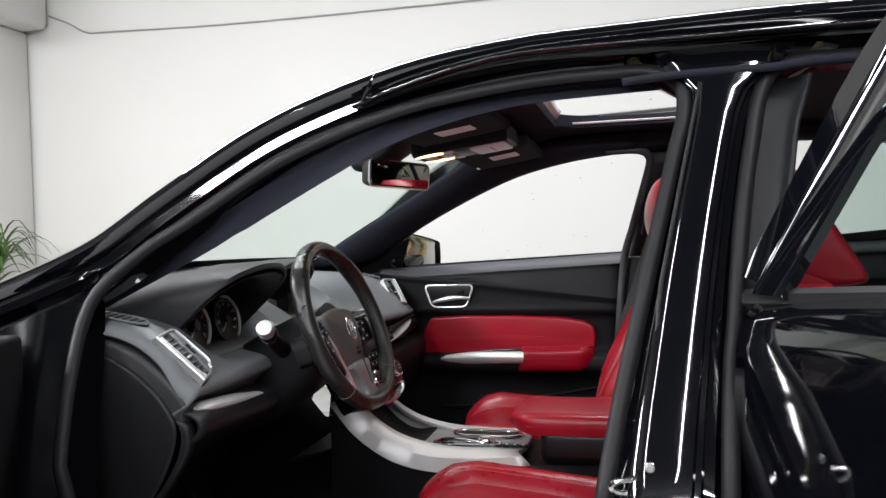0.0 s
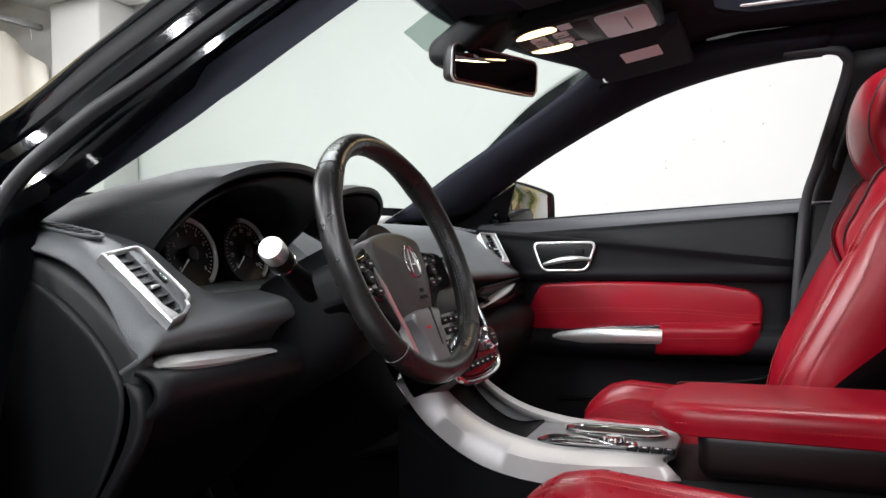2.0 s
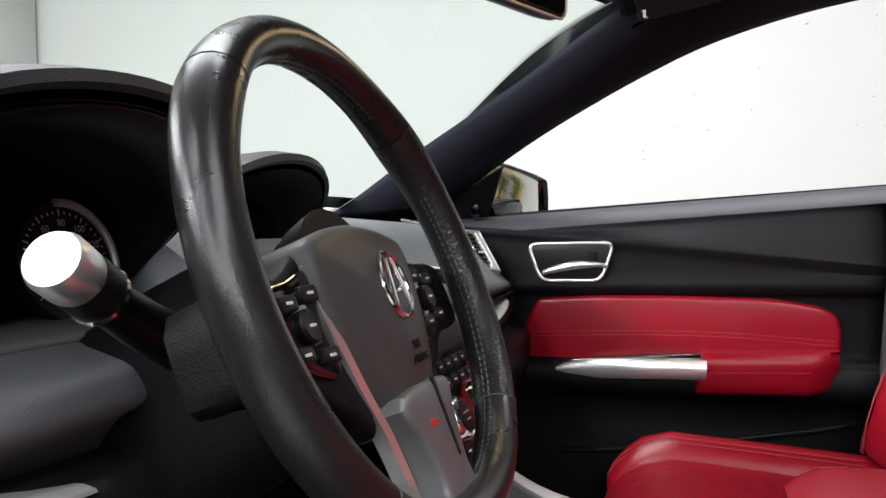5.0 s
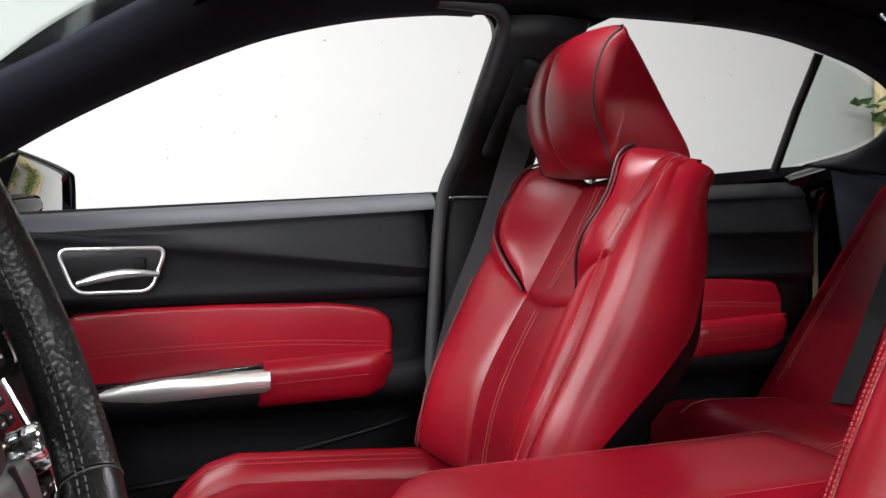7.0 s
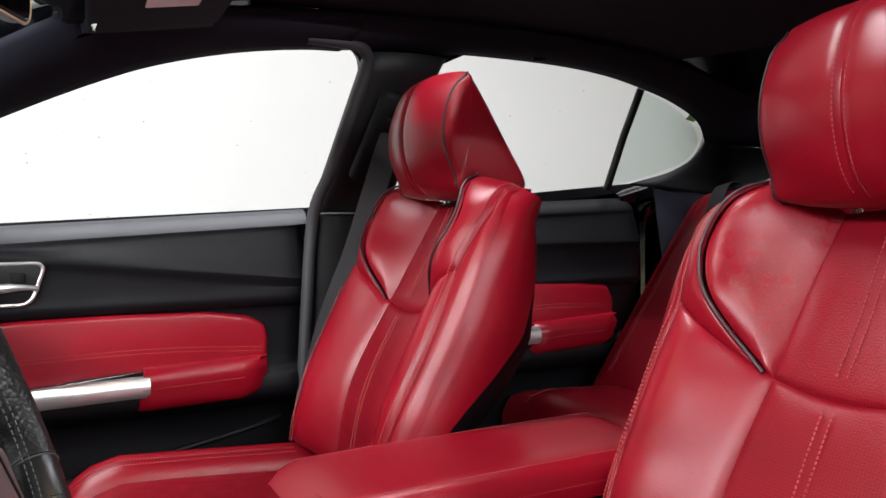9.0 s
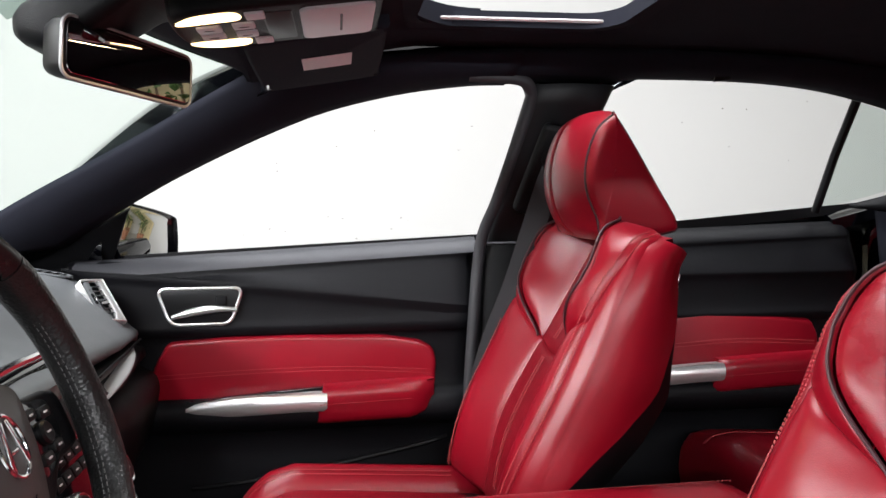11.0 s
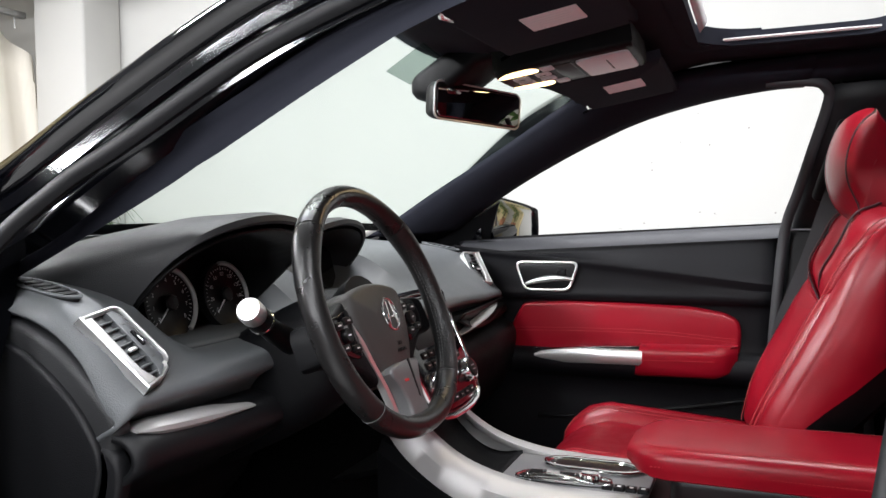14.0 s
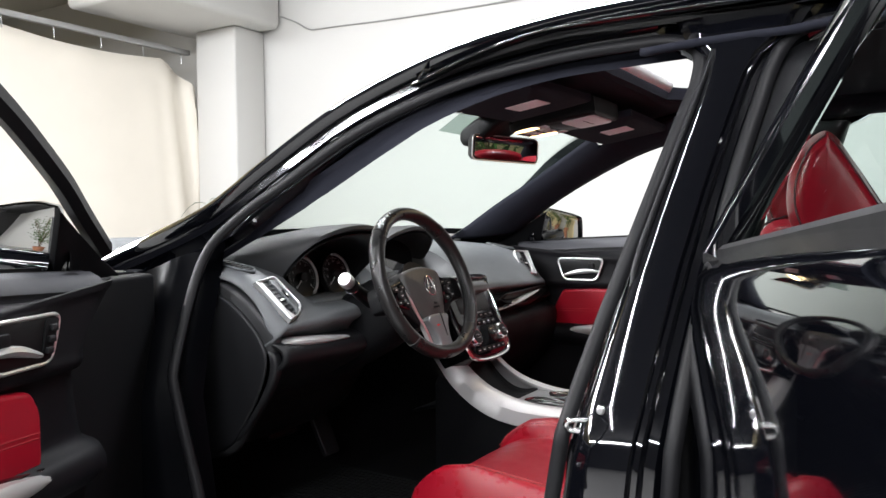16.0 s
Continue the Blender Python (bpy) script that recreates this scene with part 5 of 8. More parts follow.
# outer vents
def vent(c, across, up, w, h, sg):
    """A slanted air vent: thin bright rim, broad satin band on the outer side, dark slats and a graphite plate. sg -1 mirrors it."""
    m = plane_pose(c, across, up)
    arc = []
    for cx, cy, a0 in ((0.30, 0.40, 90), (0.34, -0.22, 0)):
        for k in range(6):
            a = radians(a0 - 90 * k / 5)
            arc.append((cx * w + 0.2 * w * math.cos(a), cy * h + 0.10 * h * math.sin(a) if a0 == 90 else cy * h + 0.14 * h * math.sin(a)))
    o = [(-0.50 * w, 0.50 * h)] + arc + [(0.30 * w, -0.42 * h), (0.02 * w, -0.49 * h), (-0.46 * w, -0.52 * h)]
    o = [(a * sg, b) for a, b in o]
    if sg > 0:
        o = o[::-1]
    up3 = m.to_3x3() @ Vector((0, 0, 1))
    bm = bmesh.new()
    rows = [[m @ Vector((p[0], p[1], z)) for p in inset2(o, d)] for d, z in ((-0.0015, -0.010), (-0.001, 0.002), (0.0006, 0.0036), (0.0022, 0.0036), (0.0034, 0.0015), (0.0036, -0.004))]
    grid(bm, rows, loop_v=True)
    v = part("air_vent", bm, SATIN, dash, "satin silver framed air vent")
    bm = bmesh.new()
    q = [(a * sg, b) for a, b in ((-0.47 * w, 0.47 * h), (-0.25 * w, 0.47 * h), (-0.24 * w, -0.30 * h), (-0.10 * w, -0.485 * h), (-0.43 * w, -0.49 * h))]
    slab(bm, q, m @ pose(0, 0, -0.006), 0.0085, 0.003, 3)
    part("side_band", bm, SILVER, v, "broad satin silver band")
    bm = bmesh.new()
    bm.faces.new([bm.verts.new(m @ Vector((p[0], p[1], -0.009))) for p in inset2(o, 0.001)])
    part("vent_back", bm, BLACK, v)
    bm = bmesh.new()
    q = [(a * sg, b) for a, b in ((0.12 * w, 0.46 * h), (0.30 * w, 0.46 * h), (0.40 * w, 0.36 * h), (0.46 * w, -0.25 * h), (0.36 * w, -0.36 * h), (0.0, -0.46 * h), (0.10 * w, -0.36 * h), (0.14 * w, -0.2 * h))]
    slab(bm, q, m @ pose(0, 0, -0.008), 0.009, 0.0015, 2)
    plate = part("vent_plate", bm, DASH, v, "graphite plate beside the slats")
    bm = bmesh.new()
    box(bm, m @ pose(0.27 * w * sg, 0.04 * h, 0.001), 0.0055, 0.024, 0.006, 0.002)
    part("thumb_wheel", bm, PLASTIC, plate)
    bm = bmesh.new()
    box(bm, m @ pose(0.27 * w * sg, 0.01 * h, 0.0035), 0.003, 0.012, 0.004, 0.001)
    part("thumb_mark", bm, CHROME, plate)
    bm = bmesh.new()
    for dy in (0.26, -0.22):
        slab(bm, rrect(0.006, 0.003, 0.001, 1), m @ pose(0.25 * w * sg, dy * h, 0.001), 0.0006, 0.0001, 1)
    part("symbol", bm, DARK_PRINT, plate)
    for i in range(8):
        bm = bmesh.new()
        box(bm, m @ pose(-0.06 * w * sg, -0.38 * h + 0.105 * h * i, -0.003, 32), 0.36 * w, 0.0022, 0.0075, 0.0008)
        part("slat", bm, DASH if i != 3 else PLASTIC, v)
    bm = bmesh.new()
    box(bm, m @ pose(-0.05 * w * sg, -0.06 * h, 0.0008), 0.013, 0.005, 0.004, 0.0015)
    part("slider", bm, SATIN, v)


vent((-0.7500, 1.2620, 0.8710), (-0.003, 0.052, 0.008), (-0.073, -0.007, 0.072), 0.060, 0.112, 1)
vent((-0.758, 2.490, 0.883), (0.030, 0.052, -0.004), (-0.066, -0.005, 0.068), 0.060, 0.100, -1)
# small demister grilles
for y, sgn in ((1.258, 1), (2.535, -1)):
    m = plane_pose((-0.880, y, 0.931), (1, 0, -0.20), (0, 1, 0.02)) @ pose(0, 0, -0.002)
    bm = bmesh.new()
    o = [(p.x, p.y) for p in cr([(-0.055, -0.008, 0), (-0.02, -0.020, 0), (0.035, -0.018, 0), (0.055, 0.0, 0), (0.03, 0.016, 0), (-0.03, 0.014, 0)], 4, closed=True)]
    slab(bm, o, m, 0.008, 0.002, 2)
    d2 = part("side_demister", bm, BLACK, dash, "black side demister grille")
    for i in range(6):
        bm = bmesh.new()
        box(bm, m @ pose(-0.036 + 0.015 * i, 0, 0.0085, 0, 20, 0), 0.004, 0.026, 0.003, 0.001)
        part("slat", bm, PLASTIC, d2)
    bm = bmesh.new()
    sweep(bm, [m @ Vector((a, b, 0.008)) for a, b in o], ring(0.0024, 6), m.to_3x3() @ Vector((0, 0, 1)), closed=True)
    part("rim", bm, DASH, d2)
# defroster grille along the windscreen
bm = bmesh.new()
for i in range(90):
    y = 1.33 + 1.14 * i / 89
    box(bm, pose(-1.155 - 0.11 * (1 - ((y - MID) / 0.68) ** 2), y, 0.957), 0.05, 0.005, 0.004, 0.001)
part("defroster_grille", bm, PLASTIC, dash, "dark slotted defroster grille")

# centre screen and stack
m = plane_pose((-0.925, 1.885, 0.925), (0, 1, 0), (-0.25, 0, 1))
bm = bmesh.new()
slab(bm, rrect(0.24, 0.12, 0.015), m, 0.012, 0.004)
part("upper_screen", bm, PIANO, dash, "black centre screen under its hood")
cm = plane_pose((-0.648, 1.915, 0.755), (0, 1, 0), (-0.48, 0, 1))
bm = bmesh.new()
o = [(-0.115, 0.115), (0.115, 0.115), (0.125, 0.08), (0.118, -0.05), (0.085, -0.115), (-0.085, -0.115), (-0.118, -0.05), (-0.125, 0.08)]
o = [(p.x, p.y) for p in cr([(a, b, 0) for a, b in o], 4, closed=True)]
slab(bm, o, cm @ pose(0, 0, -0.08), 0.10, 0.012, 3)
stack = part("centre_panel", bm, PIANO, dash, "piano black centre stack")
bm = bmesh.new()
sweep(bm, [cm @ Vector((a, b, 0.016)) for a, b in inset2(o, -0.002)], ring(0.0055, 8), cm.to_3x3() @ Vector((0, 0, 1)), closed=True)
part("stack_trim", bm, CHROME, stack, "chrome centre stack surround")
bm = bmesh.new()
slab(bm, rrect(0.17, 0.085, 0.006), cm @ pose(0, 0.055, 0.0185), 0.003, 0.001)
part("lower_screen", bm, BLACK, stack, "black touch screen")
for sx in (-0.075, 0.075):
    bm = bmesh.new()
    lathe(bm, [(0.024, 0.0), (0.024, 0.016), (0.021, 0.020), (0.018, 0.018), (0.001, 0.018)], cm @ pose(sx, -0.058, 0.019), 28)
    kn = part("climate_knob", bm, CHROME, stack, "chrome climate knob with black face")
    bm = bmesh.new()
    lathe(bm, [(0.0185, 0.0), (0.0175, 0.0025), (0.001, 0.003)], cm @ pose(sx, -0.058, 0.0375), 24)
    part("knob_face", bm, BLACK, kn)
    bm = bmesh.new()
    for dx, dy in ((-0.006, 0.004), (0.0, 0.004), (0.006, 0.004), (-0.003, -0.004), (0.004, -0.004)):
        slab(bm, rrect(0.004, 0.0016, 0.0005, 1), cm @ pose(sx + dx, -0.058 + dy, 0.0405), 0.0005, 0.0001, 1)
    part("mark", bm, MARK, kn)
for r2 in range(3):
    for c2 in range(6):
        bm = bmesh.new()
        slab(bm, rrect(0.024, 0.014, 0.003), cm @ pose(-0.0675 + 0.027 * c2, 0.0 - 0.02 * r2 if r2 < 2 else -0.095, 0.019), 0.004, 0.0015, 2)
        bt = part("button", bm, PLASTIC, stack)
        bm = bmesh.new()
        slab(bm, rrect(0.009, 0.002, 0.0006, 1), cm @ pose(-0.0675 + 0.027 * c2, 0.0 - 0.02 * r2 if r2 < 2 else -0.095, 0.0225), 0.0006, 0.0001, 1)
        part("symbol", bm, MARK, bt)

# ---------------------------------------------------------------- steering column, wheel
WC = Vector((-0.548, 1.527, 0.890))
TILTW = 21.5
wm = plane_pose(WC, (0, 1, 0), (-math.sin(radians(TILTW)), 0, math.cos(radians(TILTW))))    # local z looks at the driver
column = thing("steering_column", "black steering column cowl with stalks", "steering column", at=tuple(WC + Vector((-0.2, 0, -0.08))))
bm = bmesh.new()
secs = []
for z, w, h, dy in ((-0.052, 0.050, 0.055, -0.008), (-0.07, 0.062, 0.068, -0.012), (-0.10, 0.070, 0.078, -0.02), (-0.16, 0.072, 0.085, -0.03), (-0.24, 0.066, 0.085, -0.04), (-0.32, 0.06, 0.08, -0.05)):
    secs.append([wm @ Vector((a, b + dy, z)) for a, b in rrect(w * 2, h * 2, min(w, h) * 0.75, 5)])
loft(bm, secs)
part("cowl", bm, PLASTIC, column, "black column cowl")
bm = bmesh.new()
st = [wm @ Vector(p) for p in ((-0.06, 0.0, -0.12), (-0.11, 0.020, -0.108), (-0.145, 0.032, -0.094))]
tube(bm, st, [0.018, 0.015, 0.013], 12)
ob = part("stalk", bm, BLACK, column, "black stalk")
tip0, tip1 = wm @ Vector((-0.145, 0.032, -0.094)), wm @ Vector((-0.192, 0.050, -0.074))
dirv = (tip1 - tip0).normalized()
tm = plane_pose(tip0, dirv.cross(Vector((0, 0, 1))), Vector((0, 0, 1)))
mm = tm
mm = Matrix.Translation(tip0) @ dirv.to_track_quat("Z", "Y").to_matrix().to_4x4()
bm = bmesh.new()
lathe(bm, [(0.014, 0.0), (0.0165, 0.004), (0.0165, 0.03), (0.015, 0.032)], mm, 20)
part("stalk_ring", bm, BLACK, ob)
bm = bmesh.new()
lathe(bm, [(0.0165, 0.0), (0.0175, 0.002), (0.0165, 0.004)], mm @ pose(0, 0, 0.006), 24)
part("chrome_band", bm, CHROME, ob)
bm = bmesh.new()
lathe(bm, [(0.0155, 0.030), (0.0165, 0.034), (0.0165, 0.050), (0.0145, 0.0545), (0.001, 0.055)], mm, 24)
part("stalk_tip", bm, SATIN, ob, "satin silver stalk tip")
bm = bmesh.new()
tube(bm, [wm @ Vector(p) for p in ((0.06, 0.0, -0.11), (0.10, 0.020, -0.10), (0.135, 0.034, -0.092))], [0.012, 0.009, 0.008], 10)
ob = part("stalk", bm, BLACK, column, "black wiper stalk")
bm = bmesh.new()
tube(bm, [wm @ Vector(p) for p in ((0.130, 0.032, -0.093), (0.160, 0.043, -0.086))], [0.0095, 0.008], 10)
part("stalk_tip", bm, BLACK, ob)

sw = thing("steering_wheel", "worn black leather steering wheel with silver spokes", "steering wheel", at=tuple(WC))
R = 0.1715


def rim_pt(a):
    flat = 0.006 * max(0, -math.sin(a)) ** 6
    return Vector((R * math.cos(a), R * math.sin(a) + flat, 0.0))


def rim_part(a0, a1, mat, label, grow=1.0, n=40):
    bm = bmesh.new()
    rows = []
    for i in range(n + 1):
        a = radians(a0 + (a1 - a0) * i / n)
        c = rim_pt(a)
        rad = Vector((math.cos(a), math.sin(a), 0))
        thumb = 0.0025 * (math.exp(-((math.degrees(a) % 360 - 40) / 14) ** 2) + math.exp(-((math.degrees(a) % 360 - 140) / 14) ** 2))
        row = []
        for j in range(20):
            b = 2 * math.pi * j / 20
            row.append(wm @ (c + rad * ((0.0150 + thumb) * grow * math.cos(b)) + Vector((0, 0, (0.0172 + thumb) * grow * math.sin(b)))))
        rows.append(row)
    loft(bm, rows)
    return part("rim_section", bm, mat, sw, label)


rim_part(45, 135, WHEEL_SKIN, "smooth worn leather upper rim")
rim_part(135.6, 224.4, WHEEL_SKIN, "smooth worn leather rim side")
rim_part(-44.4, 44.4, WHEEL_PERF, "perforated leather rim side")
rim_part(225, 315, WHEEL_SKIN, "smooth worn leather lower rim")
for a in (45.2, 135.2, 225, 314.8):
    bm = bmesh.new()
    c, rad = rim_pt(radians(a)), Vector((math.cos(radians(a)), math.sin(radians(a)), 0))
    tube(bm, [wm @ (c + rad * (0.0152 * math.cos(b)) + Vector((0, 0, 0.0174 * math.sin(b)))) for b in [2 * math.pi * j / 24 for j in range(24)]], 0.0007, 5, closed=True)
    part("rim_seam", bm, DARK_PRINT, sw)
# inner stitching of the rim
bm = bmesh.new()
for s in (-1, 1):
    line = []
    for i in range(121):
        a = 2 * math.pi * i / 120
        c, rad = rim_pt(a), Vector((math.cos(a), math.sin(a), 0))
        line.append(wm @ (c - rad * 0.0150 + Vector((0, 0, 0.0022 * s))))
    stitches(bm, line, 0.006, 0.0006)
part("rim_stitching", bm, DARK_PRINT, sw, "dark thread along the inner rim")

# hub pad
hm = wm @ pose(0, -0.027, -0.025)
o = [(-0.074, 0.050), (-0.048, 0.064), (0.0, 0.070), (0.048, 0.064), (0.074, 0.050), (0.069, 0.0), (0.050, -0.040), (0.028, -0.066), (0.0, -0.074), (-0.028, -0.066), (-0.050, -0.040), (-0.069, 0.0)]
o = [(p.x, p.y) for p in cr([(a, b, 0) for a, b in o], 4, closed=True)]
bm = bmesh.new()
slab(bm, o, hm @ pose(0, 0, -0.03), 0.050, 0.012, 4, dome=0.012)
pad = part("hub_pad", bm, HUB, sw, "charcoal grained airbag pad")
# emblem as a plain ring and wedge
em = hm @ pose(0, 0.018, 0.0315)
bm = bmesh.new()
tube(bm, [em @ Vector((0.019 * math.cos(b), 0.023 * math.sin(b), 0.0)) for b in [2 * math.pi * j / 32 for j in range(32)]], 0.0018, 8, closed=True)
part("emblem_ring", bm, CHROME, pad, "chrome emblem ring")
for s in (-1, 1):
    bm = bmesh.new()
    slab(bm, [(0.0025 * s, 0.019), (0.006 * s, 0.019), (0.015 * s, -0.013), (0.010 * s, -0.017)][::s], em @ pose(0, 0, -0.002), 0.004, 0.0008, 2)
    part("emblem_bar", bm, CHROME, pad)
bm = bmesh.new()
slab(bm, rrect(0.013, 0.003, 0.0008, 1), em @ pose(0, -0.004, -0.002), 0.0032, 0.0006, 2)
part("emblem_bar", bm, CHROME, pad)
for txt, dy, sz in (("SRS", -0.024, 0.0085), ("AIRBAG", -0.0335, 0.0075)):
    cu = bpy.data.curves.new("lettering", "FONT")
    cu.body, cu.size, cu.align_x, cu.align_y, cu.extrude = txt, sz, "CENTER", "CENTER", 0.0004
    t = new("lettering", cu)
    t.matrix_world = hm @ pose(0, dy, 0.0302, 8, 0, 0)
    dg = bpy.context.evaluated_depsgraph_get()
    me = bpy.data.meshes.new_from_object(t.evaluated_get(dg))
    me.transform(t.matrix_world)
    bpy.data.objects.remove(t)
    me.materials.clear()
    me.materials.append(BLACK)
    o2 = new("lettering", me)
    o2.parent = pad
    o2.matrix_parent_inverse = pad.matrix_world.inverted()
# side spokes with buttons
for s in (-1, 1):
    bm = bmesh.new()
    o = [(0.056, 0.050), (0.10, 0.040), (0.158, 0.034), (0.166, 0.0), (0.160, -0.020), (0.115, -0.024), (0.075, -0.050), (0.048, -0.062)]
    o = [(p.x * s, p.y) for p in cr([(a, b, 0) for a, b in o], 3, closed=True)]
    slab(bm, o, hm @ pose(0, 0, -0.026), 0.034, 0.006, 3)
    spoke = part("spoke", bm, PLASTIC, sw, "charcoal control spoke")
    bm = bmesh.new()
    o = [(0.070, 0.040), (0.10, 0.036), (0.128, 0.030), (0.132, 0.0), (0.112, -0.016), (0.076, -0.026), (0.068, 0.0)]
    o = [(p.x * s, p.y) for p in cr([(a, b, 0) for a, b in o], 3, closed=True)]
    slab(bm, o, hm @ pose(0, 0, 0.005), 0.006, 0.003, 2)
    part("control_pad", bm, PIANO, spoke, "dark control pad")
    for i, (bx, by, w, h) in enumerate(((0.084, 0.026, 0.020, 0.010), (0.110, 0.022, 0.020, 0.010), (0.084, -0.012, 0.020, 0.010), (0.110, -0.008, 0.018, 0.010), (0.097, 0.007, 0.016, 0.018))):
        bm = bmesh.new()
        if i == 4:
            lathe(bm, [(0.0105, 0.0), (0.0105, 0.004), (0.0085, 0.006), (0.001, 0.0055)], hm @ pose(bx * s, by, 0.0105), 20)
        else:
            slab(bm, rrect(w, h, 0.003), hm @ pose(bx * s, by, 0.0105), 0.004, 0.0015, 2)
        bt = part("button", bm, BLACK, spoke)
        bm = bmesh.new()
        slab(bm, rrect(0.007, 0.0018, 0.0005, 1), hm @ pose(bx * s, by, 0.0145 if i < 4 else 0.0162), 0.0006, 0.0001, 1)
        part("symbol", bm, MARK, bt)
    # silver edge between pad and spoke
    bm = bmesh.new()
    line = cr([(0.070 * s, 0.044, 0.008), (0.066 * s, 0.0, 0.010), (0.053 * s, -0.040, 0.008), (0.038 * s, -0.070, 0.005), (0.027 * s, -0.105, 0.002), (0.018 * s, -0.138, -0.001)], 5)
    sweep(bm, [hm @ p for p in line], [(-0.0045, -0.008), (-0.0045, 0.002), (0, 0.0045), (0.0045, 0.002), (0.0045, -0.008)], wm.to_3x3() @ Vector((0, 0, 1)))
    part("spoke_edge", bm, SATIN, sw, "satin chrome spoke edge")
# lower spoke
bm = bmesh.new()
o = [(-0.040, -0.078), (0.040, -0.078), (0.031, -0.108), (0.024, -0.135), (0.022, -0.160), (-0.022, -0.160), (-0.024, -0.135), (-0.031, -0.108)]
o = [(p.x, p.y) for p in cr([(a, b, 0) for a, b in o], 3, closed=True)]
slab(bm, o, wm @ pose(0, 0, -0.020), 0.022, 0.006, 3)
ls = part("lower_spoke", bm, material("grey_satin_spoke", (0.20, 0.20, 0.205), 0.40, 0.5, vary=0.06), sw, "grey satin lower spoke")
bm = bmesh.new()
slab(bm, [(0.009, -0.075), (0.014, -0.075), (0.011, -0.130), (0.008, -0.130)], wm @ pose(0, 0, 0.001), 0.002, 0.0005, 1)
part("slot", bm, BLACK, ls)
bm = bmesh.new()
slab(bm, rrect(0.012, 0.004, 0.001, 1), wm @ pose(-0.012, -0.102, 0.0015), 0.0012, 0.0003, 1)
part("badge", bm, REDMARK, ls, "small red badge")
bm = bmesh.new()
lathe(bm, [(0.045, -0.06), (0.055, -0.045), (0.06, -0.025), (0.001, -0.02)], wm, 24)
part("hub_boss", bm, BLACK, sw)

# ---------------------------------------------------------------- centre console
con = thing("centre_console", "satin silver centre console with cup holders", "console", at=(-0.4, MID, 0.3))
CM = MID + 0.030       # the console's own middle line
CT = 0.553
bm = bmesh.new()
secs = []
for x, w, zt in ((-0.72, 0.10, 0.60), (-0.60, 0.115, 0.545), (-0.50, 0.125, 0.525), (-0.40, 0.128, 0.525), (-0.20, 0.128, 0.525), (0.10, 0.125, 0.54), (0.30, 0.12, 0.55), (0.36, 0.11, 0.53)):
    secs.append([Vector((x, CM + a, z)) for a, z in ((-w, 0.28), (-w, zt - 0.02), (-w + 0.02, zt), (w - 0.02, zt), (w, zt - 0.02), (w, 0.28))])
loft(bm, secs)
part("base", bm, PLASTIC, con, "black console base")
# silver side wings sweeping up to the dash
for s in (-1, 1):
    bm = bmesh.new()
    top = cr([(-0.245, 0.105, CT), (-0.36, 0.108, CT), (-0.46, 0.108, CT + 0.006), (-0.55, 0.105, CT + 0.030), (-0.62, 0.100, CT + 0.075), (-0.665, 0.096, CT + 0.13)], 6)
    bot = cr([(-0.215, 0.126, CT - 0.024), (-0.36, 0.132, CT - 0.045), (-0.46, 0.134, CT - 0.048), (-0.56, 0.132, CT - 0.025), (-0.65, 0.125, CT + 0.03), (-0.715, 0.115, CT + 0.10)], 6)
    rows = []
    for t2, b2 in zip(top, bot):
        inn = Vector((t2.x + 0.004, t2.y - 0.030 + 0.012 * (t2.z - CT) / 0.1, t2.z - 0.002))
        mid = t2.lerp(b2, 0.45) + Vector((0, 0.010, 0.006))
        rows.append([Vector((p.x, CM + s * p.y, p.z)) for p in (inn + Vector((0, 0, -0.012)), inn, t2.lerp(inn, 0.4) + Vector((0, 0, 0.003)), t2 + Vector((0, 0.003, 0)), mid, b2, b2 + Vector((0, -0.012, -0.006)))])
    grid(bm, rows)
    ob = part("side_wing", bm, SILVER, con, "satin silver console wing")
    sd = ob.modifiers.new("thickness", "SOLIDIFY")
    sd.thickness = 0.004
# top plate
bm = bmesh.new()
slab(bm, [(-0.50, -0.082), (-0.245, -0.086), (-0.232, -0.05), (-0.232, 0.05), (-0.245, 0.086), (-0.50, 0.082)], pose(0, CM, CT - 0.012), 0.010, 0.003, 2)
part("top_plate", bm, material("graphite_satin_plate", (0.30, 0.30, 0.305), 0.38, 0.5), con, "graphite satin top plate")
bm = bmesh.new()
rows = []
for i in range(11):
    k = i / 10
    rows.append([Vector((-0.49 - 0.17 * k, CM + a * (1 - 0.1 * k), CT - 0.006 + 0.085 * k * k - 0.02 * math.sin(math.pi * k) + (0.006 if abs(a) > 0.07 else 0))) for a in (-0.085, -0.07, -0.035, 0, 0.035, 0.07, 0.085)])
grid(bm, rows)
ob = part("tray", bm, PLASTIC, con, "black storage tray")
sd = ob.modifiers.new("thickness", "SOLIDIFY")
sd.thickness = 0.006
# cup holders: chrome figure-eight ring round two wells
ringpts = []
for i in range(48):
    a = 2 * math.pi * i / 48
    x = -0.345 + 0.086 * math.cos(a)
    wv = 0.036 + 0.006 * math.cos(2 * a)
    ringpts.append(Vector((x, CM + 0.038 + wv * math.sin(a) * (0.92 if abs(math.cos(a)) < 0.3 else 1.0), CT + 0.003)))
bm = bmesh.new()
sweep(bm, ringpts, ring(0.006, 8, 1.2, 0.7), Vector((0, 0, 1)), closed=True)
cup = part("cup_holder_ring", bm, CHROME, con, "chrome ring round two cup holders")
# flat black face in place of the wells' shaded depth
bm = bmesh.new()
vs = grid(bm, [[p + Vector((0, 0, -0.002)) for p in ringpts], [p + Vector((0, 0, 0.0002)) for p in ringpts]], loop_v=True)
bm.faces.new(vs[-1])
part("cup_well_shade", bm, BLACK, cup)
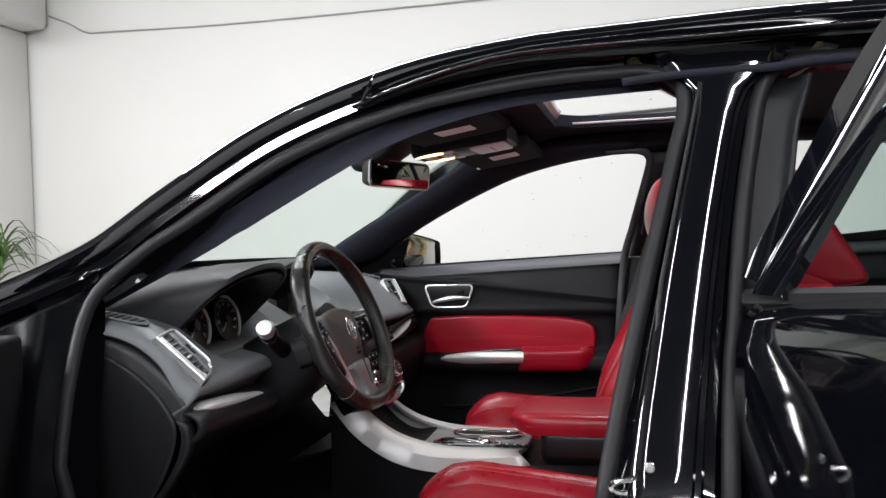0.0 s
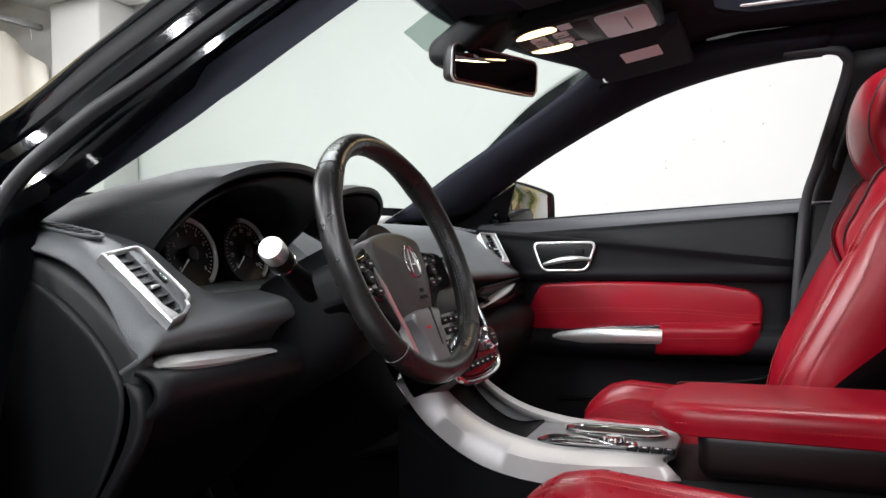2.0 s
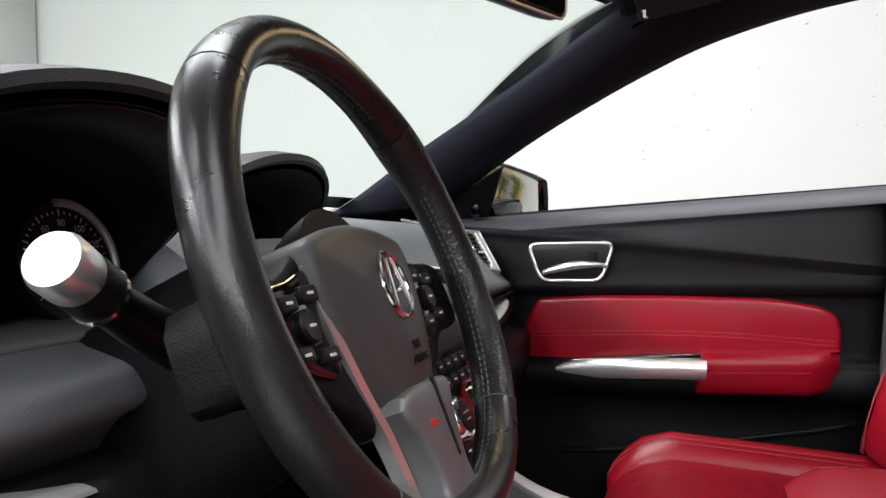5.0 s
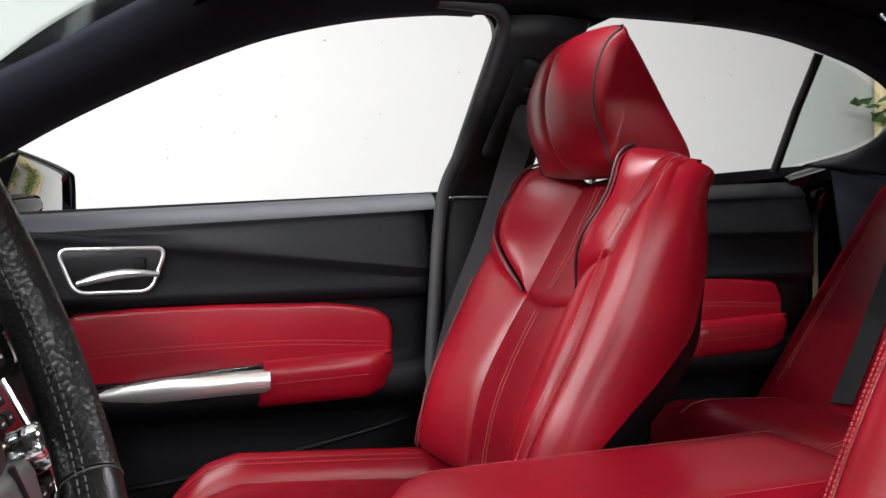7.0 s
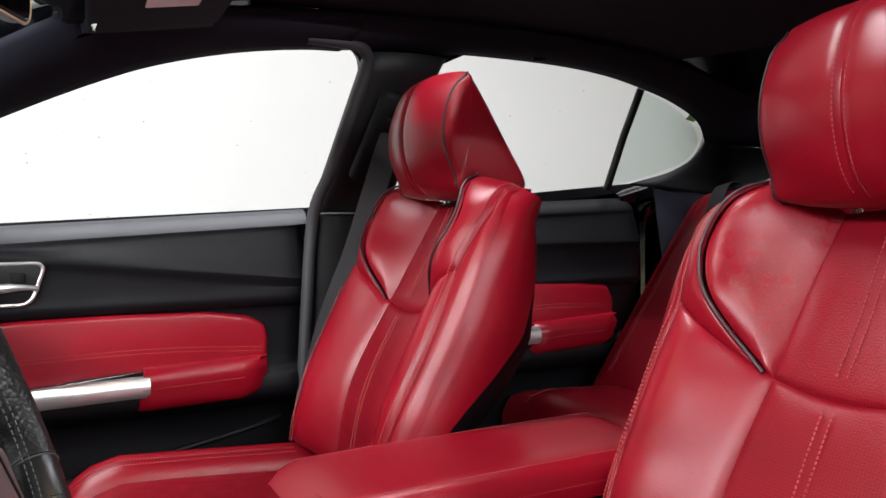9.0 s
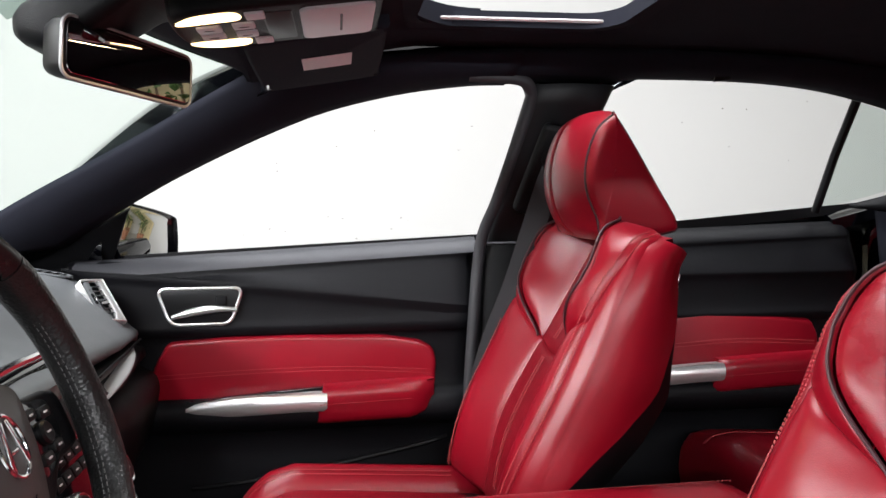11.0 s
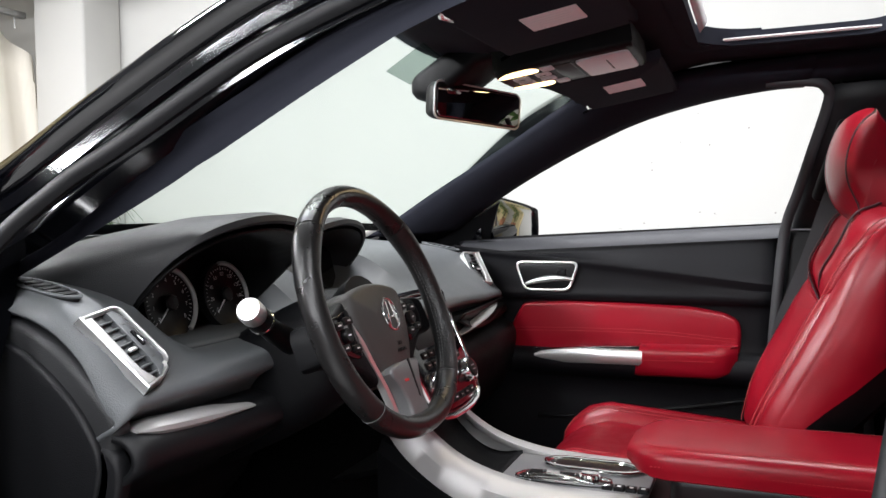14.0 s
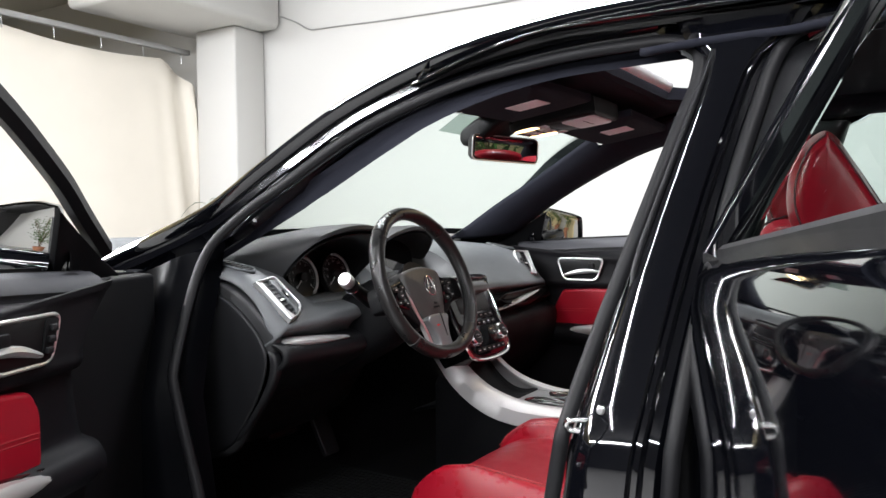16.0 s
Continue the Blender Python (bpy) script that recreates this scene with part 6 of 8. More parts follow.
# shifter cluster
bm = bmesh.new()
o = [(-0.075, -0.024), (0.055, -0.020), (0.075, -0.012), (0.075, 0.014), (0.03, 0.022), (-0.06, 0.020), (-0.082, 0.0)]
o = [(p.x, p.y) for p in cr([(a, b, 0) for a, b in o], 4, closed=True)]
slab(bm, o, pose(-0.375, CM - 0.045, CT - 0.004), 0.007, 0.002, 2)
sh = part("gear_panel", bm, PIANO, con, "black gear selector panel")
bm = bmesh.new()
sweep(bm, [pose(-0.375, CM - 0.045, CT + 0.003) @ Vector((a, b, 0)) for a, b in o], ring(0.0026, 6), Vector((0, 0, 1)), closed=True)
part("panel_rim", bm, CHROME, sh)
bm = bmesh.new()
lathe(bm, [(0.017, 0.0), (0.018, 0.006), (0.016, 0.010), (0.012, 0.009), (0.001, 0.008)], pose(-0.335, CM - 0.036, CT + 0.002), 24)
dl = part("drive_mode_dial", bm, CHROME, sh, "chrome ringed drive mode dial")
for i in range(10):
    bm = bmesh.new()
    a = 2 * math.pi * i / 10
    box(bm, pose(-0.335 + 0.0165 * math.cos(a), CM - 0.036 + 0.0165 * math.sin(a), CT + 0.009, 0, 0, math.degrees(a)), 0.004, 0.003, 0.006, 0.001)
    part("grip", bm, BRUSHED, dl)
for i, (x, w) in enumerate(((-0.43, 0.024), (-0.40, 0.024), (-0.37, 0.02))):
    bm = bmesh.new()
    slab(bm, rrect(w, 0.022, 0.003), pose(x, CM - 0.045, CT + 0.002, 8 if i else 0), 0.007, 0.002, 2)
    part("gear_button", bm, SILVER if i == 1 else PLASTIC, sh)
bm = bmesh.new()
secs = []
for i in range(13):
    k = i / 12
    secs.append([Vector((-0.445 + 0.115 * k, CM - 0.064 + a + 0.012 * math.sin(math.pi * k) * -1, CT + 0.005 + 0.010 * math.sin(math.pi * k) + b)) for a, b in ring(0.0055 * (0.35 + 0.65 * math.sin(math.pi * min(0.98, max(0.02, k)))), 8, 1.4, 0.8)])
loft(bm, secs)
part("gear_blade", bm, CHROME, sh, "chrome curved selector blade")
for i in range(4):
    bm = bmesh.new()
    slab(bm, rrect(0.018, 0.020, 0.002), pose(-0.300 + 0.020 * i, CM - 0.058, CT - 0.002, 0, 0, 0), 0.006, 0.0015, 2)
    bt = part("console_button", bm, PLASTIC, con)
    bm = bmesh.new()
    slab(bm, rrect(0.007, 0.006, 0.001, 1), pose(-0.300 + 0.020 * i, CM - 0.058, CT + 0.004), 0.0006, 0.0001, 1)
    part("symbol", bm, MARK, bt)
# armrest on its black box
bm = bmesh.new()
box(bm, pose(0.03, MID, 0.575), 0.44, 0.205, 0.08, 0.02)
part("arm_box", bm, BLACK, con, "black armrest box")
bm = bmesh.new()
secs = []
for i in range(25):
    k = i / 24
    x = -0.262 + 0.53 * k
    e = min(1, k / 0.10, (1 - k) / 0.08) ** 0.5 if 0 < k < 1 else 0.05
    w = 0.104 * (0.55 + 0.45 * e)
    t, b = 0.652 + 0.004 * k, 0.600
    mid = (t + b) / 2
    h = (t - b) / 2 * (0.35 + 0.65 * e)
    secs.append([Vector((x, MID + a, mid + z)) for a, z in [(p.x, p.y) for p in cr([(-w, -h * 0.7, 0), (-w * 1.02, h * 0.25, 0), (-w * 0.90, h * 0.85, 0), (-w * 0.5, h * 1.02, 0), (w * 0.5, h * 1.02, 0), (w * 0.90, h * 0.85, 0), (w * 1.02, h * 0.25, 0), (w, -h * 0.7, 0), (w * 0.8, -h, 0), (-w * 0.8, -h, 0)], 3, closed=True)]])
loft(bm, secs)
ar = part("armrest", bm, RED, con, "red leather centre armrest")
for s in (-1, 1):
    for line in ([(-0.235, MID + s * 0.055, 0.6525), (-0.225, MID + s * 0.078, 0.6505), (-0.18, MID + s * 0.087, 0.650), (0.0, MID + s * 0.089, 0.6515), (0.25, MID + s * 0.088, 0.653)],
                 [(-0.22, MID + s * 0.1055, 0.622), (0.0, MID + s * 0.1065, 0.622), (0.24, MID + s * 0.1065, 0.624)]):
        bm = bmesh.new()
        stitches(bm, cr(line, 6), 0.006, 0.0008)
        part("stitching", bm, THREAD, ar)

# footwell carpet and bulkhead
bm = bmesh.new()
rows = []
for i in range(9):
    y = 1.12 + 1.56 * i / 8
    rows.append([Vector((p.x, y, p.y)) for p in cr([(-1.25, 0.85, 0), (-1.22, 0.60, 0), (-1.12, 0.42, 0), (-0.98, 0.345, 0), (-0.6, 0.325, 0), (0.2, 0.325, 0), (1.0, 0.325, 0), (1.5, 0.34, 0)], 4)])
grid(bm, rows)
ob = tagged(part("floor", bm, CARPET), "black carpet on the car floor", "carpet", kind="structure")
sd = ob.modifiers.new("thickness", "SOLIDIFY")
sd.thickness = 0.01
mat_ = thing("floor_mat", "black ribbed floor mat in the driver's footwell", "floor mat", at=(-0.75, 1.5, 0.335))
bm = bmesh.new()
box(bm, pose(-0.72, 1.50, 0.341, 0, 0, 0), 0.5, 0.42, 0.014, 0.006)
mt = part("mat", bm, CARPET, mat_)
for i in range(24):
    bm = bmesh.new()
    box(bm, pose(-0.72, 1.31 + 0.38 * i / 23, 0.3495), 0.46, 0.006, 0.005, 0.002)
    part("rib", bm, CARPET, mt)
for x, y, z, w, h, nm in ((-1.0, 1.50, 0.50, 0.11, 0.06, "brake_pedal"), (-0.99, 1.66, 0.45, 0.06, 0.14, "gas_pedal")):
    pd = thing(nm, "black rubber pedal in the footwell", "pedal", at=(x, y, z))
    bm = bmesh.new()
    slab(bm, rrect(w, h, 0.01), plane_pose((x, y, z), (0, 1, 0), (-0.5, 0, 1)), 0.014, 0.004)
    part("pad", bm, RUBBER, pd)
    bm = bmesh.new()
    tube(bm, [(x - 0.01, y, z), (x - 0.09, y, z + 0.12), (x - 0.14, y, z + 0.3)], 0.008, 8)
    part("arm", bm, STEEL, pd)

# ---------------------------------------------------------------- seats
def sstep(a, b, x):
    t = min(1, max(0, (x - a) / (b - a)))
    return t * t * (3 - 2 * t)


def coons(bottom, top, left, right, n, m):
    """A patch of (n+1) x (m+1) points, denser towards its rim, between four edges in the (u, v) plane, and how far each lies from the rim."""
    fine = 12
    b, t = even(bottom, fine * n + 1), even(top, fine * n + 1)
    l, r = even(left, fine * m + 1), even(right, fine * m + 1)
    wid = max((b[-1] - b[0]).length, 0.02)
    hei = max((l[-1] - l[0]).length, 0.02)
    rows = []
    for i in range(n + 1):
        ib = round(spread(i, n) * fine * n)
        s = ib / (fine * n)
        row = []
        for j in range(m + 1):
            jl = round(spread(j, m) * fine * m)
            q = jl / (fine * m)
            p = b[ib] * (1 - q) + t[ib] * q + l[jl] * (1 - s) + r[jl] * s - (b[0] * (1 - s) * (1 - q) + b[-1] * s * (1 - q) + t[0] * (1 - s) * q + t[-1] * s * q)
            row.append((p, min(s, 1 - s) * wid, min(q, 1 - q) * hei))
        rows.append(row)
    return rows


def spread(i, n):
    """Steps that are finer near both ends."""
    t = i / n
    return 0.5 - 0.5 * math.cos(math.pi * t)


def leather(name, seat, S, edges, n=22, m=26, mat=None, puff=0.006, sink=0.004, label=""):
    """A padded leather panel on the surface S between four edges of (u, v)."""
    E = [[Vector((a, b, 0)) for a, b in e] for e in edges]
    E = [cr(e, 6) if len(e) > 2 else e for e in E]
    pts = coons(*E, n, m)
    bm = bmesh.new()
    rows = []
    for i in range(n + 1):
        row = []
        for j in range(m + 1):
            p, e1, e2 = pts[i][j]
            e = min(e1, e2)
            h = -1.5 * sink * math.exp(-e / 0.0042) + puff * (1 - math.exp(-e / 0.035))
            row.append(S(p.x, p.y, h))
        rows.append(row)
    grid(bm, rows)
    return part(name, bm, mat or RED, seat, label, sharp=60)


def front_seat(name, label, at, recline=26.6, lift=0.0, tilt=0.0, reach=1.0):
    """A bucket seat; at: the middle of the bite line between cushion and back."""
    O = Vector(at)
    seat = thing(name, label, "car seat", "front seats", at=(at[0] - 0.1, at[1], 0.34))
    al = radians(recline)
    W, N = Vector((math.sin(al), 0, math.cos(al))), Vector((-math.cos(al), 0, math.sin(al)))

    def crest(v):
        return float(np.interp(v, [0.265, 0.30, 0.33, 0.36, 0.40, 0.44, 0.48, 0.505, 0.53], [0.084, 0.122, 0.150, 0.170, 0.184, 0.182, 0.162, 0.140, 0.12]))

    def D(u, v):
        a = abs(u)
        up = sstep(0.265, 0.37, v)
        uc = crest(v)
        d = (1 - up) * (0.052 * sstep(0.080, 0.200, a) - 0.030 * sstep(0.205, 0.262, a)) + up * (0.070 * sstep(min(0.070, uc - 0.02), uc, a) - float(np.interp(v, [0.27, 0.33, 0.42], [0.20, 0.36, 0.62])) * max(0, a - uc))
        d -= 0.008 * up * (1 - sstep(0.06, 0.09, a))
        d += 0.008 * math.sin(math.pi * min(1, max(0, v / 0.30))) * (1 - sstep(0.1, 0.18, a))
        d -= 0.050 * sstep(0.44, 0.53, v) ** 2 * sstep(0.06, 0.15, a)
        d -= 0.9 * max(0, 0.14 - v) ** 2
        return d

    def S(u, v, h=0.0):
        return O + W * v + N * (D(u, v) + h) + Vector((0, u, 0))

    def wide(v):
        return float(np.interp(v, [-0.05, 0.0, 0.12, 0.25, 0.375, 0.42, 0.47, 0.50, 0.53], [0.238, 0.246, 0.252, 0.254, 0.253, 0.250, 0.239, 0.222, 0.19]))

    def flank(v):
        return float(np.interp(v, [-0.05, 0.04, 0.12, 0.20, 0.28, 0.36, 0.44, 0.53], [0.060, 0.078, 0.105, 0.128, 0.136, 0.116, 0.080, 0.040]))

    # middle panels
    waist = [(-0.085, 0.272), (-0.04, 0.263), (0, 0.260), (0.04, 0.263), (0.085, 0.272)]
    leather("back_lower_panel", seat, S, ([(-0.090, -0.04), (0.090, -0.04)], waist, [(-0.090, -0.04), (-0.094, 0.12), (-0.085, 0.272)], [(0.090, -0.04), (0.094, 0.12), (0.085, 0.272)]), mat=RED_MESH, label="red perforated leather lower back")
    leather("back_upper_panel", seat, S, (waist, [(-0.070, 0.482), (0, 0.488), (0.070, 0.482)], [(-0.085, 0.272), (-0.080, 0.38), (-0.070, 0.482)], [(0.085, 0.272), (0.080, 0.38), (0.070, 0.482)]), mat=RED_MESH, label="red perforated leather upper back")
    for s in (-1, 1):
        def f(pts):
            return [(a * s, b) for a, b in pts]
        rim = [(wide(v), v) for v in (-0.04, 0.05, 0.12, 0.20, 0.28, 0.36, 0.44, 0.485)]
        seam_line = [(0.200, -0.04), (0.216, 0.08), (0.222, 0.20), (0.217, 0.30), (0.214, 0.335)]
        seam_up = [(0.214, 0.335), (0.226, 0.40), (0.230, 0.45), (0.216, 0.496)]
        peak = [(crest(v), v) for v in (0.274, 0.29, 0.31, 0.34, 0.37, 0.40, 0.43, 0.46, 0.485, 0.502)]
        leather("back_bolster", seat, S, (f([(0.090, -0.04), (0.200, -0.04)]), f([(0.085, 0.272), (0.145, 0.296), (0.214, 0.335)]), f([(0.090, -0.04), (0.094, 0.12), (0.085, 0.272)]), f(seam_line)), label="red leather side bolster", puff=0.010)
        leather("bolster_side", seat, S, (f([(0.200, -0.04), (0.239, -0.04)]), f([(0.216, 0.496), (wide(0.485), 0.485)]), f(seam_line + seam_up[1:]), f(rim)), label="red leather bolster outer side", puff=0.007)
        leather("wing_side", seat, S, (f([(0.0875, 0.2715), (0.145, 0.296), (0.214, 0.335)]), f([(crest(0.502) + 0.003, 0.503), (0.185, 0.504), (0.216, 0.496)]), f([(a + 0.003, b) for a, b in peak]), f(seam_up)), label="red leather wing side", puff=0.006)
        leather("shoulder_wing", seat, S, (f([(0.085, 0.272), (0.086, 0.274)]), f([(0.070, 0.482), (0.100, 0.499), (crest(0.502) - 0.002, 0.503)]), f([(0.085, 0.272), (0.080, 0.38), (0.070, 0.482)]), f([(a - 0.003, b) for a, b in peak])), mat=RED_CREASE if name == "driver_seat" else RED, label="red leather shoulder wing", puff=0.010)
        pipe = bmesh.new()
        tube(pipe, [S(p.x * s, p.y, 0.002) for p in cr([(a, b, 0) for a, b in peak] + [(0.118, 0.507, 0), (0.096, 0.503, 0), (0.075, 0.490, 0)], 5)], 0.0025, 6)
        part("piping", pipe, PIPING, seat, "dark piping along the wing")
        for off in (-0.006, 0.006):
            seam = bmesh.new()
            stitches(seam, [S((p.x + off) * s, p.y, 0.0045) for p in cr([(a, b, 0) for a, b in seam_line[:-1] + seam_up], 10)], 0.0056, 0.0011)
            part("stitching", seam, THREAD, seat)
        # side panel between bolster and shell: red leather above, black shell below a slanting seam
        for lower in (0, 1):
            bm = bmesh.new()
            rows = []
            for i in range(27):
                v = -0.04 + 0.53 * i / 26
                th = flank(v)
                cut = float(np.interp(v, [-0.05, 0.10, 0.24, 0.38], [0.22, 0.40, 0.70, 1.0]))
                row = []
                for j in range(9):
                    k = cut + (1 - cut) * j / 8 if lower else cut * j / 8
                    base = S((wide(v) - 0.004 * (j == 0 and not lower)) * s, v, -0.004)
                    row.append(base - N * (th * k) + Vector((0, s * (0.016 * math.sin(math.pi * k) - 0.022 * k * k - 0.003 * lower), 0)))
                rows.append(row)
            grid(bm, rows)
            if lower:
                part("shell_edge", bm, PLASTIC, seat, "black plastic edge of the seat shell")
            else:
                part("side_panel", bm, RED, seat, "red leather seat side")
    for off in (-0.006, 0.006):
        for v0, v1 in ((0.0, 0.245), (0.285, 0.465)):
            seam = bmesh.new()
            stitches(seam, [S(off, v0 + (v1 - v0) * q / 20, 0.0065) for q in range(21)], 0.0056, 0.0011)
            part("stitching", seam, THREAD, seat)
    # black rear shell, closed over the top
    bm = bmesh.new()
    rows = []
    for i in range(23):
        v = -0.05 + 0.545 * i / 22
        u0 = wide(v)
        th = flank(v)
        deep = 0.012 + th
        row = []
        for j in range(17):
            k = j / 8 - 1
            edge = abs(k) ** 4
            p = O + W * v + Vector((0, (u0 - 0.024) * k, 0)) + N * (D(u0, v) * edge - th * edge - deep * (1 - edge) - (0.0 if edge < 0.99 else -0.004))
            row.append(p)
        rows.append(row)
    top = []
    for j in range(17):
        k = j / 8 - 1
        top.append(S(0.2 * k, 0.486, -0.026) + W * (0.004 * (1 - k * k)))
    rows.append(top)
    grid(bm, rows)
    part("back_shell", bm, PLASTIC, seat, "black seat back shell")
    # top fill behind the panels
    bm = bmesh.new()
    rows = []
    for i in range(9):
        k = i / 4 - 1
        rows.append([S(0.222 * k, 0.468, -0.010), S(0.228 * k, 0.498 - 0.020 * (1 - k * k), -0.008), S(0.208 * k, 0.492 - 0.018 * (1 - k * k), -0.045), S(0.195 * k, 0.455, -0.075)])
    grid(bm, rows)
    part("top_cover", bm, RED, seat)
    # cushion
    def C(u, w, h=0.0):
        x = float(np.interp(w, [-0.05, 0.0, 0.2, 0.36, 0.42, 0.455, 0.48, 0.50, 0.54, 0.60], [0.06, 0.01, -0.19, -0.345, -0.40, -0.428, -0.444, -0.45, -0.445, -0.43]))
        z = float(np.interp(w, [-0.05, 0.0, 0.2, 0.36, 0.42, 0.455, 0.48, 0.50, 0.54, 0.60], [-0.035, -0.03, -0.016, -0.006, -0.020, -0.036, -0.052, -0.068, -0.098, -0.145]))
        x *= reach if w > 0 else 1
        a = abs(u)
        b = 0.034 * sstep(0.13, 0.205, a) * (1 - 0.5 * sstep(0.40, 0.5, w)) - 0.09 * sstep(0.205, 0.275, a)
        nx, nz = (-0.05, 1.0) if w < 0.42 else (-sstep(0.40, 0.52, w), 1 - sstep(0.40, 0.52, w) * 0.8)
        return O + Vector((x + nx * h * 1.0, u, z + b + nz * h - 0.045 + lift + tilt * min(0.42, w)))
    leather("cushion_panel", seat, C, ([(-0.15, -0.03), (0.15, -0.03)], [(-0.13, 0.58), (0.13, 0.58)], [(-0.15, -0.03), (-0.158, 0.2), (-0.155, 0.42), (-0.13, 0.58)], [(0.15, -0.03), (0.158, 0.2), (0.155, 0.42), (0.13, 0.58)]), m=34, mat=RED_MESH, label="red perforated leather cushion")
    for s in (-1, 1):
        leather("cushion_bolster", seat, C, ([(0.15 * s, -0.03), (0.255 * s, -0.03)], [(0.13 * s, 0.58), (0.225 * s, 0.58)], [(0.15 * s, -0.03), (0.158 * s, 0.2), (0.155 * s, 0.42), (0.13 * s, 0.58)], [(0.255 * s, -0.03), (0.262 * s, 0.2), (0.258 * s, 0.40), (0.225 * s, 0.58)]), m=34, puff=0.010, mat=RED_CREASE if name == "driver_seat" else RED, label="red leather cushion bolster")
        for off in (0.0, 0.009):
            seam = bmesh.new()
            stitches(seam, [C((0.176 + off) * s, 0.05 + 0.44 * q / 24, 0.009) for q in range(25)], 0.0056, 0.0011)
            part("cushion_stitching", seam, THREAD, seat)
        bm = bmesh.new()
        rows = []
        for i in range(17):
            w = -0.03 + 0.56 * i / 16
            p = C(0.255 * s, w, -0.006)
            rows.append([p, p + Vector((0, 0.010 * s, -0.04)), Vector((p.x, p.y + 0.012 * s, O.z - 0.12)), Vector((p.x + 0.01, p.y + 0.004 * s, O.z - 0.20))])
        grid(bm, rows)
        part("seat_valance", bm, PLASTIC, seat, "black plastic seat valance")
    bm = bmesh.new()
    box(bm, Matrix.Translation(O + Vector((-0.19, 0, -0.14))), 0.44, 0.46, 0.14, 0.03)
    part("seat_frame", bm, BLACK, seat, "black seat frame and runners")
    bm = bmesh.new()
    box(bm, Matrix.Translation((O.x - 0.18, O.y, (O.z - 0.18 + 0.33) / 2)), 0.42, 0.40, O.z - 0.18 - 0.33 + 0.02, 0.01)
    part("seat_riser", bm, BLACK, seat)

    # headrest on two posts
    prof = [(0.012, 0.435), (-0.022, 0.462), (-0.040, 0.512), (-0.040, 0.565), (-0.022, 0.618), (0.004, 0.644), (0.030, 0.645), (0.054, 0.608), (0.102, 0.520), (0.138, 0.452), (0.122, 0.436), (0.06, 0.430)]
    base = O + Vector((0.155, 0, 0))

    def hs(t, k, dd=0.0):
        """Headrest section at t across (-1..1)."""
        a = abs(t)
        pts = []
        for x, z in prof:
            zc = 0.535
            f = 1 - 0.10 * a ** 3
            xx = x + (0.030 * a ** 2.2 if x < 0.01 else 0.0)
            pts.append((xx, zc + (z - zc) * f))
        return [base + Vector((p.x, t * k, p.y)) for p in cr([(x, z, 0) for x, z in pts], 4, closed=True)]
    bm = bmesh.new()
    K = 0.124
    secs = []
    ts = [-0.93 + 1.86 * i / 24 for i in range(25)]
    for t in ts:
        q = hs(t, K)
        g2 = 0.006 * math.exp(-(t / 0.05) ** 2)
        secs.append([p + Vector((g2 if p.x < base.x else 0, 0, 0)) for p in q])
    loft(bm, secs)
    head = part("headrest", bm, RED, seat, "red leather headrest")
    for s in (-1, 1):
        bm = bmesh.new()
        secs = []
        c0 = base + Vector((0.03, 0, 0.535))
        for t, f in ((0.935, 0.997), (0.96, 0.99), (0.985, 0.97), (1.01, 0.91), (1.025, 0.80), (1.034, 0.60), (1.038, 0.35), (1.04, 0.12)):
            q = hs(t * s, K)
            secs.append([Vector((c0.x + (p.x - c0.x) * f, p.y, c0.z + (p.z - c0.z) * f)) for p in q])
        loft(bm, secs)
        part("headrest_side", bm, RED, head, "red leather headrest side")
        bm = bmesh.new()
        tube(bm, hs(0.933 * s, K), 0.0022, 6, closed=True)
        part("piping", bm, PIPING, head)
        bm = bmesh.new()
        tube(bm, [O + Vector((0.232, 0.058 * s, 0.41)), O + Vector((0.222, 0.058 * s, 0.50))], 0.006, 12)
        part("headrest_post", bm, CHROME, head, "chrome headrest post")
        bm = bmesh.new()
        box(bm, Matrix.Translation(O + Vector((0.236, 0.058 * s, 0.452))) @ pose(0, 0, 0, 0, 26, 0), 0.035, 0.05, 0.012, 0.005)
        part("post_guide", bm, BLACK, head)
    for off in (-0.007, 0.007):
        bm = bmesh.new()
        line = [p + Vector((0.0025, off, 0.0)) for p in hs(0.0, K) if p.x < base.x + 0.012]
        line.sort(key=lambda p: p.z)
        stitches(bm, line, 0.0056, 0.0011)
        part("stitching", bm, THREAD, head)
    return seat


front_seat("passenger_seat", "red leather front seat with dark piping, upright", (-0.055, 2.262, 0.565))
front_seat("driver_seat", "red leather driver's seat with creased shoulder wing", (0.105, 1.535, 0.530), lift=0.016, tilt=0.05, reach=1.24)

# rear bench
rear = thing("back_bench", "red leather rear bench seat", "car seat", at=(0.9, MID, 0.34))
RW, RN = Vector((0.60, 0, 0.80)), Vector((-0.80, 0, 0.60))
RO = Vector((0.86, MID, 0.56))


def RB(u, v, h=0.0):
    a = abs(abs(u) - 0.36)
    d = 0.02 * math.cos(min(1.57, a * 5.5)) - 0.06 * sstep(0.62, 0.76, abs(u)) - 0.05 * sstep(0.48, 0.56, v)
    return RO + RW * (v * 1.14) + RN * (d + h) + Vector((-0.15, u, 0))


def RC(u, w, h=0.0):
    x = float(np.interp(w, [0, 0.30, 0.36, 0.40, 0.44, 0.5], [0.0, -0.33, -0.375, -0.395, -0.40, -0.39]))
    z = float(np.interp(w, [0, 0.30, 0.36, 0.40, 0.44, 0.5], [-0.02, 0.0, -0.008, -0.035, -0.08, -0.15]))
    return RO + Vector((x - 0.3 * h * (w > 0.38), u, z + h - 0.02 * sstep(0.55, 0.66, abs(u))))


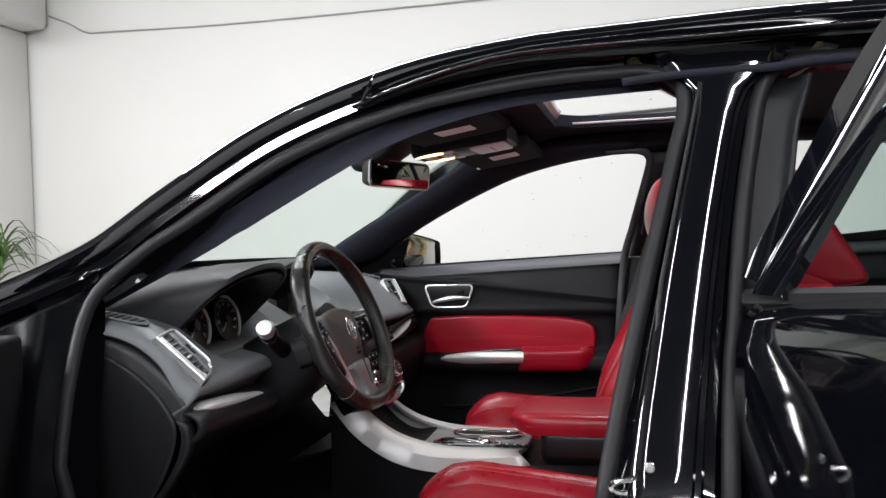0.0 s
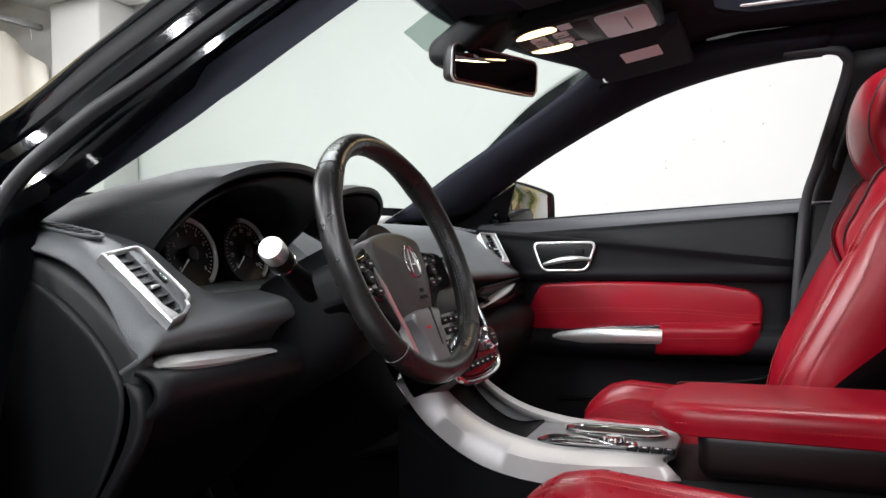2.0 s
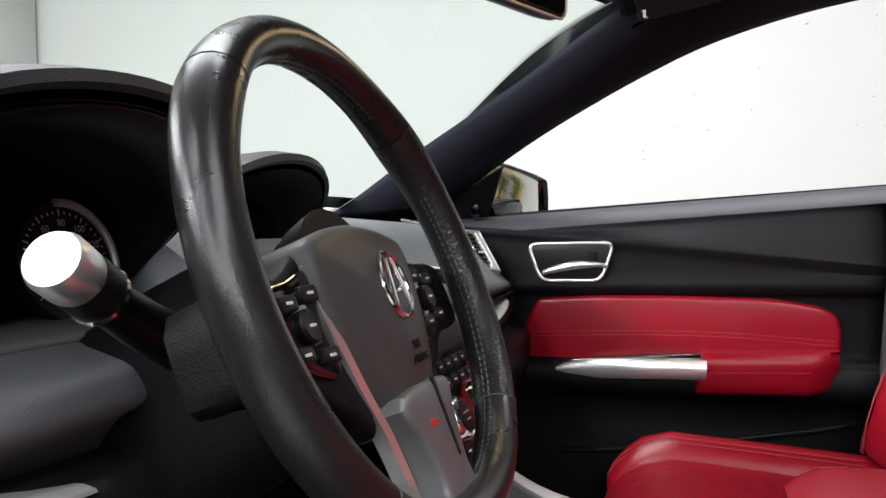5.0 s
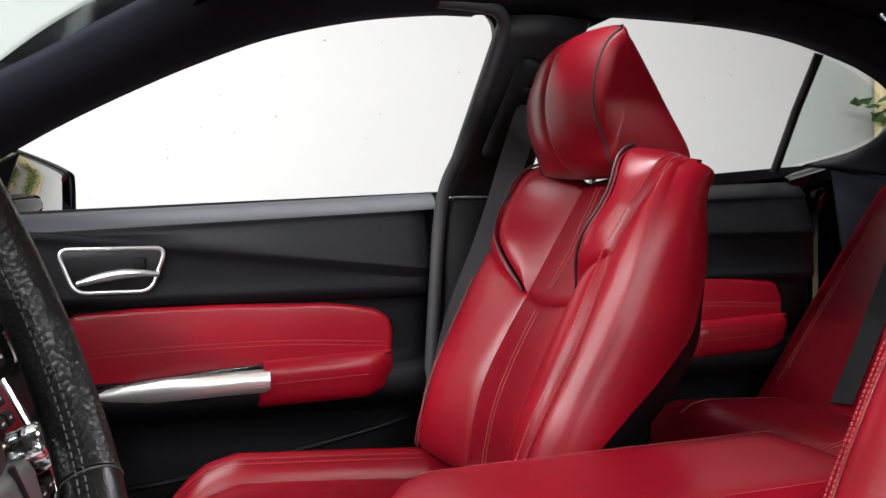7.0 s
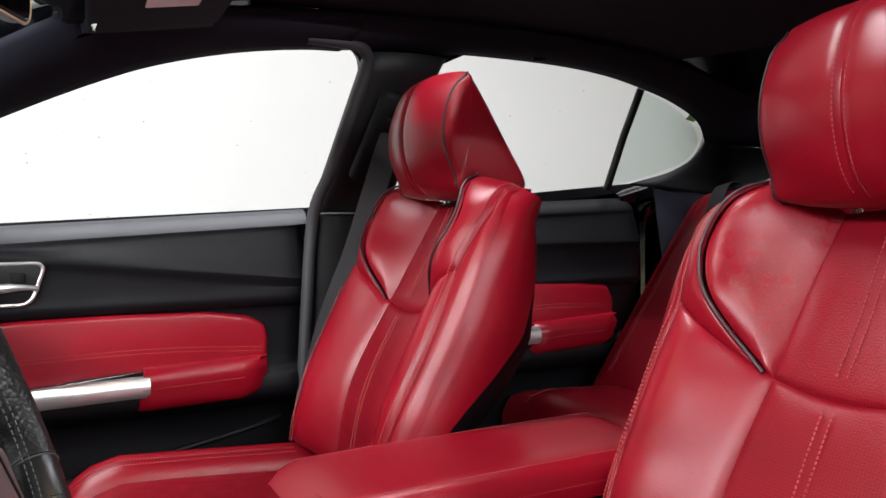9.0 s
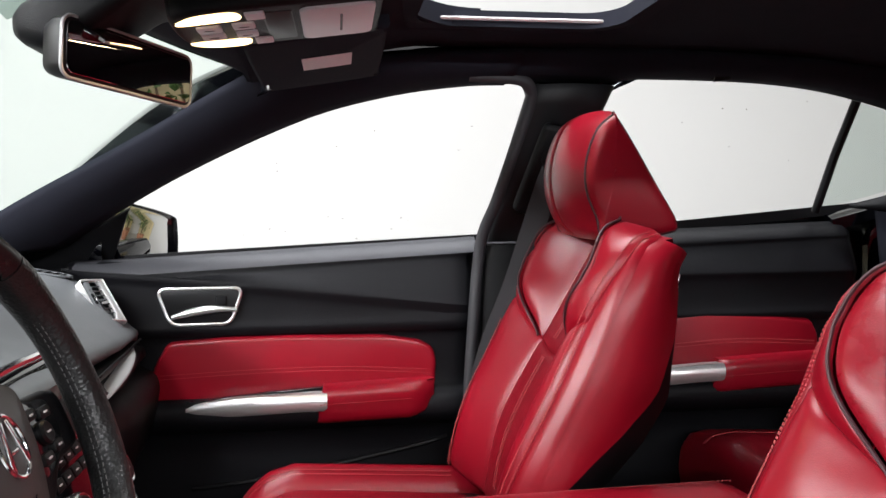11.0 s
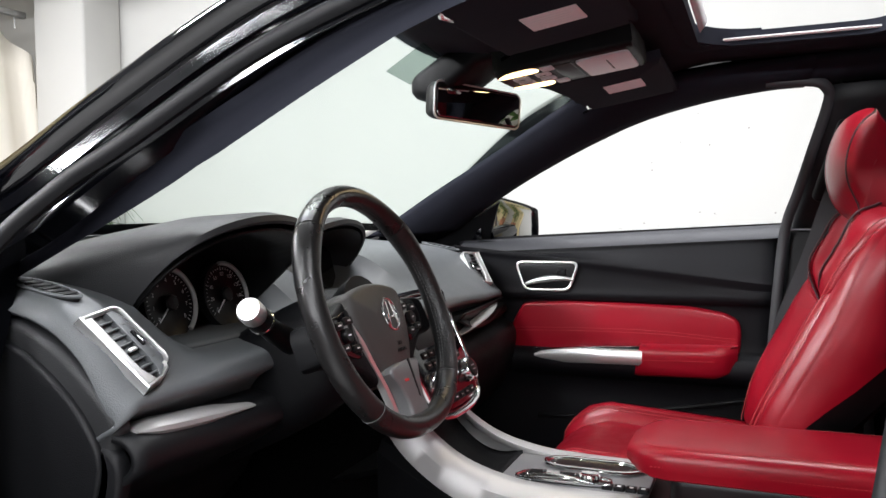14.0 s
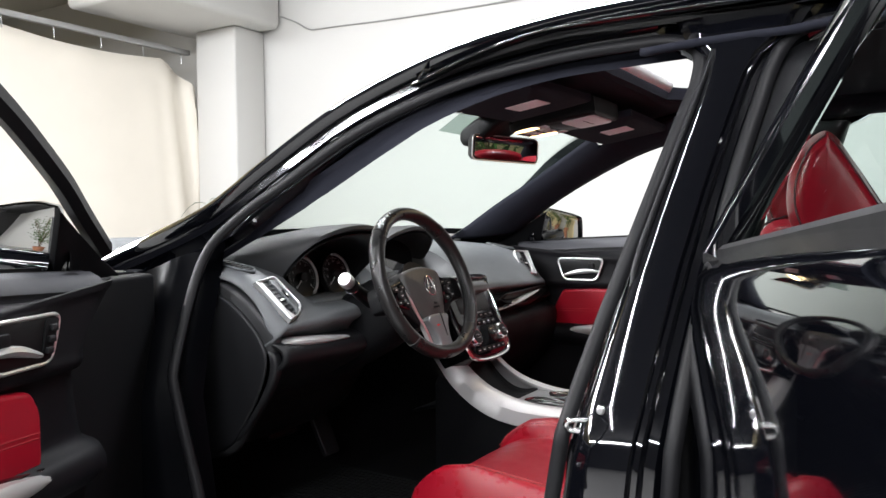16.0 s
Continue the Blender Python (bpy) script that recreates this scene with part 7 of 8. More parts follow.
for u0, u1 in ((-0.71, -0.17), (-0.165, 0.165), (0.17, 0.71)):
    leather("rear_back_panel", rear, RB, ([(u0, -0.03), (u1, -0.03)], [(u0 * 0.93, 0.545), (u1 * 0.93, 0.545)], [(u0, -0.03), (u0 * 1.02, 0.3), (u0, 0.46), (u0 * 0.93, 0.545)], [(u1, -0.03), (u1 * 1.02, 0.3), (u1, 0.46), (u1 * 0.93, 0.545)]), puff=0.014, label="red leather rear backrest")
    leather("rear_cushion_panel", rear, RC, ([(u0, 0.0), (u1, 0.0)], [(u0, 0.49), (u1, 0.49)], [(u0, 0.0), (u0, 0.49)], [(u1, 0.0), (u1, 0.49)]), puff=0.012, label="red leather rear cushion")
bm = bmesh.new()
for u in (-0.60, -0.24, 0.24, 0.60):
    for off in (0, 0.009):
        stitches(bm, [RB(u + off, 0.02 + 0.48 * q / 24, 0.0145) for q in range(25)], 0.007, 0.001)
        stitches(bm, [RC(u + off, 0.02 + 0.36 * q / 24, 0.0125) for q in range(25)], 0.007, 0.001)
part("stitching", bm, THREAD, rear)
bm = bmesh.new()
box(bm, pose(0.72, MID, 0.42), 0.42, 1.24, 0.17, 0.02)
part("bench_base", bm, CARPET, rear)
bm = bmesh.new()
rows = [[RB(u, v, -0.04 - 0.03 * (v > 0.5)) for u in (-0.62, -0.3, 0, 0.3, 0.62)] for v in (-0.05, 0.2, 0.4, 0.55)]
grid(bm, rows)
part("bench_back", bm, LINER, rear)
for u in (-0.36, 0.36):
    bm = bmesh.new()
    secs = []
    for i in range(13):
        t = -1 + i / 6
        f = (1 - abs(t) ** 3 * 0.25)
        secs.append([RO + Vector((0.315 + a * f + 0.02 * t * t, u + t * 0.12, 0.60 + b * f)) for a, b in [(p.x, p.y) for p in cr([(-0.05, 0.0, 0), (-0.04, 0.05, 0), (0.0, 0.072, 0), (0.045, 0.05, 0), (0.06, -0.02, 0), (0.03, -0.065, 0), (-0.03, -0.06, 0)], 3, closed=True)]])
    loft(bm, secs)
    h2 = part("headrest", bm, RED, rear, "red leather rear headrest")
    for s in (-1, 1):
        bm = bmesh.new()
        tube(bm, [RO + Vector((0.29, u + 0.05 * s, 0.42)), RO + Vector((0.31, u + 0.05 * s, 0.56))], 0.006, 8)
        part("headrest_post", bm, CHROME, h2)


# ---------------------------------------------------------------- belts
def webbing(bm, line, width, nrm):
    sweep(bm, cr(line, 6), [(-width / 2, -0.0008), (width / 2, -0.0008), (width / 2, 0.0008), (-width / 2, 0.0008)], Vector(nrm))


belt = thing("seat_belt", "dark grey seat belt hanging from the B-pillar", "seat belt", "front seat belts", at=(0.13, 2.48, 1.16))
bm = bmesh.new()
webbing(bm, [(0.128, 2.440, 1.150), (0.104, 2.445, 1.095), (0.044, 2.462, 0.905), (-0.004, 2.490, 0.765), (-0.03, 2.53, 0.62), (-0.04, 2.55, 0.45)], 0.047, (-0.35, -1, 0.2))
part("webbing", bm, BELT, belt)
bm = bmesh.new()
box(bm, pose(0.126, 2.446, 1.150, 24, 14, 0), 0.066, 0.024, 0.034, 0.010)
an = part("belt_guide", bm, PLASTIC, belt, "black belt guide on its slider")
bm = bmesh.new()
box(bm, pose(0.112, 2.470, 1.125, 26, 16, 0), 0.085, 0.030, 0.20, 0.014)
part("slider_cover", bm, PLASTIC, an)
bm = bmesh.new()
lathe(bm, [(0.010, 0.0), (0.010, 0.006), (0.008, 0.009), (0.001, 0.010)], plane_pose((-0.008, 2.517, 0.774), (1, 0, 0), (0, 0, 1)), 16)
part("belt_stud", bm, CHROME, belt, "chrome belt stop button")
belt2 = thing("seat_belt", "dark grey rear seat belt over the backrest", "seat belt", at=(1.15, 2.2, 1.0))
bm = bmesh.new()
webbing(bm, [tuple(RB(0.575, 0.55, 0.012)), tuple(RB(0.56, 0.50, 0.022)), tuple(RB(0.47, 0.3, 0.026)), tuple(RB(0.43, 0.13, 0.024)), tuple(RB(0.41, 0.0, 0.02))], 0.047, tuple(RN))
part("webbing", bm, BELT, belt2)
bk = thing("belt_buckle", "black seat belt buckle beside the seat", "belt buckle", at=(0.06, 2.0, 0.6))
bm = bmesh.new()
box(bm, pose(0.02, 2.012, 0.605, 0, -20, 0), 0.03, 0.022, 0.06, 0.006)
b3 = part("buckle", bm, BLACK, bk)
bm = bmesh.new()
box(bm, pose(0.013, 2.012, 0.634, 0, -20, 0), 0.018, 0.014, 0.008, 0.002)
part("release", bm, REDMARK, b3, "red release button")

# ---------------------------------------------------------------- headliner and what hangs on it
def liner_z(x, f):
    return 1.374 - 0.014 * f * f - 0.075 * max(0, (-x - 0.16) / 0.32) ** 1.25 - 0.10 * max(0, (x - 0.4) / 0.75) ** 2


bm = bmesh.new()
roof_grid(bm, liner_z, lambda x: 0.515, -0.47, 1.13)
ob = tagged(part("headliner", bm, LINER), "dark cloth headliner with a sunroof opening", "headliner", kind="structure")
s = ob.modifiers.new("thickness", "SOLIDIFY")
s.thickness = 0.006
s.offset = 1

sun = thing("sunroof", "open sunroof with black frame and rails", "sunroof", at=(0, MID, 1.38))
ropen = [(a + 0.0, b) for a, b in rrect(SX1 - SX0, 2 * SH, 0.075, 8)]
bm = bmesh.new()
cm2 = pose((SX0 + SX1) / 2, MID, 0)
sweep(bm, [cm2 @ Vector((a, b, liner_z((SX0 + SX1) / 2 + a, b / 0.515) + 0.002)) for a, b in ropen], [(-0.012, -0.006), (0.022, -0.003), (0.024, 0.004), (0.0, 0.010), (0.0, 0.022), (-0.010, 0.022)], Vector((0, 0, 1)), closed=True)
part("opening_trim", bm, LINER, sun, "dark cloth opening trim")
for s in (-1, 1):
    bm = bmesh.new()
    box(bm, pose(0.0, MID + s * (SH + 0.014), 1.376), 0.40, 0.020, 0.018, 0.004)
    rl = part("side_rail", bm, BLACK, sun, "black sunroof rail")
    for i in range(7):
        bm = bmesh.new()
        box(bm, pose(-0.14 + 0.05 * i, MID + s * (SH + 0.001), 1.381 + 0.003 * (i % 2)), 0.018 + 0.006 * (i % 3), 0.008, 0.012, 0.002)
        part("rail_clip", bm, STEEL if i % 3 == 1 else PLASTIC, rl)
    bm = bmesh.new()
    tube(bm, [(-0.17, MID + s * (SH - 0.020), 1.374), (0.185, MID + s * (SH - 0.020), 1.374)], 0.0035, 6)
    part("guide_bar", bm, BRUSHED, rl)
for s in (-1, 1):
    bm = bmesh.new()
    rc = 0.13
    arc = [(SX0 + rc - rc * math.cos(q), s * (SH - rc + rc * math.sin(q))) for q in [math.pi / 2 * i / 10 for i in range(11)]]
    rows = [[Vector((a, MID + b, liner_z(a, b / 0.515) + dz)) for a, b in arc] for dz in (0.03, -0.004)]
    rows.append([Vector((a + (SX0 - 0.01 - a) * 0.9, MID + b + (s * (SH + 0.01) - b) * 0.9, liner_z(a, b / 0.515) - 0.004)) for a, b in arc])
    grid(bm, rows)
    part("corner_trim", bm, LINER, sun, "rounded dark cloth corner")
bm = bmesh.new()
rows = []
for i in range(25):
    y = MID - 0.30 + 0.60 * i / 24
    rows.append([Vector((SX0 + 0.015, y, 1.382)), Vector((SX0 + 0.028, y, 1.402 + 0.005 * (i % 2)))])
grid(bm, rows)
ob = part("wind_deflector", bm, GREY_LENS, sun, "pale mesh wind deflector")
s = ob.modifiers.new("thickness", "SOLIDIFY")
s.thickness = 0.002
bm = bmesh.new()
box(bm, pose(0.42, MID, 1.3835, 0, 2, 0), 0.44, 0.62, 0.006, 0.003)
part("slid_back_glass", bm, PIANO, sun, "dark sunroof glass slid back")

# sun visors
for s, lab in ((-1, "driver"), (1, "passenger")):
    v = thing("sun_visor", "dark cloth sun visor folded up, with a pale label", "sun visor", "sun visors", at=(-0.33, MID + s * 0.3, 1.29))
    m = plane_pose((-0.335, MID + s * 0.312, 1.300), (1, 0, 0.16), (0, 1, -0.03 * s))
    m = m @ pose(0, 0, 0, 180, 0, 0)       # local z looks down
    bm = bmesh.new()
    o = [(p.x, p.y) for p in cr([(-0.095, -0.165, 0), (0.085, -0.165, 0), (0.100, -0.13, 0), (0.100, 0.13, 0), (0.085, 0.165, 0), (-0.085, 0.165, 0), (-0.105, 0.13, 0), (-0.105, -0.14, 0)], 4, closed=True)]
    slab(bm, o, m @ pose(0, 0, -0.004), 0.020, 0.008, 4)
    part("flap", bm, LINER, v)
    bm = bmesh.new()
    slab(bm, rrect(0.078, 0.078, 0.003), m @ pose(0.010, s * 0.012, 0.0158), 0.0012, 0.0004, 1)
    part("label", bm, LABEL, v, "pale warning label")
    bm = bmesh.new()
    for i in range(5):
        slab(bm, rrect(0.055 - 0.006 * (i % 3), 0.0022, 0.0006, 1), m @ pose(0.010, s * 0.012 - 0.024 + 0.012 * i, 0.0168), 0.0004, 0.0001, 1)
    part("print", bm, GREY_LENS, v)
    bm = bmesh.new()
    tube(bm, [m @ Vector((-0.095, s * -0.10, 0.012)), m @ Vector((-0.098, s * -0.13, 0.014)), m @ Vector((-0.09, s * -0.155, 0.010))], 0.005, 8)
    part("clip", bm, CHROME, v, "small visor clip")

# overhead console
oc = thing("overhead_console", "black overhead console with lit map lamps", "overhead console", at=(-0.38, 1.92, 1.29))
om = plane_pose((-0.375, 1.918, 1.298), (1, 0, 0.13), (0, 1, 0)) @ pose(0, 0, 0, 180, 0, 0)
bm = bmesh.new()
o = [(p.x, p.y) for p in cr([(-0.125, -0.05, 0), (-0.10, -0.085, 0), (0.0, -0.092, 0), (0.11, -0.088, 0), (0.12, -0.07, 0), (0.12, 0.07, 0), (0.11, 0.088, 0), (0.0, 0.092, 0), (-0.10, 0.085, 0), (-0.125, 0.05, 0)], 4, closed=True)]
slab(bm, o, om @ pose(0, 0, -0.02), 0.044, 0.010, 4)
part("shell", bm, PLASTIC, oc, "black console shell")
for s in (-1, 1):
    bm = bmesh.new()
    o = [(p.x, p.y) for p in cr([(-0.118, 0.046 * s, 0), (-0.095, 0.074 * s, 0), (-0.052, 0.078 * s, 0), (-0.045, 0.050 * s, 0), (-0.075, 0.044 * s, 0)], 4, closed=True)]
    slab(bm, o, om @ pose(0, 0, 0.0225), 0.003, 0.001, 2)
    part("map_lamp", bm, WARM, oc, "lit warm map lamp lens")
    bm = bmesh.new()
    slab(bm, rrect(0.022, 0.028, 0.002), om @ pose(-0.028, 0.060 * s, 0.022), 0.005, 0.0015, 2)
    part("lamp_switch", bm, GREY_LENS, oc, "grey lamp switch")
for i, (x, y, w, h) in enumerate(((-0.085, -0.018, 0.028, 0.026), (-0.085, 0.018, 0.028, 0.026), (-0.045, -0.020, 0.026, 0.026), (-0.045, 0.020, 0.026, 0.026))):
    bm = bmesh.new()
    slab(bm, rrect(w, h, 0.003), om @ pose(x, y, 0.022), 0.005, 0.0015, 2)
    bt = part("roof_button", bm, GREY_LENS, oc, "grey roof button")
    bm = bmesh.new()
    slab(bm, rrect(0.012, 0.003, 0.0008, 1), om @ pose(x, y, 0.0268), 0.0006, 0.0001, 1)
    part("symbol", bm, BLACK, bt)
bm = bmesh.new()
slab(bm, rrect(0.034, 0.130, 0.004), om @ pose(-0.003, 0, 0.022), 0.003, 0.001, 2)
part("grille", bm, BLACK, oc)
bm = bmesh.new()
slab(bm, rrect(0.088, 0.140, 0.012), om @ pose(0.066, 0, 0.022), 0.006, 0.002, 3)
gl = part("glasses_box", bm, GREY_LENS, oc, "pale grey sunglasses box lid")
bm = bmesh.new()
slab(bm, rrect(0.003, 0.080, 0.001, 1), om @ pose(0.070, 0.0, 0.0278), 0.0006, 0.0001, 1)
part("groove", bm, BLACK, gl)
lamp = bpy.data.lights.new("map_lamp_light", "AREA")
lamp.shape, lamp.size, lamp.size_y, lamp.energy, lamp.color = "RECTANGLE", 0.05, 0.12, 0.35, (1, 0.75, 0.45)
lo = new("map_lamp_light", lamp)
lo.matrix_world = look(tuple(om @ Vector((-0.085, 0, 0.032))), tuple(om @ Vector((-0.085, 0, 1.0))))

# grab handles
for x0, x1, zz in ((-0.215, -0.005, 1.318), (0.46, 0.66, 1.322)):
    for side in (0,):
        gh = thing("grab_handle", "dark folded grab handle over the door", "grab handle", "grab handles", at=(x0, 2.45 if not side else 2 * MID - 2.45, zz))
        bm = bmesh.new()
        pts = [(x0, 2.455, zz - 0.004), (x0 + 0.028, 2.450, zz), (x0 + 0.038, 2.440, zz + 0.022), (x0 + 0.055, 2.436, zz + 0.030), ((x0 + x1) / 2, 2.433, zz + 0.034), (x1 - 0.055, 2.436, zz + 0.032), (x1 - 0.040, 2.440, zz + 0.022), (x1 - 0.028, 2.450, zz + 0.004), (x1, 2.455, zz + 0.004)]
        pts = [flip(p) for p in pts] if side else pts
        sweep(bm, cr(pts, 4), ring(1.0, 8, 0.010, 0.008), Vector((0, -1, -0.5)) if not side else Vector((0, 1, -0.5)))
        part("grip", bm, PLASTIC, gh)
        for xx in (x0 + 0.012, x1 - 0.012):
            bm = bmesh.new()
            p = Vector((xx, 2.462, zz + 0.004))
            box(bm, Matrix.Translation(flip(p) if side else p) @ pose(0, 0, 0, 20 if side else -20, 0, 0), 0.034, 0.02, 0.024, 0.006)
            part("mount", bm, PLASTIC, gh)

# airbag badges on the A-pillar trims
bd = thing("pillar_badge", "small grey badge on the A-pillar trim", "badge", at=(-0.49, 2.47, 1.245))
bm = bmesh.new()
slab(bm, rrect(0.034, 0.014, 0.006), plane_pose((-0.478, 2.452, 1.263), (0.85, -0.2, 0.42), (-0.3, -0.4, 0.8)), 0.006, 0.002)
part("plate", bm, material("badge_grey", (0.10, 0.10, 0.11), 0.5), bd)

# inside mirror, sensor box and dotted patch on the windscreen
rv = thing("rear_view_mirror", "black framed inside mirror on the windscreen", "mirror", at=(-0.60, 1.92, 1.23))
mm2 = plane_pose((-0.560, 1.950, 1.228), Vector((0.43, 0.90, -0.03)), Vector((0.06, 0.0, 1)))
if (mm2.to_3x3() @ Vector((0, 0, 1))).x < 0:
    mm2 = mm2 @ pose(0, 0, 0, 0, 180, 0)
bm = bmesh.new()
o = rrect(0.225, 0.068, 0.014, 5)
rows = [[mm2 @ Vector((a, b, 0.008)) for a, b in inset2(o, 0.003)], [mm2 @ Vector((a, b, 0.006)) for a, b in o], [mm2 @ Vector((a, b, -0.010)) for a, b in o], [mm2 @ Vector((a * 0.92, b * 0.86, -0.028)) for a, b in o], [mm2 @ Vector((a * 0.7, b * 0.6, -0.036)) for a, b in o]]
vs = grid(bm, rows, loop_v=True)
bm.faces.new(vs[-1])
bm.faces.new(vs[0])
part("housing", bm, BLACK, rv, "black mirror housing")
bm = bmesh.new()
sweep(bm, [mm2 @ Vector((a, b, 0.006)) for a, b in o], ring(0.0022, 6), mm2.to_3x3() @ Vector((0, 0, 1)), closed=True)
part("mirror_rim", bm, SILVER, rv, "thin pale rim")
bm = bmesh.new()
slab(bm, inset2(o, 0.005), mm2 @ pose(0, 0, 0.0075), 0.002, 0.0006, 1)
part("mirror_glass", bm, DIM_MIRROR, rv, "dimmed mirror glass")
bm = bmesh.new()
tube(bm, [mm2 @ Vector((0, 0.0, -0.03)), (-0.62, 1.925, 1.262), (-0.60, 1.92, 1.30)], [0.024, 0.028, 0.030], 14)
part("mirror_arm", bm, PLASTIC, rv, "black mirror arm")
sb = thing("sensor_box", "black sensor housing behind the mirror", "sensor housing", at=(-0.66, MID, 1.28))
bm = bmesh.new()
secs = []
for x, w, zt, zb in ((-0.672, 0.034, 1.278, 1.250), (-0.660, 0.050, 1.286, 1.240), (-0.630, 0.060, 1.300, 1.232), (-0.595, 0.068, 1.316, 1.246), (-0.53, 0.075, 1.335, 1.290), (-0.47, 0.075, 1.34, 1.305)):
    secs.append([Vector((x, 1.932 + a, (zt + zb) / 2 + b)) for a, b in rrect(2 * w, zt - zb, min(0.018, (zt - zb) * 0.4), 4)])
loft(bm, secs)
cv = part("cover", bm, PLASTIC, sb)
bm = bmesh.new()
slab(bm, rrect(0.07, 0.028, 0.008), plane_pose((-0.585, 1.905, 1.252), (0, 1, 0), (-0.85, 0, 0.5)) @ pose(0, 0, -0.002), 0.005, 0.002, 2)
part("sensor_window", bm, PIANO, sb, "glossy black sensor window")
pt = thing("dot_patch", "grey dotted patch on the windscreen glass", "window print", at=(-0.75, 1.75, 1.25))
bm = bmesh.new()
rows = []
for i in range(7):
    k = i / 6
    row = []
    for j in range(7):
        q = j / 6
        p = Vector((-0.655, 1.756, 1.268)).lerp(Vector((-0.566, 1.788, 1.338)), k).lerp(Vector((-0.69, 1.93, 1.275)).lerp(Vector((-0.586, 1.975, 1.347)), k), q)
        row.append(p)
    rows.append(row)
grid(bm, rows)
ob = part("patch", bm, glass("dotted_grey_print", (0.42, 0.49, 0.46), 0.02), pt)
ob.visible_shadow = False

# closing edge between windscreen, headliner and roof
bm = bmesh.new()
rows = []
e = screen_edge(1.0)
for k in range(17):
    f = k / 8 - 1
    hx = e.x - 0.16 * (1 - f * f)
    rows.append([Vector((hx - 0.02, MID + (e.y - MID) * f, e.z + 0.012 * (1 - f * f) + 0.012)), Vector((hx + 0.03, MID + 0.54 * f, e.z + 0.014 * (1 - f * f) - 0.002)), Vector((-0.46, MID + 0.515 * f, liner_z(-0.46, f))), Vector((-0.42, MID + 0.515 * f, liner_z(-0.42, f) + 0.004))])
grid(bm, rows)
ob = tagged(part("header_trim", bm, LINER), "dark cloth windscreen header", "trim", kind="structure")
s = ob.modifiers.new("thickness", "SOLIDIFY")
s.thickness = 0.006
bm = bmesh.new()
rows = []
for k in range(17):
    f = k / 8 - 1
    hx = e.x - 0.16 * (1 - f * f)
    rows.append([Vector((hx - 0.03, MID + (e.y - MID) * 1.06 * f, e.z + 0.012 * (1 - f * f) + 0.010)), Vector((hx + 0.06, MID + 0.56 * f, e.z + 0.050 + 0.02 * (1 - f * f))), Vector((-0.42, MID + 0.60 * f, roof_z(-0.42, f) + 0.002))])
grid(bm, rows)
ob = part("roof_front", bm, PAINT, body)
s = ob.modifiers.new("thickness", "SOLIDIFY")
s.thickness = 0.004


# ---------------------------------------------------------------- plants behind the car
def plant(at, h, seed, n=420, spread_=0.7, pot=True):
    rnd = random.Random(seed)
    pl = thing("potted_plant", "tall leafy green plant in a clay pot", "plant", "plants behind the car", at=at)
    x, y, z = at
    bm = bmesh.new()
    lathe(bm, [(0.14, 0.0), (0.20, 0.34), (0.22, 0.34), (0.22, 0.38), (0.19, 0.38), (0.17, 0.30), (0.001, 0.30)], Matrix.Translation(at), 24)
    part("pot", bm, CLAY, pl, "terracotta pot")
    bm = bmesh.new()
    tips = []
    for i in range(7):
        a = rnd.uniform(0, 6.28)
        p = [Vector((x, y, z + 0.3))]
        lean = rnd.uniform(0.15, spread_)
        for k in range(1, 7):
            q = k / 6
            p.append(Vector((x + math.cos(a) * lean * q ** 1.6 + rnd.uniform(-0.04, 0.04), y + math.sin(a) * lean * q ** 1.6 + rnd.uniform(-0.04, 0.04), z + 0.3 + (h - 0.3) * q * rnd.uniform(0.92, 1.0))))
        tube(bm, cr(p, 3), 0.012, 6)
        tips.append(p)
    part("stem", bm, BARK, pl)
    bm = bmesh.new()
    for i in range(n):
        p = rnd.choice(tips)
        k = rnd.uniform(1.4, 5.99)
        c = p[int(k)].lerp(p[min(6, int(k) + 1)], k % 1) + Vector((rnd.gauss(0, 0.13), rnd.gauss(0, 0.13), rnd.gauss(0, 0.10)))
        ln, w = rnd.uniform(0.08, 0.17), rnd.uniform(0.02, 0.04)
        d = Vector((rnd.gauss(0, 1), rnd.gauss(0, 1), rnd.uniform(-0.9, 0.5))).normalized()
        sd = d.cross(Vector((rnd.gauss(0, 0.4), rnd.gauss(0, 0.4), 1))).normalized() * w
        up = d.cross(sd).normalized() * 0.012
        v0, v1, v2, v3, v4 = (bm.verts.new(q) for q in (c, c + d * ln * 0.45 + sd + up, c + d * ln, c + d * ln * 0.45 - sd + up, c + d * ln * 0.5 - up))
        bm.faces.new((v0, v1, v4))
        bm.faces.new((v1, v2, v4))
        bm.faces.new((v2, v3, v4))
        bm.faces.new((v3, v0, v4))
    part("foliage", bm, LEAF, pl, "dense green foliage")
    return pl


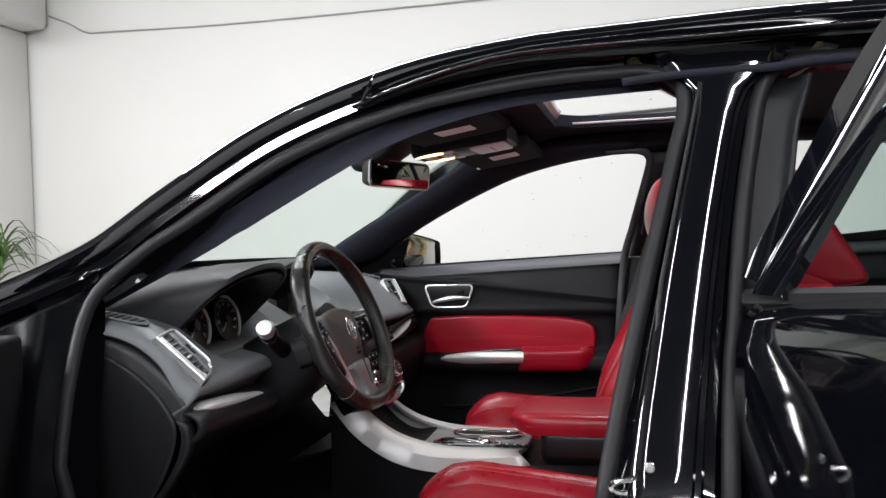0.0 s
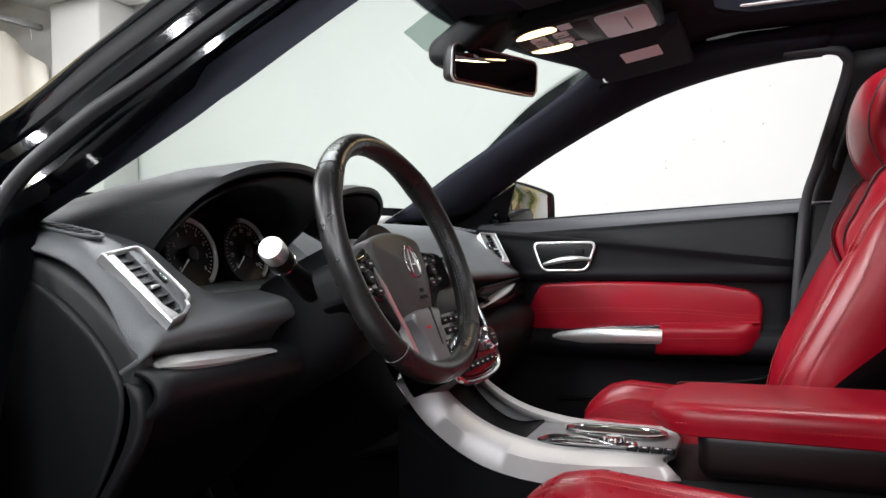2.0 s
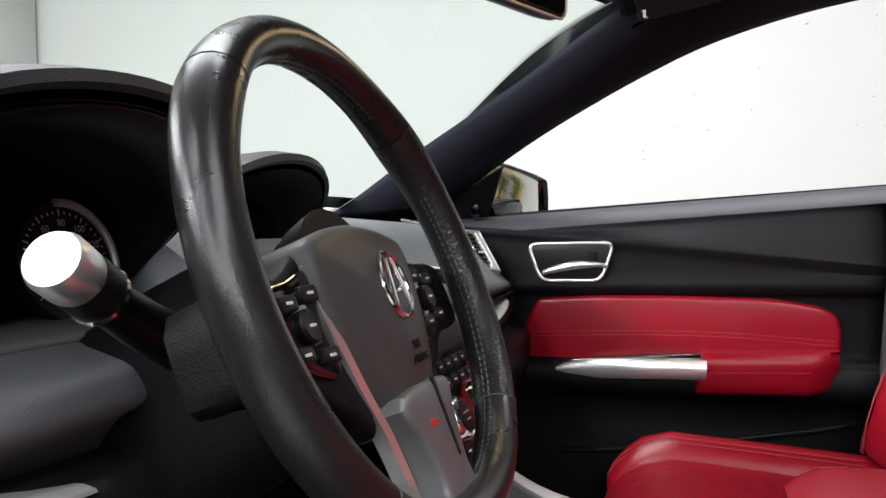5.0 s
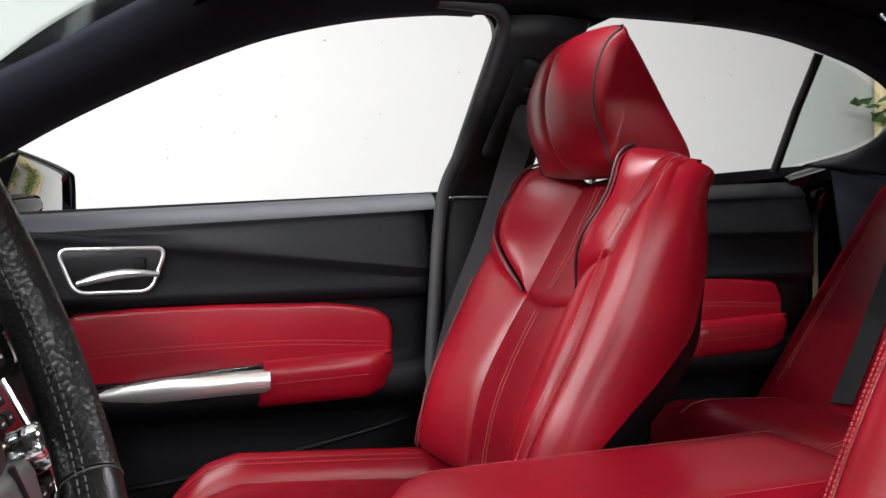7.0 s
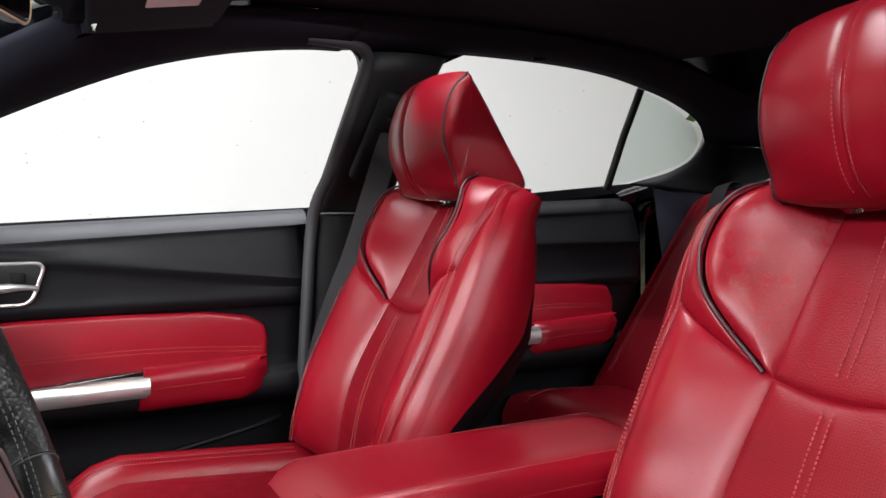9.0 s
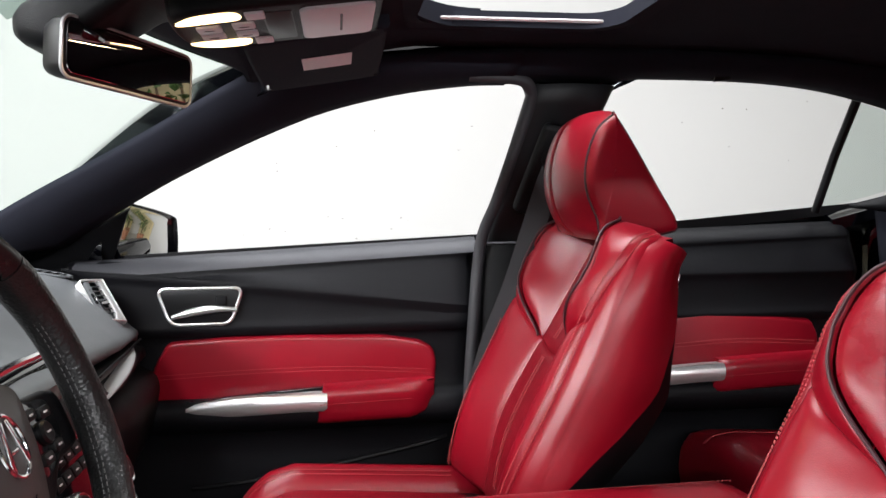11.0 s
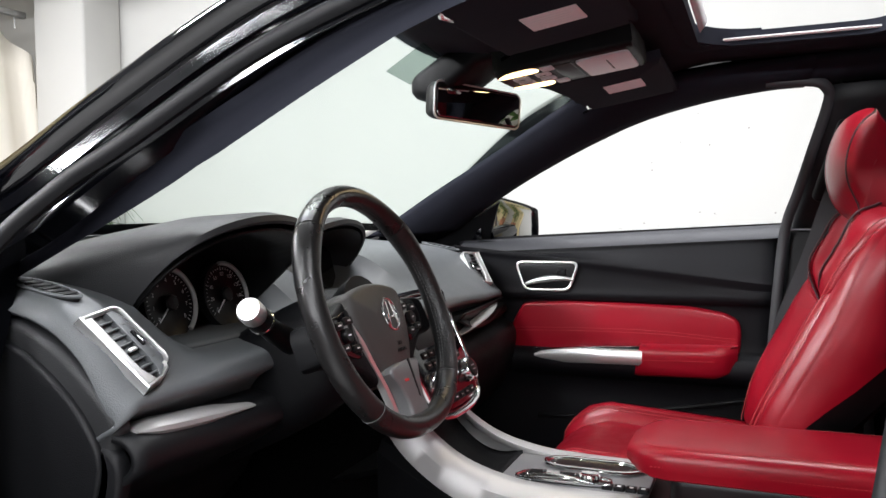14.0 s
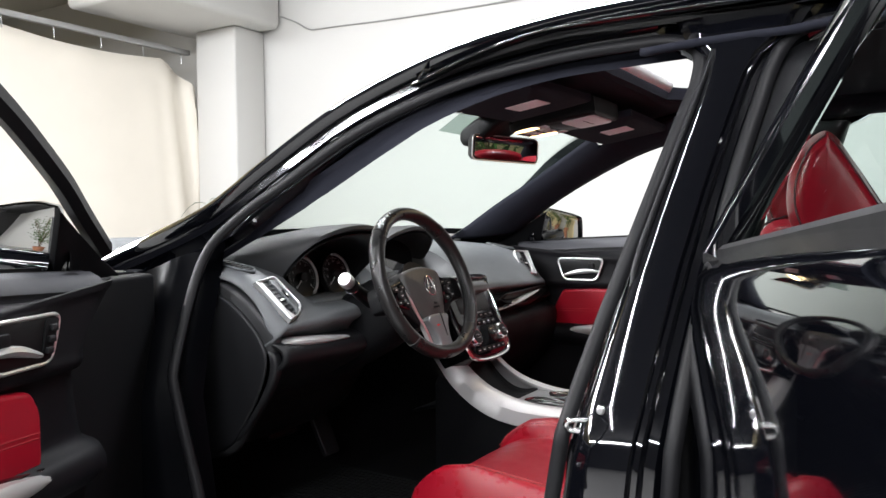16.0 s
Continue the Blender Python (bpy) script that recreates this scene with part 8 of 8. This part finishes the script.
for i, (x, y, h) in enumerate(((3.62, 4.35, 1.85), (4.2, 3.5, 2.3), (4.9, 2.9, 2.1), (5.2, 3.7, 2.5), (5.4, 2.0, 2.2), (5.3, 1.0, 2.3), (5.5, -0.4, 2.1), (4.6, -2.2, 2.2))):
    plant((x, y, 0.0), h, 11 + i)
pn = thing("backdrop_panel", "beige panel standing behind the plants", "panel", at=(5.95, 2.5, 0))
bm = bmesh.new()
box(bm, pose(5.98, 1.6, 1.15), 0.06, 5.0, 2.3, 0.01)
part("board", bm, BEIGE, pn)
pn = thing("backdrop_panel", "beige panel beside the end of the white wall", "panel", at=(4.8, 4.93, 0))
bm = bmesh.new()
box(bm, pose(4.83, 4.94, 1.3), 2.54, 0.06, 2.6, 0.01)
part("board", bm, BEIGE, pn)


# low plant with arching strap leaves by the column, ahead of the car
def strap_plant(at, stem, reach, seed, n=75):
    rnd = random.Random(seed)
    pl = thing("potted_plant", "low plant with arching strap leaves beside the column", "plant", at=at)
    x, y, z = at
    bm = bmesh.new()
    lathe(bm, [(0.10, 0.0), (0.15, 0.30), (0.165, 0.30), (0.165, 0.34), (0.14, 0.34), (0.13, 0.28), (0.001, 0.28)], Matrix.Translation(at), 24)
    part("pot", bm, CLAY, pl, "terracotta pot")
    bm = bmesh.new()
    tube(bm, cr([(x, y, z + 0.27), (x + 0.02, y, z + 0.27 + 0.5 * (stem - 0.27)), (x, y + 0.01, z + stem)], 4), 0.020, 8)
    part("stem", bm, BARK, pl)
    bm = bmesh.new()
    for i in range(n):
        a, rise, far = rnd.uniform(0, 6.283), rnd.uniform(0.10, 0.36), reach * rnd.uniform(0.55, 1.1)
        out, side = Vector((math.cos(a), math.sin(a), 0)), Vector((-math.sin(a), math.cos(a), 0))
        root = Vector((x, y, z + stem - rnd.uniform(0, 0.18)))
        rows = []
        for k in range(8):
            q = k / 7
            p = root + out * (far * q) + Vector((0, 0, rise * math.sin(2.2 * q) - 0.10 * q * q))
            w = 0.012 * math.sin(math.pi * min(1, 0.25 + 0.75 * q)) + 0.001
            rows.append([p - side * w + Vector((0, 0, 0.004)), p, p + side * w + Vector((0, 0, 0.004))])
        grid(bm, rows)
    part("foliage", bm, LEAF, pl, "long arching green leaves")


strap_plant((-4.24, 4.36, 0.0), 0.97, 0.38, 41)
